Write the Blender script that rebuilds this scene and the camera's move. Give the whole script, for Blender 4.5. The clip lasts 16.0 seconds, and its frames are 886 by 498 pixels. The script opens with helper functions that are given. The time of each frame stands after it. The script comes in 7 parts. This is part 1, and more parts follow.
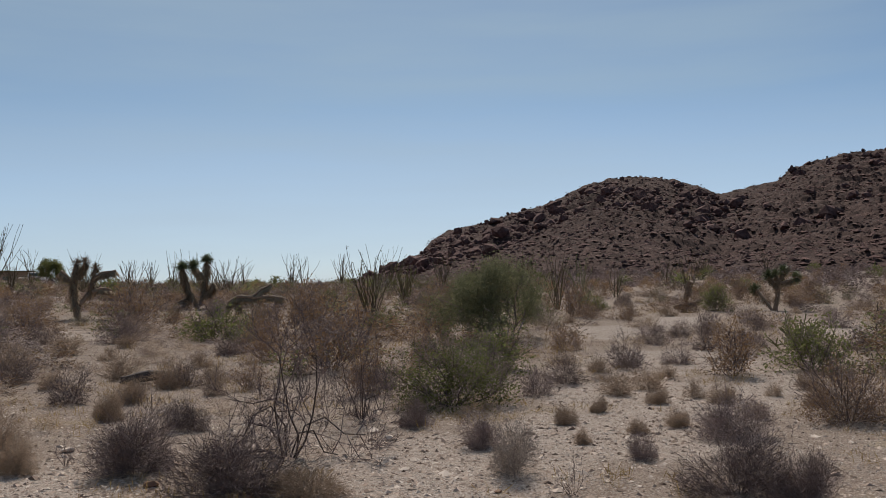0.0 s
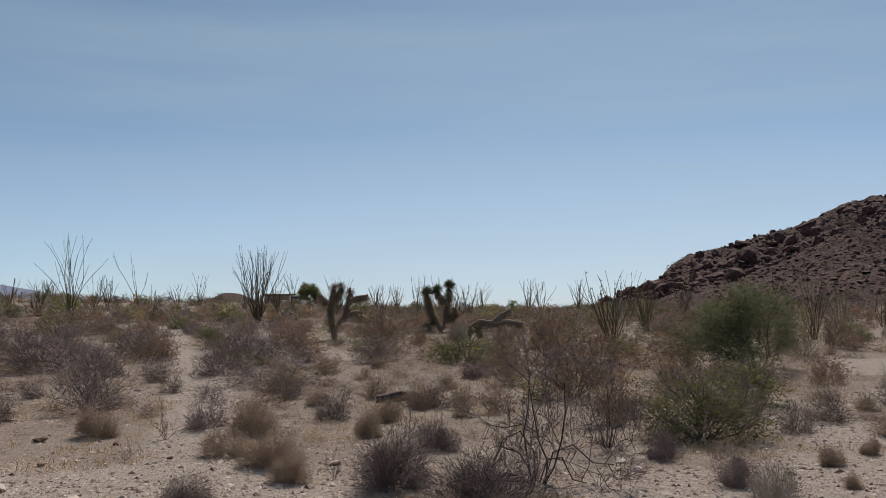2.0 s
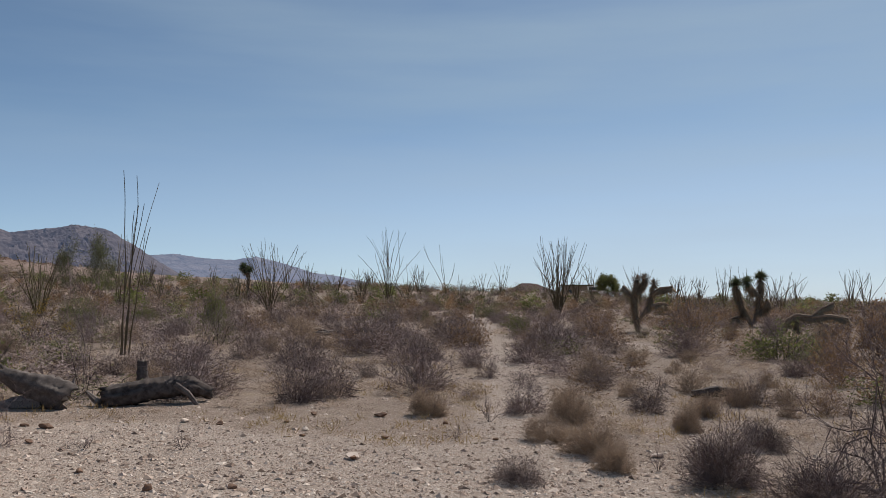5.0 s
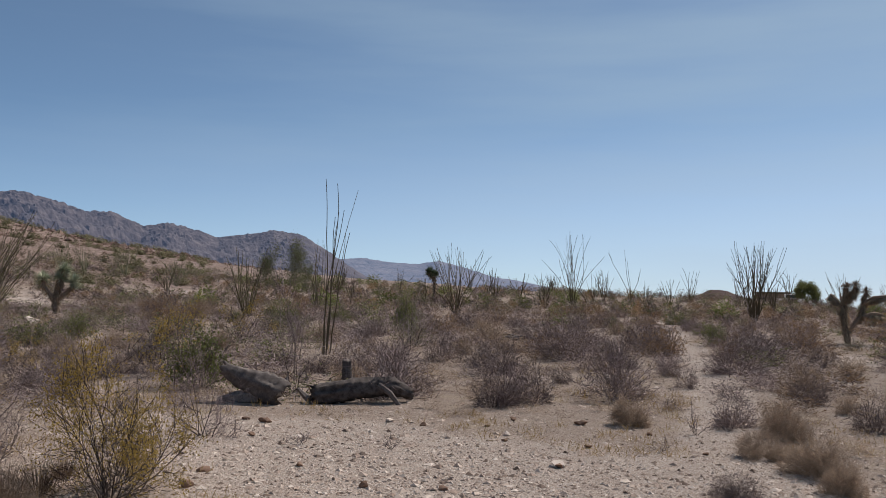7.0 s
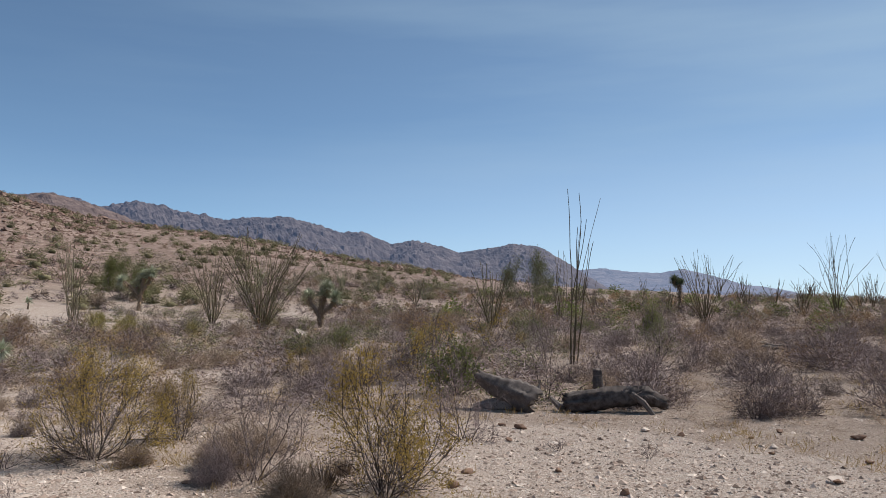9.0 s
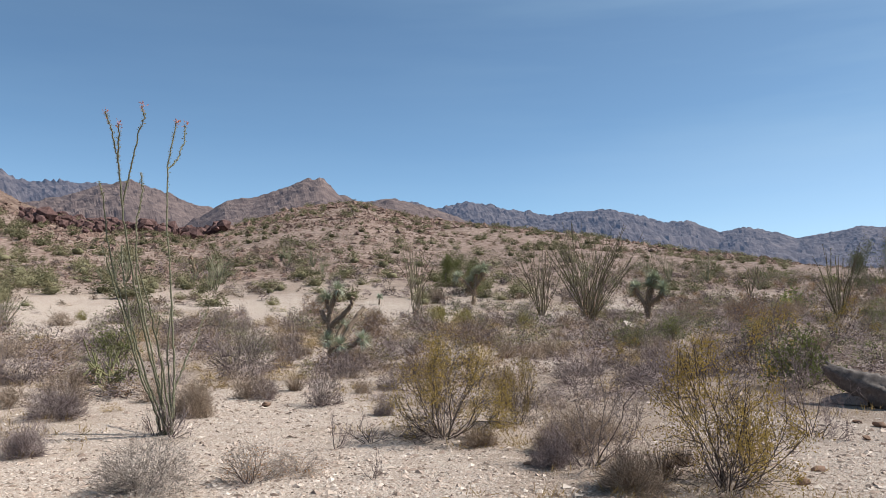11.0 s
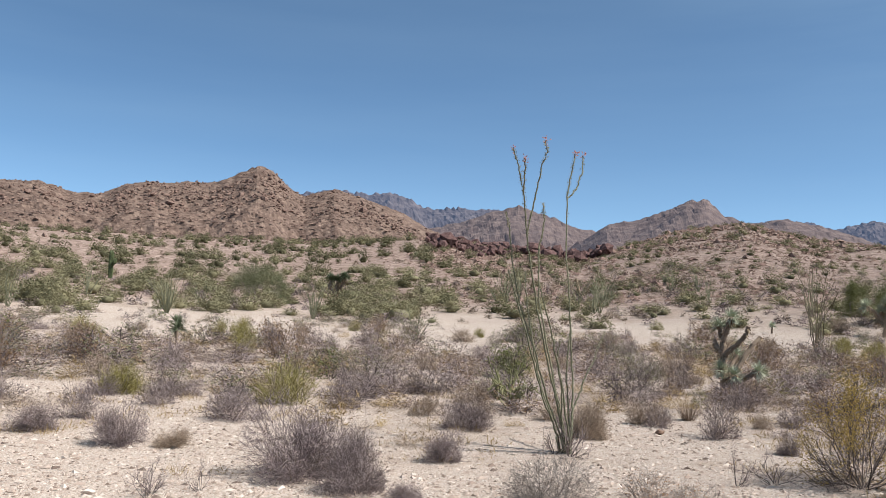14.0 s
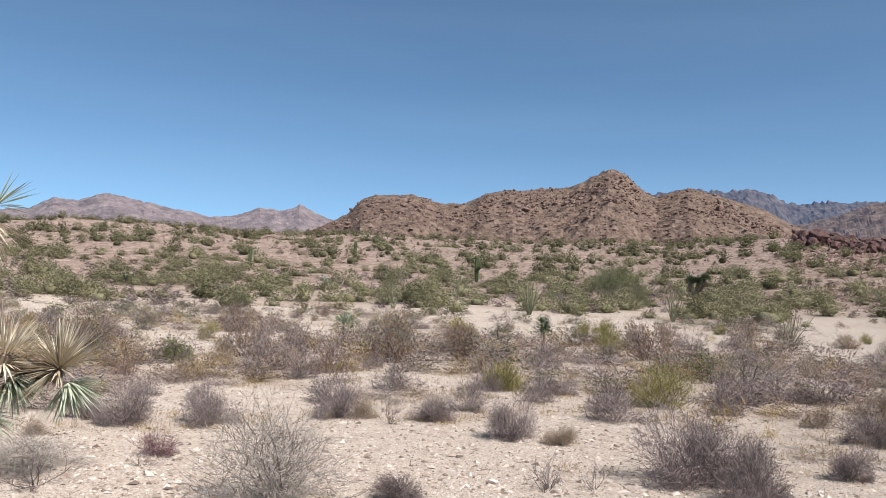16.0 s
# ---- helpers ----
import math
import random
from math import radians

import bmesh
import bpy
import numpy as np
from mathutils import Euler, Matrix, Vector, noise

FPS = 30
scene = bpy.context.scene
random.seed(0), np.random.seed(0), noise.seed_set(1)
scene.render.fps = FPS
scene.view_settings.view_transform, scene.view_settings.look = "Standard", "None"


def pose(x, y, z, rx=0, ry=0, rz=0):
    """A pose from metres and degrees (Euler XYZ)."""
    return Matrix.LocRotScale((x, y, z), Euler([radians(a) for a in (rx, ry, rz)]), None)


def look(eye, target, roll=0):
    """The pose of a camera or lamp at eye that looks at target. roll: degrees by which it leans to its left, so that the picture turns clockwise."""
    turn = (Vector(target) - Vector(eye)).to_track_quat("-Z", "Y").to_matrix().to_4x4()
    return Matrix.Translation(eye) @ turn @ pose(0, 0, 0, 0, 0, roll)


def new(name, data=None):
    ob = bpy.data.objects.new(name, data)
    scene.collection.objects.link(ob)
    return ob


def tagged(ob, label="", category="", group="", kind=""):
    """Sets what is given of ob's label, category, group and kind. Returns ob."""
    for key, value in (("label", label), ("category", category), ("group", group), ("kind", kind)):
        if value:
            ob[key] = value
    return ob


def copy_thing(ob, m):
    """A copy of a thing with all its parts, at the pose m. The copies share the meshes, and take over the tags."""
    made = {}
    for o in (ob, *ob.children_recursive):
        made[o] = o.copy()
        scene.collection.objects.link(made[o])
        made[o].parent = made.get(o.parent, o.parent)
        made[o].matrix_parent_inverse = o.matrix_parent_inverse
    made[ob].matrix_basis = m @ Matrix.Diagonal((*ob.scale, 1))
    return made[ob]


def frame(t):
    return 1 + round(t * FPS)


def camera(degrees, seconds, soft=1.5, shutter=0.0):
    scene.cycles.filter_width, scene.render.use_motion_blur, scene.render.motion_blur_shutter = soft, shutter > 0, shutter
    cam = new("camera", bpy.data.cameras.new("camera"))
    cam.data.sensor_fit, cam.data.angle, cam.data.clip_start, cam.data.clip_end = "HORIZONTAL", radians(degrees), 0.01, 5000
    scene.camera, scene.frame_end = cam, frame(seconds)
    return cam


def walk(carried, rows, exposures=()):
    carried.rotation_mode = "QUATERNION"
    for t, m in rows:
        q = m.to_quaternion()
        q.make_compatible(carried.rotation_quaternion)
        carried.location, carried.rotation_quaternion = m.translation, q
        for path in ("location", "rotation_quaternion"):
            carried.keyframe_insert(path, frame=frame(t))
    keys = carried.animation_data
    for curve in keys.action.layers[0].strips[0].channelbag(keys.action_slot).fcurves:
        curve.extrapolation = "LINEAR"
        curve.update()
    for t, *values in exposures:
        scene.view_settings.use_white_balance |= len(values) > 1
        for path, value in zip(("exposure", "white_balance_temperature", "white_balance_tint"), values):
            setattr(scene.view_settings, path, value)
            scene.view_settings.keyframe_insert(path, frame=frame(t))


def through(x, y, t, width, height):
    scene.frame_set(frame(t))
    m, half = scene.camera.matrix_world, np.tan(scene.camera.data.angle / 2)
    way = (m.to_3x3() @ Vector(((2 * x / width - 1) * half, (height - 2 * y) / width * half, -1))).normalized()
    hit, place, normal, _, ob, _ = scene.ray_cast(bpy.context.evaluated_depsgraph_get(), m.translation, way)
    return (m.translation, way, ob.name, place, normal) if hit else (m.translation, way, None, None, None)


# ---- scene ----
# camera: a phone turned from right to left, held at arm's length
PATH = [
    (0.0, pose(0.067, 0.601, 1.592, 92.05, 0, -8.72) @ pose(0, 0, 0, 0, 0, -1.10)),
    (0.5, pose(0.024, 0.552, 1.607, 93.28, 0, -4.93) @ pose(0, 0, 0, 0, 0, -0.30)),
    (1.0, pose(-0.009, 0.515, 1.616, 93.86, 0, -0.35) @ pose(0, 0, 0, 0, 0, -0.20)),
    (1.5, pose(-0.021, 0.486, 1.619, 94.06, 0, 4.18) @ pose(0, 0, 0, 0, 0, -0.43)),
    (2.0, pose(-0.034, 0.499, 1.624, 93.93, 0, 6.97) @ pose(0, 0, 0, 0, 0, -0.60)),
    (2.5, pose(-0.057, 0.482, 1.625, 93.90, 0, 9.18) @ pose(0, 0, 0, 0, 0, -0.46)),
    (3.0, pose(-0.073, 0.483, 1.622, 93.94, 0, 11.30) @ pose(0, 0, 0, 0, 0, -0.22)),
    (3.5, pose(-0.090, 0.471, 1.617, 94.19, 0, 13.68) @ pose(0, 0, 0, 0, 0, -0.07)),
    (4.0, pose(-0.113, 0.439, 1.610, 93.81, 0, 18.10) @ pose(0, 0, 0, 0, 0, 0.19)),
    (4.5, pose(-0.173, 0.426, 1.616, 93.81, 0, 22.77) @ pose(0, 0, 0, 0, 0, 0.27)),
    (4.7, pose(-0.195, 0.402, 1.619, 93.64, 0, 24.42) @ pose(0, 0, 0, 0, 0, 0.25)),
    (6.8, pose(-0.419, 0.298, 1.641, 93.44, 0, 37.42) @ pose(0, 0, 0, 0, 0, 0.73)),
    (7.0, pose(-0.447, 0.293, 1.632, 93.57, 0, 38.74) @ pose(0, 0, 0, 0, 0, 1.02)),
    (7.5, pose(-0.464, 0.245, 1.627, 93.75, 0, 43.05) @ pose(0, 0, 0, 0, 0, 1.12)),
    (8.0, pose(-0.478, 0.211, 1.632, 94.04, 0, 46.38) @ pose(0, 0, 0, 0, 0, 0.70)),
    (8.2, pose(-0.491, 0.202, 1.627, 94.07, 0, 47.85) @ pose(0, 0, 0, 0, 0, 0.57)),
    (10.3, pose(-0.427, 0.105, 1.559, 94.68, 0, 67.59) @ pose(0, 0, 0, 0, 0, 0.35)),
    (10.5, pose(-0.430, 0.098, 1.560, 94.70, 0, 69.72) @ pose(0, 0, 0, 0, 0, 0.48)),
    (11.0, pose(-0.409, 0.091, 1.559, 93.79, 0, 76.17) @ pose(0, 0, 0, 0, 0, -0.61)),
    (11.5, pose(-0.393, 0.077, 1.561, 93.77, 0, 82.70) @ pose(0, 0, 0, 0, 0, -0.87)),
    (12.0, pose(-0.428, 0.066, 1.565, 94.30, 0, 86.07) @ pose(0, 0, 0, 0, 0, -0.85)),
    (12.5, pose(-0.417, 0.063, 1.570, 94.86, 0, 88.25) @ pose(0, 0, 0, 0, 0, -0.66)),
    (13.0, pose(-0.395, 0.038, 1.573, 95.13, 0, 91.54) @ pose(0, 0, 0, 0, 0, 0.27)),
    (13.5, pose(-0.347, -0.008, 1.576, 95.05, 0, 96.65) @ pose(0, 0, 0, 0, 0, 1.24)),
    (14.0, pose(-0.338, -0.061, 1.592, 95.13, 0, 101.43) @ pose(0, 0, 0, 0, 0, 1.57)),
    (14.5, pose(-0.338, -0.125, 1.589, 94.74, 0, 106.72) @ pose(0, 0, 0, 0, 0, 2.17)),
    (15.0, pose(-0.358, -0.209, 1.570, 94.09, 0, 112.19) @ pose(0, 0, 0, 0, 0, 2.57)),
    (15.5, pose(-0.326, -0.280, 1.571, 94.38, 0, 118.49) @ pose(0, 0, 0, 0, 0, 2.22)),
    (16.0, pose(-0.288, -0.342, 1.571, 94.55, 0, 124.82) @ pose(0, 0, 0, 0, 0, 2.13)),
]
cam = camera(54.82, 16.0, soft=0.5)
EXPOSURES = [(0.0, 0.0, 6500, 13), (4.0, 0.02, 6440, 14), (7.5, 0.15, 6280, 15), (11.0, 0.6, 6100, 10), (13.0, 0.7, 6050, 10), (16.0, 0.57, 6000, 10)]
walk(cam, PATH, EXPOSURES)
# daylight
world = bpy.data.worlds.new("world")
scene.world = world
world.use_nodes = True
wn = world.node_tree.nodes
sky = wn.new("ShaderNodeTexSky")
sky.sky_type = 'NISHITA'
sky.sun_disc = False
SUN_AZ, SUN_EL = -8.0, 50.0          # degrees left of +Y, degrees above the horizon
sky.sun_elevation = radians(SUN_EL)
sky.sun_rotation = radians(-SUN_AZ)
sky.altitude = 600
sky.air_density, sky.dust_density, sky.ozone_density = 0.5, 0.6, 0.8
wn["Background"].inputs["Strength"].default_value = 0.105


def world_node(kind, operation=None):
    n = wn.new(kind)
    if operation:
        n.operation = operation
    return n


wl = world.node_tree.links
tint = world_node("ShaderNodeMix")       # a dry, clear blue
tint.data_type, tint.blend_type = "RGBA", "MULTIPLY"
tint.inputs[0].default_value = 1.0
tint.inputs[7].default_value = (0.885, 1.02, 0.945, 1)
wl.new(sky.outputs[0], tint.inputs[6])
sd = Vector((-math.sin(radians(SUN_AZ)) * math.cos(radians(SUN_EL)), math.cos(radians(SUN_AZ)) * math.cos(radians(SUN_EL)), math.sin(radians(SUN_EL))))
# thin streaks of high cirrus, brighter towards the sun
way = world_node("ShaderNodeTexCoord")
streak = world_node("ShaderNodeMapping")
streak.inputs["Scale"].default_value = (1.6, 1.6, 13.0)
streak.inputs["Rotation"].default_value = (0.06, 0.05, 0)
wl.new(way.outputs["Generated"], streak.inputs[0])
cirrus = world_node("ShaderNodeTexNoise")
cirrus.inputs["Scale"].default_value, cirrus.inputs["Detail"].default_value, cirrus.inputs["Roughness"].default_value = 1.3, 5.0, 0.5
wl.new(streak.outputs[0], cirrus.inputs["Vector"])
near_sun = world_node("ShaderNodeVectorMath", "DOT_PRODUCT")
near_sun.inputs[1].default_value = sd
wl.new(way.outputs["Generated"], near_sun.inputs[0])
glow = world_node("ShaderNodeMapRange")
glow.inputs["From Min"].default_value, glow.inputs["From Max"].default_value = 0.2, 1.0
glow.inputs["To Min"].default_value, glow.inputs["To Max"].default_value = 0.1, 1.0
wl.new(near_sun.outputs["Value"], glow.inputs["Value"])
thin = world_node("ShaderNodeMapRange")
thin.inputs["From Min"].default_value, thin.inputs["From Max"].default_value = 0.35, 0.7
thin.inputs["To Min"].default_value, thin.inputs["To Max"].default_value = 0.16, 0.62
wl.new(cirrus.outputs["Fac"], thin.inputs["Value"])
veil = world_node("ShaderNodeMath", "MULTIPLY")
wl.new(glow.outputs[0], veil.inputs[0])
wl.new(thin.outputs[0], veil.inputs[1])
hazed = world_node("ShaderNodeMix")
hazed.data_type = "RGBA"
hazed.inputs[7].default_value = (3.4, 4.5, 5.1, 1)
wl.new(veil.outputs[0], hazed.inputs[0])
wl.new(tint.outputs[2], hazed.inputs[6])
# dust haze low over the plain, paler below the sun
split = world_node("ShaderNodeSeparateXYZ")
wl.new(way.outputs["Generated"], split.inputs[0])
low = world_node("ShaderNodeMapRange")
low.inputs["From Min"].default_value, low.inputs["From Max"].default_value = 0.0, 0.2
low.inputs["To Min"].default_value, low.inputs["To Max"].default_value = 1.15, 0.0
wl.new(split.outputs["Z"], low.inputs["Value"])
dust = world_node("ShaderNodeMath", "MULTIPLY")
wl.new(glow.outputs[0], dust.inputs[0])
wl.new(low.outputs[0], dust.inputs[1])
dusty = world_node("ShaderNodeMix")
dusty.data_type = "RGBA"
dusty.inputs[7].default_value = (4.5, 5.2, 6.1, 1)
wl.new(dust.outputs[0], dusty.inputs[0])
wl.new(hazed.outputs[2], dusty.inputs[6])
wl.new(dusty.outputs[2], wn["Background"].inputs[0])
sun = new("sun", bpy.data.lights.new("sun", 'SUN'))
sun.data.energy, sun.data.angle, sun.data.color = 5.0, radians(0.53), (1, 0.94, 0.83)
sun.matrix_world = look(sd * 50, (0, 0, 0))


# ---- materials ----
def shader(name, rough=0.9, spec=0.2):
    m = bpy.data.materials.new(name)
    m.use_nodes = True
    nt = m.node_tree
    b = nt.nodes["Principled BSDF"]
    b.inputs["Roughness"].default_value = rough
    b.inputs["Specular IOR Level"].default_value = spec
    return m, nt, b


def node(nt, kind, **sockets):
    n = nt.nodes.new(kind)
    for k, v in sockets.items():
        n.inputs[k.replace("_", " ")].default_value = v
    return n


def ramp(nt, fac, stops):
    r = nt.nodes.new("ShaderNodeValToRGB")
    while len(r.color_ramp.elements) < len(stops):
        r.color_ramp.elements.new(0.5)
    for e, (p, c) in zip(r.color_ramp.elements, stops):
        e.position, e.color = p, (*c, 1)
    nt.links.new(fac, r.inputs[0])
    return r.outputs[0]


def mixed(nt, fac, a, b, mode="MIX"):
    n = nt.nodes.new("ShaderNodeMix")
    n.data_type, n.blend_type = "RGBA", mode
    for sock, v in ((n.inputs[0], fac), (n.inputs[6], a), (n.inputs[7], b)):
        if isinstance(v, (int, float)):
            sock.default_value = v
        elif isinstance(v, tuple):
            sock.default_value = (*v, 1)
        else:
            nt.links.new(v, sock)
    return n.outputs[2]


def world_place(nt, scale=1.0):
    g = nt.nodes.new("ShaderNodeNewGeometry")
    s = nt.nodes.new("ShaderNodeVectorMath")
    s.operation = "SCALE"
    s.inputs[3].default_value = scale
    nt.links.new(g.outputs["Position"], s.inputs[0])
    return s.outputs[0]


def noise_tex(nt, vec, scale, detail=4, rough=0.6):
    n = node(nt, "ShaderNodeTexNoise", Scale=scale, Detail=detail, Roughness=rough)
    nt.links.new(vec, n.inputs["Vector"])
    return n.outputs["Fac"]


def bump(nt, b, height, strength, dist):
    n = node(nt, "ShaderNodeBump", Strength=strength, Distance=dist)
    nt.links.new(height, n.inputs["Height"])
    nt.links.new(n.outputs[0], b.inputs["Normal"])


def plant_mat(name, dark, light, rough=0.85, through=0.0, spec=0.15, scale=9.0, streak=None, isle=0.5):
    """Leaf or bark colour that varies from plant to plant, from piece to piece and along the piece."""
    m, nt, b = shader(name, rough, spec)
    info = nt.nodes.new("ShaderNodeObjectInfo")
    geo = nt.nodes.new("ShaderNodeNewGeometry")
    n1 = noise_tex(nt, world_place(nt), scale, 3)
    isl = nt.nodes.new("ShaderNodeMath")
    isl.operation = "MULTIPLY_ADD"
    nt.links.new(geo.outputs["Random Per Island"], isl.inputs[0])
    isl.inputs[1].default_value = isle
    nt.links.new(n1, isl.inputs[2])
    add = nt.nodes.new("ShaderNodeMath")
    add.operation = "MULTIPLY_ADD"
    nt.links.new(info.outputs["Random"], add.inputs[0])
    add.inputs[1].default_value = 0.35
    nt.links.new(isl.outputs[0], add.inputs[2])
    sub = nt.nodes.new("ShaderNodeMath")
    sub.operation = "SUBTRACT"
    nt.links.new(add.outputs[0], sub.inputs[0])
    sub.inputs[1].default_value = 0.42
    tone = nt.nodes.new("ShaderNodeAttribute")
    tone.attribute_name = "tone"
    shift = nt.nodes.new("ShaderNodeMath")
    shift.operation, shift.use_clamp = "ADD", True
    nt.links.new(sub.outputs[0], shift.inputs[0])
    nt.links.new(tone.outputs["Fac"], shift.inputs[1])
    c = mixed(nt, shift.outputs[0], dark, light)
    if streak:
        c = mixed(nt, ramp(nt, noise_tex(nt, world_place(nt), 60, 2), [(0.55, (0, 0, 0)), (0.65, (1, 1, 1))]), c, streak)
    nt.links.new(c, b.inputs["Base Color"])
    if through:
        t = nt.nodes.new("ShaderNodeBsdfTranslucent")
        nt.links.new(c, t.inputs[0])
        mx = nt.nodes.new("ShaderNodeMixShader")
        mx.inputs[0].default_value = through
        nt.links.new(b.outputs[0], mx.inputs[1])
        nt.links.new(t.outputs[0], mx.inputs[2])
        nt.links.new(mx.outputs[0], nt.nodes["Material Output"].inputs[0])
    return m


def ground_mat():
    m, nt, b = shader("desert_gravel", 0.95, 0.1)
    b.inputs["Diffuse Roughness"].default_value = 0.55
    pos = world_place(nt)
    big = noise_tex(nt, pos, 0.35, 5)
    mid = noise_tex(nt, pos, 4.0, 6, 0.7)
    fine = noise_tex(nt, pos, 45.0, 4, 0.7)
    att = nt.nodes.new("ShaderNodeAttribute")
    att.attribute_name = "bare"
    sand = ramp(nt, mid, [(0.3, (0.36, 0.266, 0.215)), (0.5, (0.48, 0.374, 0.31)), (0.7, (0.60, 0.485, 0.41))])
    soil = ramp(nt, mid, [(0.3, (0.17, 0.105, 0.072)), (0.5, (0.26, 0.172, 0.126)), (0.72, (0.37, 0.272, 0.212))])
    soil = mixed(nt, ramp(nt, noise_tex(nt, pos, 1.3, 5, 0.65), [(0.55, (0, 0, 0)), (0.66, (0.6, 0.6, 0.6))]), soil, ramp(nt, noise_tex(nt, pos, 60, 3), [(0.35, (0.24, 0.165, 0.085)), (0.65, (0.50, 0.385, 0.215))]))
    dist = nt.nodes.new("ShaderNodeAttribute")
    dist.attribute_name = "hillside"
    edge = nt.nodes.new("ShaderNodeMath")
    edge.operation = "MULTIPLY_ADD"
    nt.links.new(big, edge.inputs[0])
    edge.inputs[1].default_value = 0.9
    nt.links.new(att.outputs["Fac"], edge.inputs[2])
    f = ramp(nt, edge.outputs[0], [(0.62, (0, 0, 0)), (0.86, (1, 1, 1))])
    c = mixed(nt, f, soil, sand)
    # single grains and pebbles
    v = node(nt, "ShaderNodeTexVoronoi", Scale=28.0)
    nt.links.new(pos, v.inputs["Vector"])
    peb = ramp(nt, v.outputs["Distance"], [(0.22, (1, 1, 1)), (0.42, (0, 0, 0))])
    tone = ramp(nt, v.outputs["Color"], [(0.15, (0.17, 0.12, 0.09)), (0.4, (0.42, 0.335, 0.26)), (0.62, (0.54, 0.465, 0.38)), (0.9, (0.72, 0.67, 0.60))])
    sel = nt.nodes.new("ShaderNodeMath")
    sel.operation = "MULTIPLY"
    nt.links.new(peb, sel.inputs[0])
    nt.links.new(ramp(nt, mid, [(0.35, (0.3, 0.3, 0.3)), (0.6, (0.95, 0.95, 0.95))]), sel.inputs[1])
    c = mixed(nt, sel.outputs[0], c, tone)
    v2 = node(nt, "ShaderNodeTexVoronoi", Scale=95.0)
    nt.links.new(pos, v2.inputs["Vector"])
    c = mixed(nt, 0.5, c, ramp(nt, v2.outputs["Color"], [(0.08, (0.16, 0.115, 0.085)), (0.3, (0.27, 0.215, 0.172)), (0.6, (0.385, 0.325, 0.268)), (0.92, (0.62, 0.565, 0.51))]))
    # rock-strewn red-brown slopes further up
    v3 = node(nt, "ShaderNodeTexVoronoi", Scale=1.6)
    nt.links.new(pos, v3.inputs["Vector"])
    red = ramp(nt, v3.outputs["Color"], [(0.1, (0.085, 0.054, 0.043)), (0.35, (0.19, 0.13, 0.105)), (0.65, (0.30, 0.219, 0.178)), (0.9, (0.44, 0.35, 0.295))])
    red = mixed(nt, 0.5, red, ramp(nt, noise_tex(nt, pos, 0.9, 8, 0.75), [(0.35, (0.145, 0.096, 0.077)), (0.65, (0.35, 0.257, 0.208))]))
    mask = nt.nodes.new("ShaderNodeMath")
    mask.operation = "MULTIPLY_ADD"
    nt.links.new(noise_tex(nt, pos, 0.06, 5), mask.inputs[0])
    mask.inputs[1].default_value = 0.8
    nt.links.new(dist.outputs["Fac"], mask.inputs[2])
    c = mixed(nt, ramp(nt, mask.outputs[0], [(0.5, (0, 0, 0)), (0.85, (1, 1, 1))]), c, red)
    nt.links.new(c, b.inputs["Base Color"])
    h = nt.nodes.new("ShaderNodeMath")
    h.operation = "MULTIPLY_ADD"
    nt.links.new(sel.outputs[0], h.inputs[0])
    h.inputs[1].default_value = 0.8
    nt.links.new(fine, h.inputs[2])
    h2 = nt.nodes.new("ShaderNodeMath")
    h2.operation = "MULTIPLY_ADD"
    nt.links.new(noise_tex(nt, pos, 9.0, 5, 0.65), h2.inputs[0])
    h2.inputs[1].default_value = 1.6
    nt.links.new(h.outputs[0], h2.inputs[2])
    h3 = nt.nodes.new("ShaderNodeMath")
    h3.operation = "MULTIPLY_ADD"
    nt.links.new(v2.outputs["Distance"], h3.inputs[0])
    h3.inputs[1].default_value = -0.3
    nt.links.new(h2.outputs[0], h3.inputs[2])
    bump(nt, b, h3.outputs[0], 0.85, 0.02)
    return m


def rock_mat(name, dark, mid, light, scale=0.25, airlight=None):
    """Weathered hillside rock; airlight: a glow added to far rock for the pale blue veil of kilometres of air."""
    m, nt, b = shader(name, 0.95, 0.1)
    pos = world_place(nt)
    n1 = noise_tex(nt, pos, scale, 9, 0.72)
    v = node(nt, "ShaderNodeTexVoronoi", Scale=scale * 3.2)
    nt.links.new(pos, v.inputs["Vector"])
    c = ramp(nt, n1, [(0.34, dark), (0.5, mid), (0.68, light)])
    c = mixed(nt, 0.45, c, ramp(nt, v.outputs["Color"], [(0.1, dark), (0.5, mid), (0.95, light)]))
    nt.links.new(c, b.inputs["Base Color"])
    bump(nt, b, n1, 0.9, 0.6 / scale * 0.25)
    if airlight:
        # distance haze, added as an even emission over the rock
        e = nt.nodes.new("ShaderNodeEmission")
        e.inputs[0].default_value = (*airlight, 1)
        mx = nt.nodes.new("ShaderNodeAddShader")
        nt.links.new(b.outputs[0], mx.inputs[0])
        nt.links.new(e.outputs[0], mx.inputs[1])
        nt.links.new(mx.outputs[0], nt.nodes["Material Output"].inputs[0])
    return m


def stone_mat(name, stops):
    m, nt, b = shader(name, 0.9, 0.15)
    geo = nt.nodes.new("ShaderNodeNewGeometry")
    c = ramp(nt, geo.outputs["Random Per Island"], stops)
    c = mixed(nt, 0.5, c, ramp(nt, noise_tex(nt, world_place(nt), 30, 4), [(0.3, (0.6, 0.58, 0.56)), (0.7, (1, 1, 1))]), "MULTIPLY")
    nt.links.new(c, b.inputs["Base Color"])
    return m


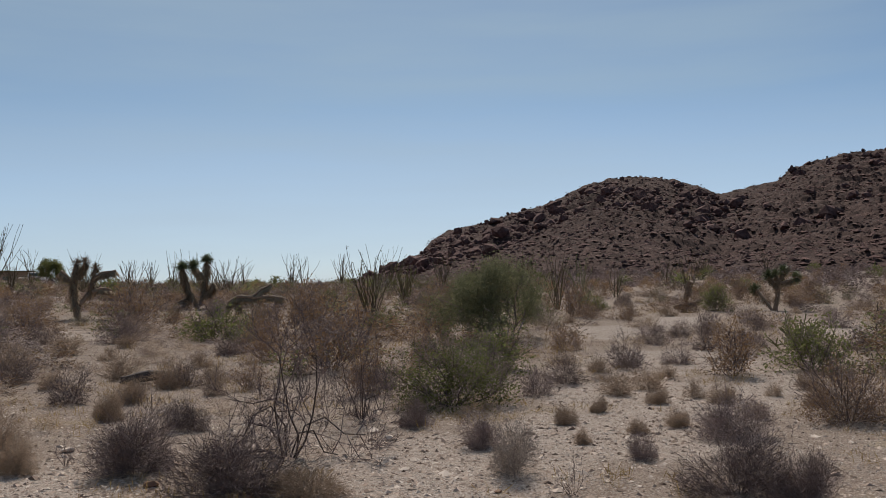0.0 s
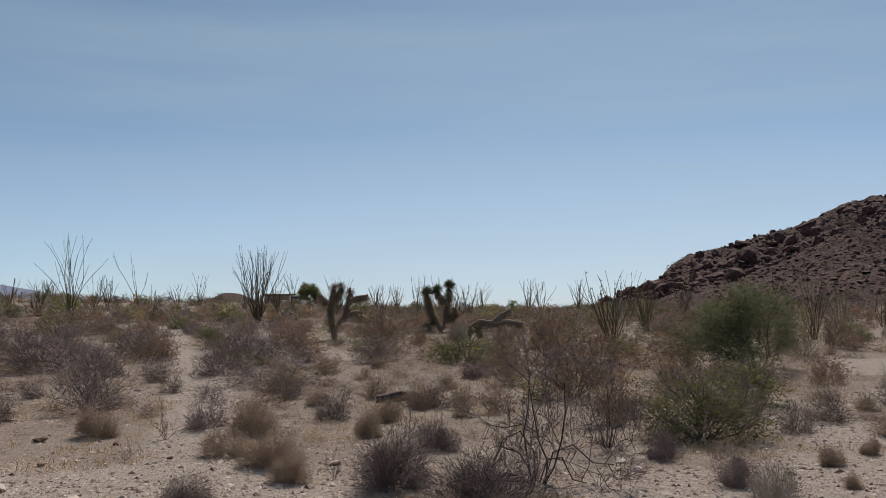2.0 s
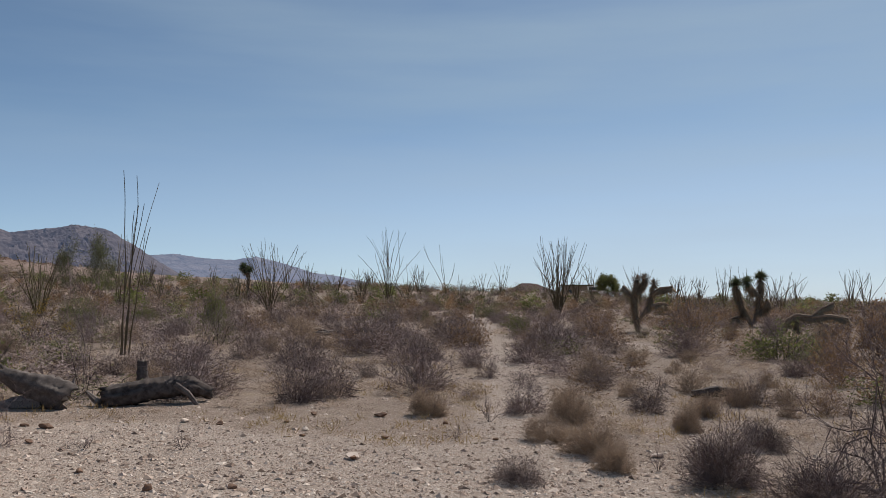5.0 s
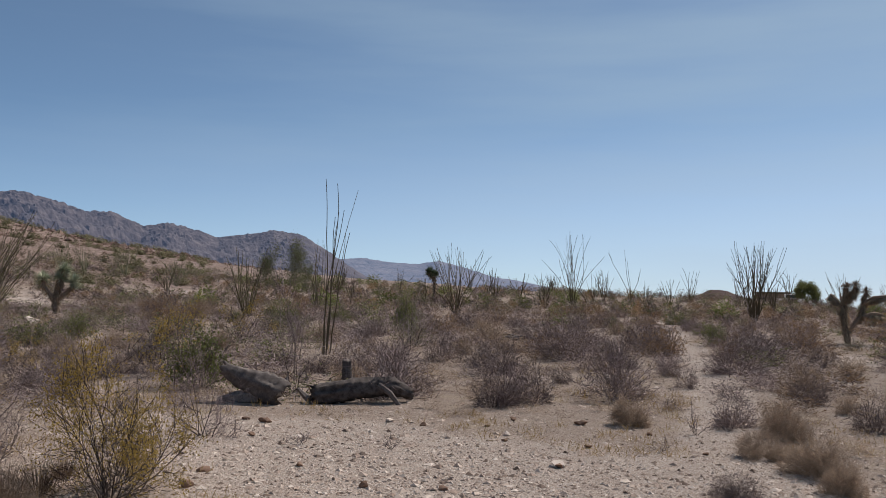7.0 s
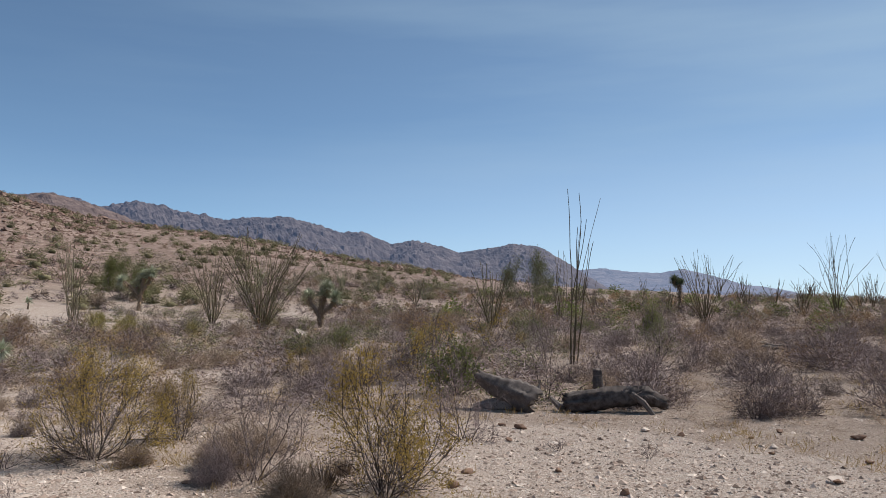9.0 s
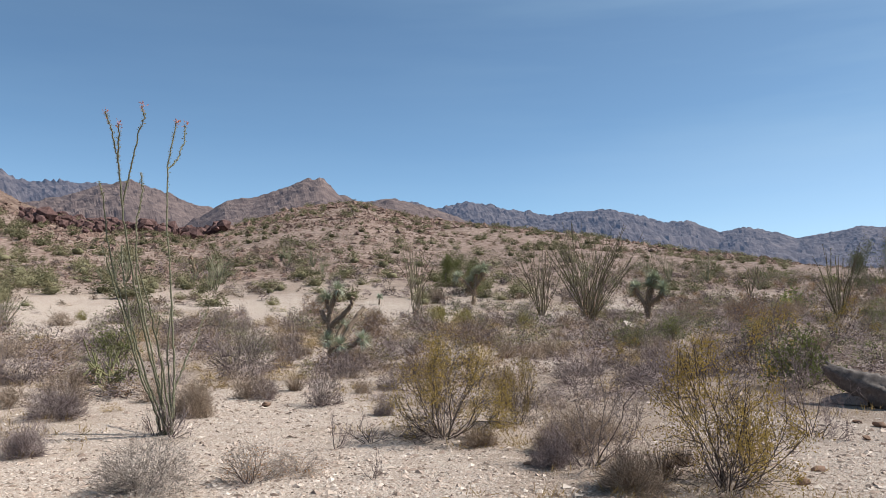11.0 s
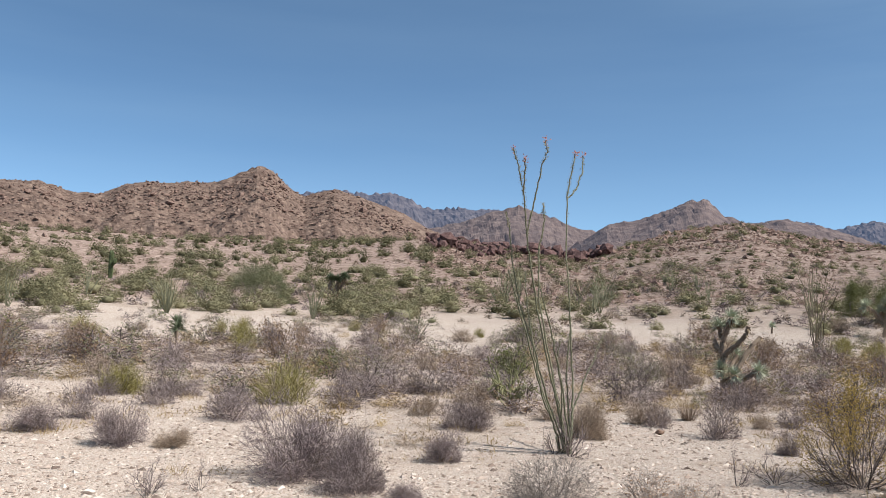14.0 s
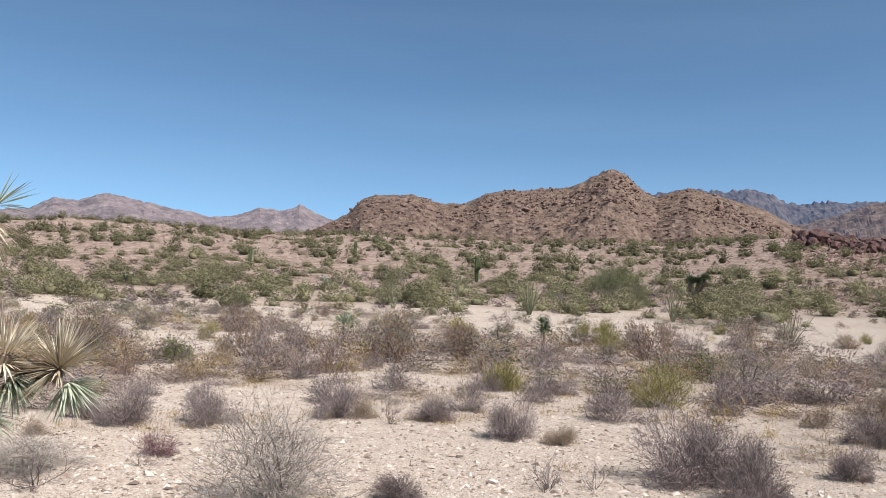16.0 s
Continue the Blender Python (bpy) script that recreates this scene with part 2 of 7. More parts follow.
M_GROUND = ground_mat()
M_STONE = stone_mat("loose_stone", [(0.0, (0.14, 0.10, 0.08)), (0.2, (0.30, 0.225, 0.18)), (0.6, (0.47, 0.375, 0.31)), (1.0, (0.62, 0.53, 0.46))])
M_STONE_RUST = stone_mat("rusty_stone", [(0.0, (0.10, 0.06, 0.045)), (1.0, (0.22, 0.14, 0.10))])
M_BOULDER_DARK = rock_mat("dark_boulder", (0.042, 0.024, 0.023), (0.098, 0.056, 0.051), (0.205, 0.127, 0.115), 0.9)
M_BOULDER_RED = rock_mat("red_boulder", (0.07, 0.043, 0.037), (0.165, 0.107, 0.086), (0.30, 0.21, 0.168), 0.9)
# naturally dark rock, with the hill's shaded side put into the colour too
M_HILL_DARK = rock_mat("dark_hill_rock_shaded", (0.022, 0.013, 0.012), (0.05, 0.029, 0.025), (0.105, 0.065, 0.055), 0.5)
M_HILL_RED = rock_mat("red_hill_rock", (0.065, 0.042, 0.034), (0.14, 0.095, 0.075), (0.255, 0.185, 0.146), 0.22)
# far rock: blue distance haze is put in as a faint glow
M_HILL_GREY = rock_mat("grey_hill_rock_hazed", (0.05, 0.035, 0.032), (0.105, 0.075, 0.066), (0.185, 0.136, 0.117), 0.06, (0.012, 0.016, 0.026))
M_RANGE = rock_mat("range_rock_hazed", (0.028, 0.023, 0.025), (0.066, 0.053, 0.052), (0.14, 0.113, 0.106), 0.016, (0.028, 0.043, 0.075))
M_RANGE_PINK = rock_mat("pale_range_rock_hazed", (0.07, 0.05, 0.048), (0.15, 0.11, 0.10), (0.27, 0.21, 0.19), 0.02, (0.038, 0.044, 0.064))
M_RANGE_BLUE = rock_mat("distant_range_rock_hazed", (0.05, 0.05, 0.055), (0.10, 0.09, 0.09), (0.16, 0.14, 0.13), 0.01, (0.06, 0.095, 0.165))

M_BARK = plant_mat("dark_bark", (0.04, 0.031, 0.027), (0.14, 0.11, 0.098))
M_TWIG = plant_mat("grey_twig", (0.06, 0.045, 0.043), (0.32, 0.25, 0.237))
M_TWIG_PALE = plant_mat("pale_twig", (0.14, 0.115, 0.10), (0.42, 0.36, 0.31))
M_SKIRT = plant_mat("dead_leaf_brown", (0.17, 0.12, 0.075), (0.46, 0.35, 0.23), 0.8, 0.25)
M_STRAW = plant_mat("straw", (0.155, 0.11, 0.08), (0.45, 0.345, 0.258), through=0.3)
M_GOLD = plant_mat("golden_straw", (0.19, 0.125, 0.05), (0.50, 0.36, 0.165), through=0.25)
M_DRYLEAF = plant_mat("dry_grey_leaf", (0.13, 0.097, 0.072), (0.34, 0.262, 0.198), through=0.25)
M_RUSSET = plant_mat("russet_leaf", (0.145, 0.09, 0.053), (0.33, 0.215, 0.125), through=0.35)
M_OLIVE = plant_mat("olive_leaf", (0.15, 0.10, 0.028), (0.42, 0.30, 0.085), through=0.45)
M_ORANGE = plant_mat("orange_leaf", (0.22, 0.09, 0.035), (0.48, 0.27, 0.10), through=0.3)
M_GREEN = plant_mat("green_leaf", (0.075, 0.082, 0.03), (0.225, 0.232, 0.095), through=0.45)
M_GREEN_PALE = plant_mat("grey_green_leaf", (0.11, 0.11, 0.058), (0.30, 0.28, 0.165), through=0.35)
M_PALO = plant_mat("palo_verde_green", (0.085, 0.09, 0.045), (0.245, 0.245, 0.14), through=0.35)
M_SLOPE = plant_mat("dusty_olive_leaf", (0.11, 0.102, 0.055), (0.32, 0.287, 0.168), through=0.3, isle=0.25)
M_YELLOWGREEN = plant_mat("yellow_green_leaf", (0.15, 0.13, 0.04), (0.34, 0.29, 0.11), through=0.3)
M_YUCCA = plant_mat("spine_leaf_green", (0.08, 0.105, 0.055), (0.28, 0.32, 0.19), 0.6, 0.4, 0.3)
M_YUCCA_PALE = plant_mat("spine_leaf_pale", (0.28, 0.31, 0.21), (0.68, 0.70, 0.55), 0.6, 0.35, 0.3)
M_YUCCA_DRY = plant_mat("dry_spine_leaf", (0.40, 0.32, 0.215), (0.80, 0.71, 0.56), 0.7, 0.2)
M_TRUNK = plant_mat("shaggy_trunk", (0.085, 0.06, 0.045), (0.30, 0.225, 0.165), scale=16)
M_CANE = plant_mat("cane_bark", (0.06, 0.06, 0.035), (0.24, 0.23, 0.15), 0.8, scale=22)
M_CANE_DARK = plant_mat("dark_cane_bark", (0.045, 0.036, 0.026), (0.14, 0.115, 0.075), 0.8, scale=22)
M_SPINE = plant_mat("pale_spine", (0.30, 0.27, 0.21), (0.55, 0.52, 0.44))
M_FLOWER = plant_mat("red_flower", (0.40, 0.10, 0.05), (0.62, 0.27, 0.17), through=0.3)
M_CACTUS = plant_mat("cactus_skin", (0.04, 0.055, 0.025), (0.15, 0.17, 0.08), 0.6)
M_CHOLLA = plant_mat("cholla_skin", (0.07, 0.068, 0.03), (0.24, 0.225, 0.11), 0.7)
M_DEADWOOD = plant_mat("weathered_wood", (0.045, 0.037, 0.035), (0.27, 0.232, 0.212), 0.9, scale=13, streak=(0.08, 0.066, 0.06))
M_REDTWIG = plant_mat("reddish_twig", (0.10, 0.05, 0.055), (0.28, 0.17, 0.17))
M_WALL, _nt, _b = shader("house_wall", 0.9)
_b.inputs["Base Color"].default_value = (0.22, 0.17, 0.14, 1)
M_WHITE, _nt, _b = shader("white_paint", 0.4, 0.5)
_b.inputs["Base Color"].default_value = (0.78, 0.78, 0.76, 1)
M_GLASS, _nt, _b = shader("dark_glass", 0.1, 0.5)
_b.inputs["Base Color"].default_value = (0.03, 0.035, 0.04, 1)
M_RUBBER, _nt, _b = shader("tyre_rubber", 0.9, 0.2)
_b.inputs["Base Color"].default_value = (0.03, 0.03, 0.03, 1)


# ---- mesh helpers ----
class Buf:
    """Collects triangles."""

    def __init__(self):
        self.v, self.f, self.n = [], [], 0

    def add(self, v, f):
        self.v.append(np.asarray(v, float))
        self.f.append(np.asarray(f, int) + self.n)
        self.n += len(v)

    def tube(self, pts, rad, sides=3, cap=False):
        pts, rad = np.asarray(pts, float), np.asarray(rad, float)
        n = len(pts)
        d = np.gradient(pts, axis=0)
        d /= np.linalg.norm(d, axis=1)[:, None] + 1e-9
        ref = np.where(np.abs(d[:, 2:3]) < 0.9, [[0, 0, 1.0]], [[1.0, 0, 0]])
        a = np.cross(d, ref)
        a /= np.linalg.norm(a, axis=1)[:, None] + 1e-9
        b = np.cross(d, a)
        ang = np.arange(sides) * 2 * np.pi / sides
        ring = pts[:, None] + rad[:, None, None] * (np.cos(ang)[None, :, None] * a[:, None] + np.sin(ang)[None, :, None] * b[:, None])
        i = np.arange(n - 1)[:, None] * sides
        j = np.arange(sides)[None]
        k = (j + 1) % sides
        q = np.stack([i + j, i + k, i + sides + k, i + sides + j], -1).reshape(-1, 4)
        f = np.concatenate([q[:, :3], q[:, [0, 2, 3]]])
        v = ring.reshape(-1, 3)
        if cap:
            v = np.concatenate([v, pts[[0, -1]]])
            c = n * sides
            e = (n - 1) * sides
            f = np.concatenate([f, [(c, k_, j_) for j_, k_ in zip(j[0], k[0])], [(c + 1, e + j_, e + k_) for j_, k_ in zip(j[0], k[0])]])
        self.add(v, f)

    def leaves(self, at, size, rng, narrow=0.45, up=0.0):
        """Small folded leaves at the places given."""
        at = np.asarray(at, float)
        n = len(at)
        if not n:
            return
        d = rng.normal(size=(n, 3))
        d[:, 2] += up
        d /= np.linalg.norm(d, axis=1)[:, None]
        s = np.cross(d, rng.normal(size=(n, 3)))
        s /= np.linalg.norm(s, axis=1)[:, None] + 1e-9
        ln = size * rng.uniform(0.6, 1.3, n)[:, None]
        w = ln * narrow * 0.5
        nrm = np.cross(d, s)
        mid = at + d * ln * 0.5
        v = np.stack([at, mid + s * w + nrm * w * 0.5, at + d * ln, mid - s * w + nrm * w * 0.5], 1).reshape(-1, 3)
        i = np.arange(n)[:, None] * 4
        self.add(v, np.concatenate([i + [[0, 1, 2]], i + [[0, 2, 3]]]))

    def spines(self, at, way, length, width):
        """Stiff tapering blades, three-sided."""
        at, way = np.asarray(at, float), np.asarray(way, float)
        n = len(at)
        s = np.cross(way, [0, 0, 1.0])
        s /= np.linalg.norm(s, axis=1)[:, None] + 1e-9
        u = np.cross(s, way)
        ln, w = np.broadcast_to(length, n)[:, None], np.broadcast_to(width, n)[:, None]
        tip = at + way * ln
        tip[:, 2] -= (ln[:, 0] * 0.05)
        knee = at + way * ln * 0.45
        v = np.stack([at + s * w * 0.5, at - s * w * 0.5, knee + s * w * 0.45, knee - s * w * 0.45, knee - u * w * 0.3, tip], 1).reshape(-1, 3)
        i = np.arange(n)[:, None] * 6
        self.add(v, np.concatenate([i + [[t]] if False else i + np.array([t]) for t in ((0, 1, 3), (0, 3, 2), (2, 3, 5), (0, 2, 4), (1, 4, 3), (2, 5, 4), (3, 4, 5), (0, 4, 1))]))

    def blades(self, base, tip, width, rng):
        """Twigs and leaves too fine to show a side: one slender triangle each."""
        base, tip = np.asarray(base, float), np.asarray(tip, float)
        s = np.cross(tip - base, rng.normal(size=base.shape))
        s *= np.broadcast_to(width, len(base))[:, None] * 0.5 / (np.linalg.norm(s, axis=1)[:, None] + 1e-9)
        self.add(np.stack([base + s, base - s, tip], 1).reshape(-1, 3), np.arange(len(base) * 3).reshape(-1, 3))

    def arrays(self):
        return np.concatenate(self.v), np.concatenate(self.f)


def mesh_of(name, v, f, material, smooth=False, tone=None):
    me = bpy.data.meshes.new(name)
    me.vertices.add(len(v))
    me.vertices.foreach_set("co", np.asarray(v, np.float32).ravel())
    me.loops.add(f.size)
    me.loops.foreach_set("vertex_index", np.asarray(f, np.int32).ravel())
    me.polygons.add(len(f))
    me.polygons.foreach_set("loop_start", np.arange(0, f.size, f.shape[1], dtype=np.int32))
    me.polygons.foreach_set("use_smooth", np.full(len(f), smooth))
    me.materials.append(material)
    if tone is not None:
        me.attributes.new("tone", "FLOAT", "POINT").data.foreach_set("value", np.asarray(tone, np.float32))
    me.update(calc_edges=True)
    return me


def part(name, buf, material, parent, label="", smooth=False, tone=None):
    v, f = buf.arrays()
    ob = new(name, mesh_of(name, v, f, material, smooth, tone))
    ob.parent = parent
    if name in ("twig_mass", "foliage", "spine_cover", "dead_leaf_skirt"):
        ob["kind"] = "stuff"
    if label:
        ob["label"] = label
    return ob


def polar(az, r):
    """A place from degrees left of +Y and metres."""
    return -np.sin(np.radians(az)) * r, np.cos(np.radians(az)) * r


def fbm(x, y, octaves, seed):
    """Smooth value noise on a grid of places, -1 to 1."""
    rng = np.random.default_rng(seed)
    total, amp, norm = 0.0, 1.0, 0.0
    for _ in range(octaves):
        tab = rng.uniform(-1, 1, (64, 64))
        ix, iy = np.floor(x).astype(int), np.floor(y).astype(int)
        fx, fy = x - ix, y - iy
        fx, fy = fx * fx * (3 - 2 * fx), fy * fy * (3 - 2 * fy)
        a, b = tab[ix % 64, iy % 64], tab[(ix + 1) % 64, iy % 64]
        c, d = tab[ix % 64, (iy + 1) % 64], tab[(ix + 1) % 64, (iy + 1) % 64]
        total = total + amp * ((a * (1 - fx) + b * fx) * (1 - fy) + (c * (1 - fx) + d * fx) * fy)
        norm += amp
        amp *= 0.5
        x, y = x * 2.03 + 17.3, y * 2.03 + 5.1
    return total / norm


EYE = 1.6
# the rim of the plain and the bajada: degrees, slope seen from the eye, metres out
RIM_AZ = [-180, -75, -45, -10, 0, 6, 13, 20, 28, 36, 45, 52, 60, 66, 71, 77, 82, 86, 90, 92.3, 95, 99, 103, 111, 120, 130, 138, 146, 153, 165, 180]
RIM_EL = [0.2, 0.4, 0.4, 0.1, -0.25, -0.2, 0.0, 0.5, 0.7, 1.0, 1.5, 2.1, 3.2, 4.5, 5.1, 5.7, 6.9, 6.3, 5.3, 4.5, 4.9, 5.0, 5.6, 5.1, 5.0, 5.2, 5.0, 5.1, 4.8, 3.0, 0.2]
RIM_R = [200, 200, 120, 100, 90, 90, 90, 90, 90, 100, 130, 170, 200, 220, 220, 220, 220, 210, 190, 180, 180, 190, 220, 240, 250, 250, 240, 240, 240, 240, 200]


def ground_z(x, y):
    x, y = np.asarray(x, float), np.asarray(y, float)
    r = np.hypot(x, y) + 1e-6
    az = np.degrees(np.arctan2(-x, y))
    near = -0.0102 * x - 0.0063 * y + 0.0205 * r
    rc = np.interp(az, RIM_AZ, RIM_R)
    hc = EYE + rc * np.tan(np.radians(np.interp(az, RIM_AZ, RIM_EL)))
    r1 = 55.0
    h1 = (near / r) * r1
    t = np.clip((r - r1) / (rc - r1), 0, 1)
    slope = h1 + (hc - h1) * (0.75 * t + 0.25 * t * t * (3 - 2 * t))
    z = np.where(r < r1, near, slope)
    k = np.clip((r - rc) / (2.2 * rc), 0, 1)
    z = np.where(r > rc, hc * (1 - k * k * (3 - 2 * k)), z)
    z = z + 0.05 * fbm(x * 0.25, y * 0.25, 4, 3) * np.clip(r / 12, 0.3, 1)
    rough = np.clip((r - 70) / 80, 0, 1) * np.clip(hc / 12, 0, 1) * np.clip((3.2 * rc - r) / rc, 0, 1)
    z = z + rough * (1.3 * fbm(x * 0.045, y * 0.045, 5, 5) + 0.5 * np.abs(fbm(x * 0.3, y * 0.3, 3, 6)))
    return z


# bare sandy ground: the gravel apron, the footpath and the pale washes
BARE = [(-5.0, 6.0, 2.6), (-3.2, 6.6, 2.2), (-6.8, 6.2, 2.0), (-7.5, 0.5, 2.2), (-6.5, -2.0, 2.4), (-8.8, -4.3, 2.2), (-6.5, -5.5, 2.6), (-4.2, -6.5, 2.6), (-11.0, 0.3, 2.0),
        (-2.5, 7.2, 1.2), (1.2, 7.5, 1.4), (3.0, 8.5, 1.6), (4.2, 10.5, 1.8), (6.0, 14.0, 2.0), (-8.5, 5.6, 1.2), (-11.5, -9.0, 2.0), (-8.0, -9.0, 2.0)]
TRAIL = [(-2.6, 6.6), (-3.6, 9.0), (-4.6, 11.5), (-6.1, 15.0), (-9.2, 21.5), (-13.0, 29.0), (-17.5, 38.0), (-22.0, 50.0)]
# degrees from and to, metres from and to
WASH = [(110.8, 124, 29.8, 59.4), (106.3, 112.9, 24.7, 42.4), (96.5, 102.3, 23.8, 62.9), (85.2, 90.9, 30.5, 63.0), (78.5, 81.7, 33.8, 58.6), (91.7, 94.0, 59.8, 66.3), (135.3, 143.9, 19.4, 27.0), (132.7, 135.4, 24.5, 33.0),
        (149.0, 151.3, 38.2, 55.8), (62.8, 65.6, 38.3, 59.9), (53.6, 59.6, 61.8, 75.8), (68.1, 72.0, 14.7, 16.8), (67.2, 69.9, 28.4, 42.0), (61.6, 64.9, 20.0, 23.5), (14.6, 16.2, 43.6, 58.6),
        (12.4, 15.4, 21.0, 25.3), (-20.3, -16.4, 19.5, 23.4), (-25.2, -22.8, 21.7, 27.1), (-34.1, -30.1, 19.6, 26.9), (-31.4, -27.4, 12.7, 14.7)]


def bareness(x, y):
    x, y = np.asarray(x, float), np.asarray(y, float)
    w = np.zeros_like(x)
    for cx, cy, s in BARE:
        w = np.maximum(w, np.clip(1.6 * (1 - np.hypot(x - cx, y - cy) / s), 0, 1))
    az, r = np.degrees(np.arctan2(-x, y)), np.hypot(x, y)
    az, r = az + 1.6 * fbm(x * 0.4, y * 0.4, 3, 15), r * (1 + 0.10 * fbm(x * 0.3, y * 0.3, 3, 16))
    for a0, a1, r0, r1 in WASH:
        da, dr = np.abs(az - (a0 + a1) / 2) / ((a1 - a0) / 2 + 0.3), np.abs(r - (r0 + r1) / 2) / ((r1 - r0) / 2)
        w = np.maximum(w, np.clip(2.2 * (1.15 - np.sqrt(da ** 4 + dr ** 4) ** 0.5), 0, 1))
    for (ax, ay), (bx, by) in zip(TRAIL, TRAIL[1:]):
        t = np.clip(((x - ax) * (bx - ax) + (y - ay) * (by - ay)) / ((bx - ax) ** 2 + (by - ay) ** 2), 0, 1)
        d = np.hypot(x - ax - t * (bx - ax), y - ay - t * (by - ay))
        w = np.maximum(w, np.clip(1.7 * (1 - d / 0.65), 0, 1))
    return w


def build_ground():
    az = np.concatenate([np.arange(-48, 156, 0.7), np.arange(156, 312, 3.0)])
    r = 1.2 * 1.025 ** np.arange(334)
    A, R = np.meshgrid(az, r)
    x, y = polar(A, R)
    z = ground_z(x, y)
    n, m = len(r), len(az)
    v = np.concatenate([np.stack([x, y, z], -1).reshape(-1, 3), [[0, 0, float(ground_z(0.0, 0.0))]]])
    i, j = np.meshgrid(np.arange(n - 1), np.arange(m), indexing="ij")
    k = (j + 1) % m
    q = np.stack([i * m + j, (i + 1) * m + j, (i + 1) * m + k, i * m + k], -1).reshape(-1, 4)
    q = q[:, ::-1]
    j = np.arange(m)
    tri = np.stack([np.full(m, n * m), j, (j + 1) % m], -1)[:, ::-1]
    f = np.concatenate([q[:, :3], q[:, [0, 2, 3]], tri])
    me = mesh_of("ground", v, f, M_GROUND, True)
    bare = me.attributes.new("bare", "FLOAT", "POINT")
    rv = np.hypot(v[:, 0], v[:, 1])
    av = np.degrees(np.arctan2(-v[:, 0], v[:, 1]))
    sandy = 0.34 * np.clip((av - 60) / 14, 0, 1)
    bare.data.foreach_set("value", np.maximum(bareness(v[:, 0], v[:, 1]), sandy).astype(np.float32))
    hill = np.clip((rv - 52) / 55, 0, 1) * np.clip((np.interp(av, RIM_AZ, RIM_EL) - 0.8) / 2.0, 0, 1)
    att = me.attributes.new("hillside", "FLOAT", "POINT")
    att.data.foreach_set("value", hill.astype(np.float32))
    return tagged(new("ground", me), "pale sandy gravel desert floor rising to rocky slopes", "ground", kind="structure")


def range_of_hills(name, label, material, crest, dist, foot, rough, seed, step=0.12, rows=44, wave=1.0, cragged=0.045):
    """A ridge: crest holds degrees and slopes of its summits and saddles as seen from the origin; dist, foot: metres to crest and foot."""
    ca, ce = [c[0] for c in crest], [c[1] for c in crest]
    az = np.arange(min(ca), max(ca) + step, step)
    el = np.interp(az, ca[::-1] if ca[0] > ca[-1] else ca, ce[::-1] if ca[0] > ca[-1] else ce)
    rise = np.concatenate([np.linspace(0, 1, rows), 1 + np.linspace(0.04, 1, 10)])
    T, E = np.meshgrid(rise, el, indexing="ij")
    A = np.broadcast_to(az, T.shape)
    top = EYE + dist * np.tan(np.radians(E))
    R = np.where(T <= 1, foot + (dist - foot) * T, dist + (T - 1) * dist * 0.45)
    x, y = polar(A, R)
    sc = wave * 30.0 / (dist - foot)
    gully = fbm(x * sc * 0.12, y * sc * 0.12, 6, seed)
    ridged = 1 - 2 * np.abs(fbm(x * sc * 0.2 + 9, y * sc * 0.2, 5, seed + 1))
    body = np.where(T <= 1, T ** 1.15, np.clip(1 - np.clip(T - 1, 0, None) ** 1.3, 0, 1))
    inner = np.sin(np.pi * np.clip(T, 0, 1)) ** 0.8
    z = top * body + top * rough * (0.55 * gully + 0.45 * ridged) * inner
    crag = fbm(x * sc * 1.1, y * sc * 1.1, 4, seed + 2)
    z = z + top * cragged * np.abs(crag) * np.clip(T * 2, 0, 1) * np.where(T > 1, 0.3, 1)
    z = z - 1.5 * (T == 0) - top * 0.05 * (T == 0)
    n, m = T.shape
    i, j = np.meshgrid(np.arange(n - 1), np.arange(m - 1), indexing="ij")
    q = np.stack([i * m + j, i * m + j + 1, (i + 1) * m + j + 1, (i + 1) * m + j], -1).reshape(-1, 4)
    f = np.concatenate([q[:, :3], q[:, [0, 2, 3]]])[:, ::-1]
    v = np.stack([x, y, z], -1).reshape(-1, 3)
    ob = new(name, mesh_of(name, v, f, material, False))
    tagged(ob, label, "hill" if dist < 600 else "mountain", kind="structure")
    return T, x, y, z


build_ground()
HILL_A = [(-3, -0.2), (-5.5, 1.1), (-7.2, 1.7), (-7.9, 2.5), (-9, 3.2), (-11.3, 3.6), (-13.2, 4.2), (-15.4, 4.7), (-16.9, 5.3), (-18.3, 6.0), (-19.9, 6.3), (-21.7, 6.4), (-23.9, 6.1), (-26, 5.4), (-26.5, 5.0), (-28.5, 5.4),
          (-30.2, 5.7), (-31, 6.4), (-33.5, 7.0), (-38, 7.2), (-46, 6.4), (-56, 4.0), (-66, 0.5)]
HILL_C = [(135, 4.9), (133.1, 5.6), (131.3, 6.6), (130.5, 7.5), (129.6, 7.9), (126.8, 8.0), (125.2, 7.5), (123.4, 7.6), (122, 8.3), (120.5, 8.5), (118, 8.7), (116.9, 8.7), (115.4, 9.3), (113.9, 10.05), (113, 9.8), (111.6, 8.6),
          (110.8, 8.2), (108.8, 8.8), (106.2, 8.1), (104.3, 7.4), (102.4, 6.4), (99.8, 5.5), (97, 4.6)]
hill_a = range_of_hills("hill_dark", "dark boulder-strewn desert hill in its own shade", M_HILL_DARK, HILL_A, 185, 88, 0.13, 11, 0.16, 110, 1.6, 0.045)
hill_c = range_of_hills("hill_red", "red-brown rocky desert hill with a pointed summit", M_HILL_RED, HILL_C, 420, 225, 0.13, 23, 0.16, 130, 1.5, 0.025)
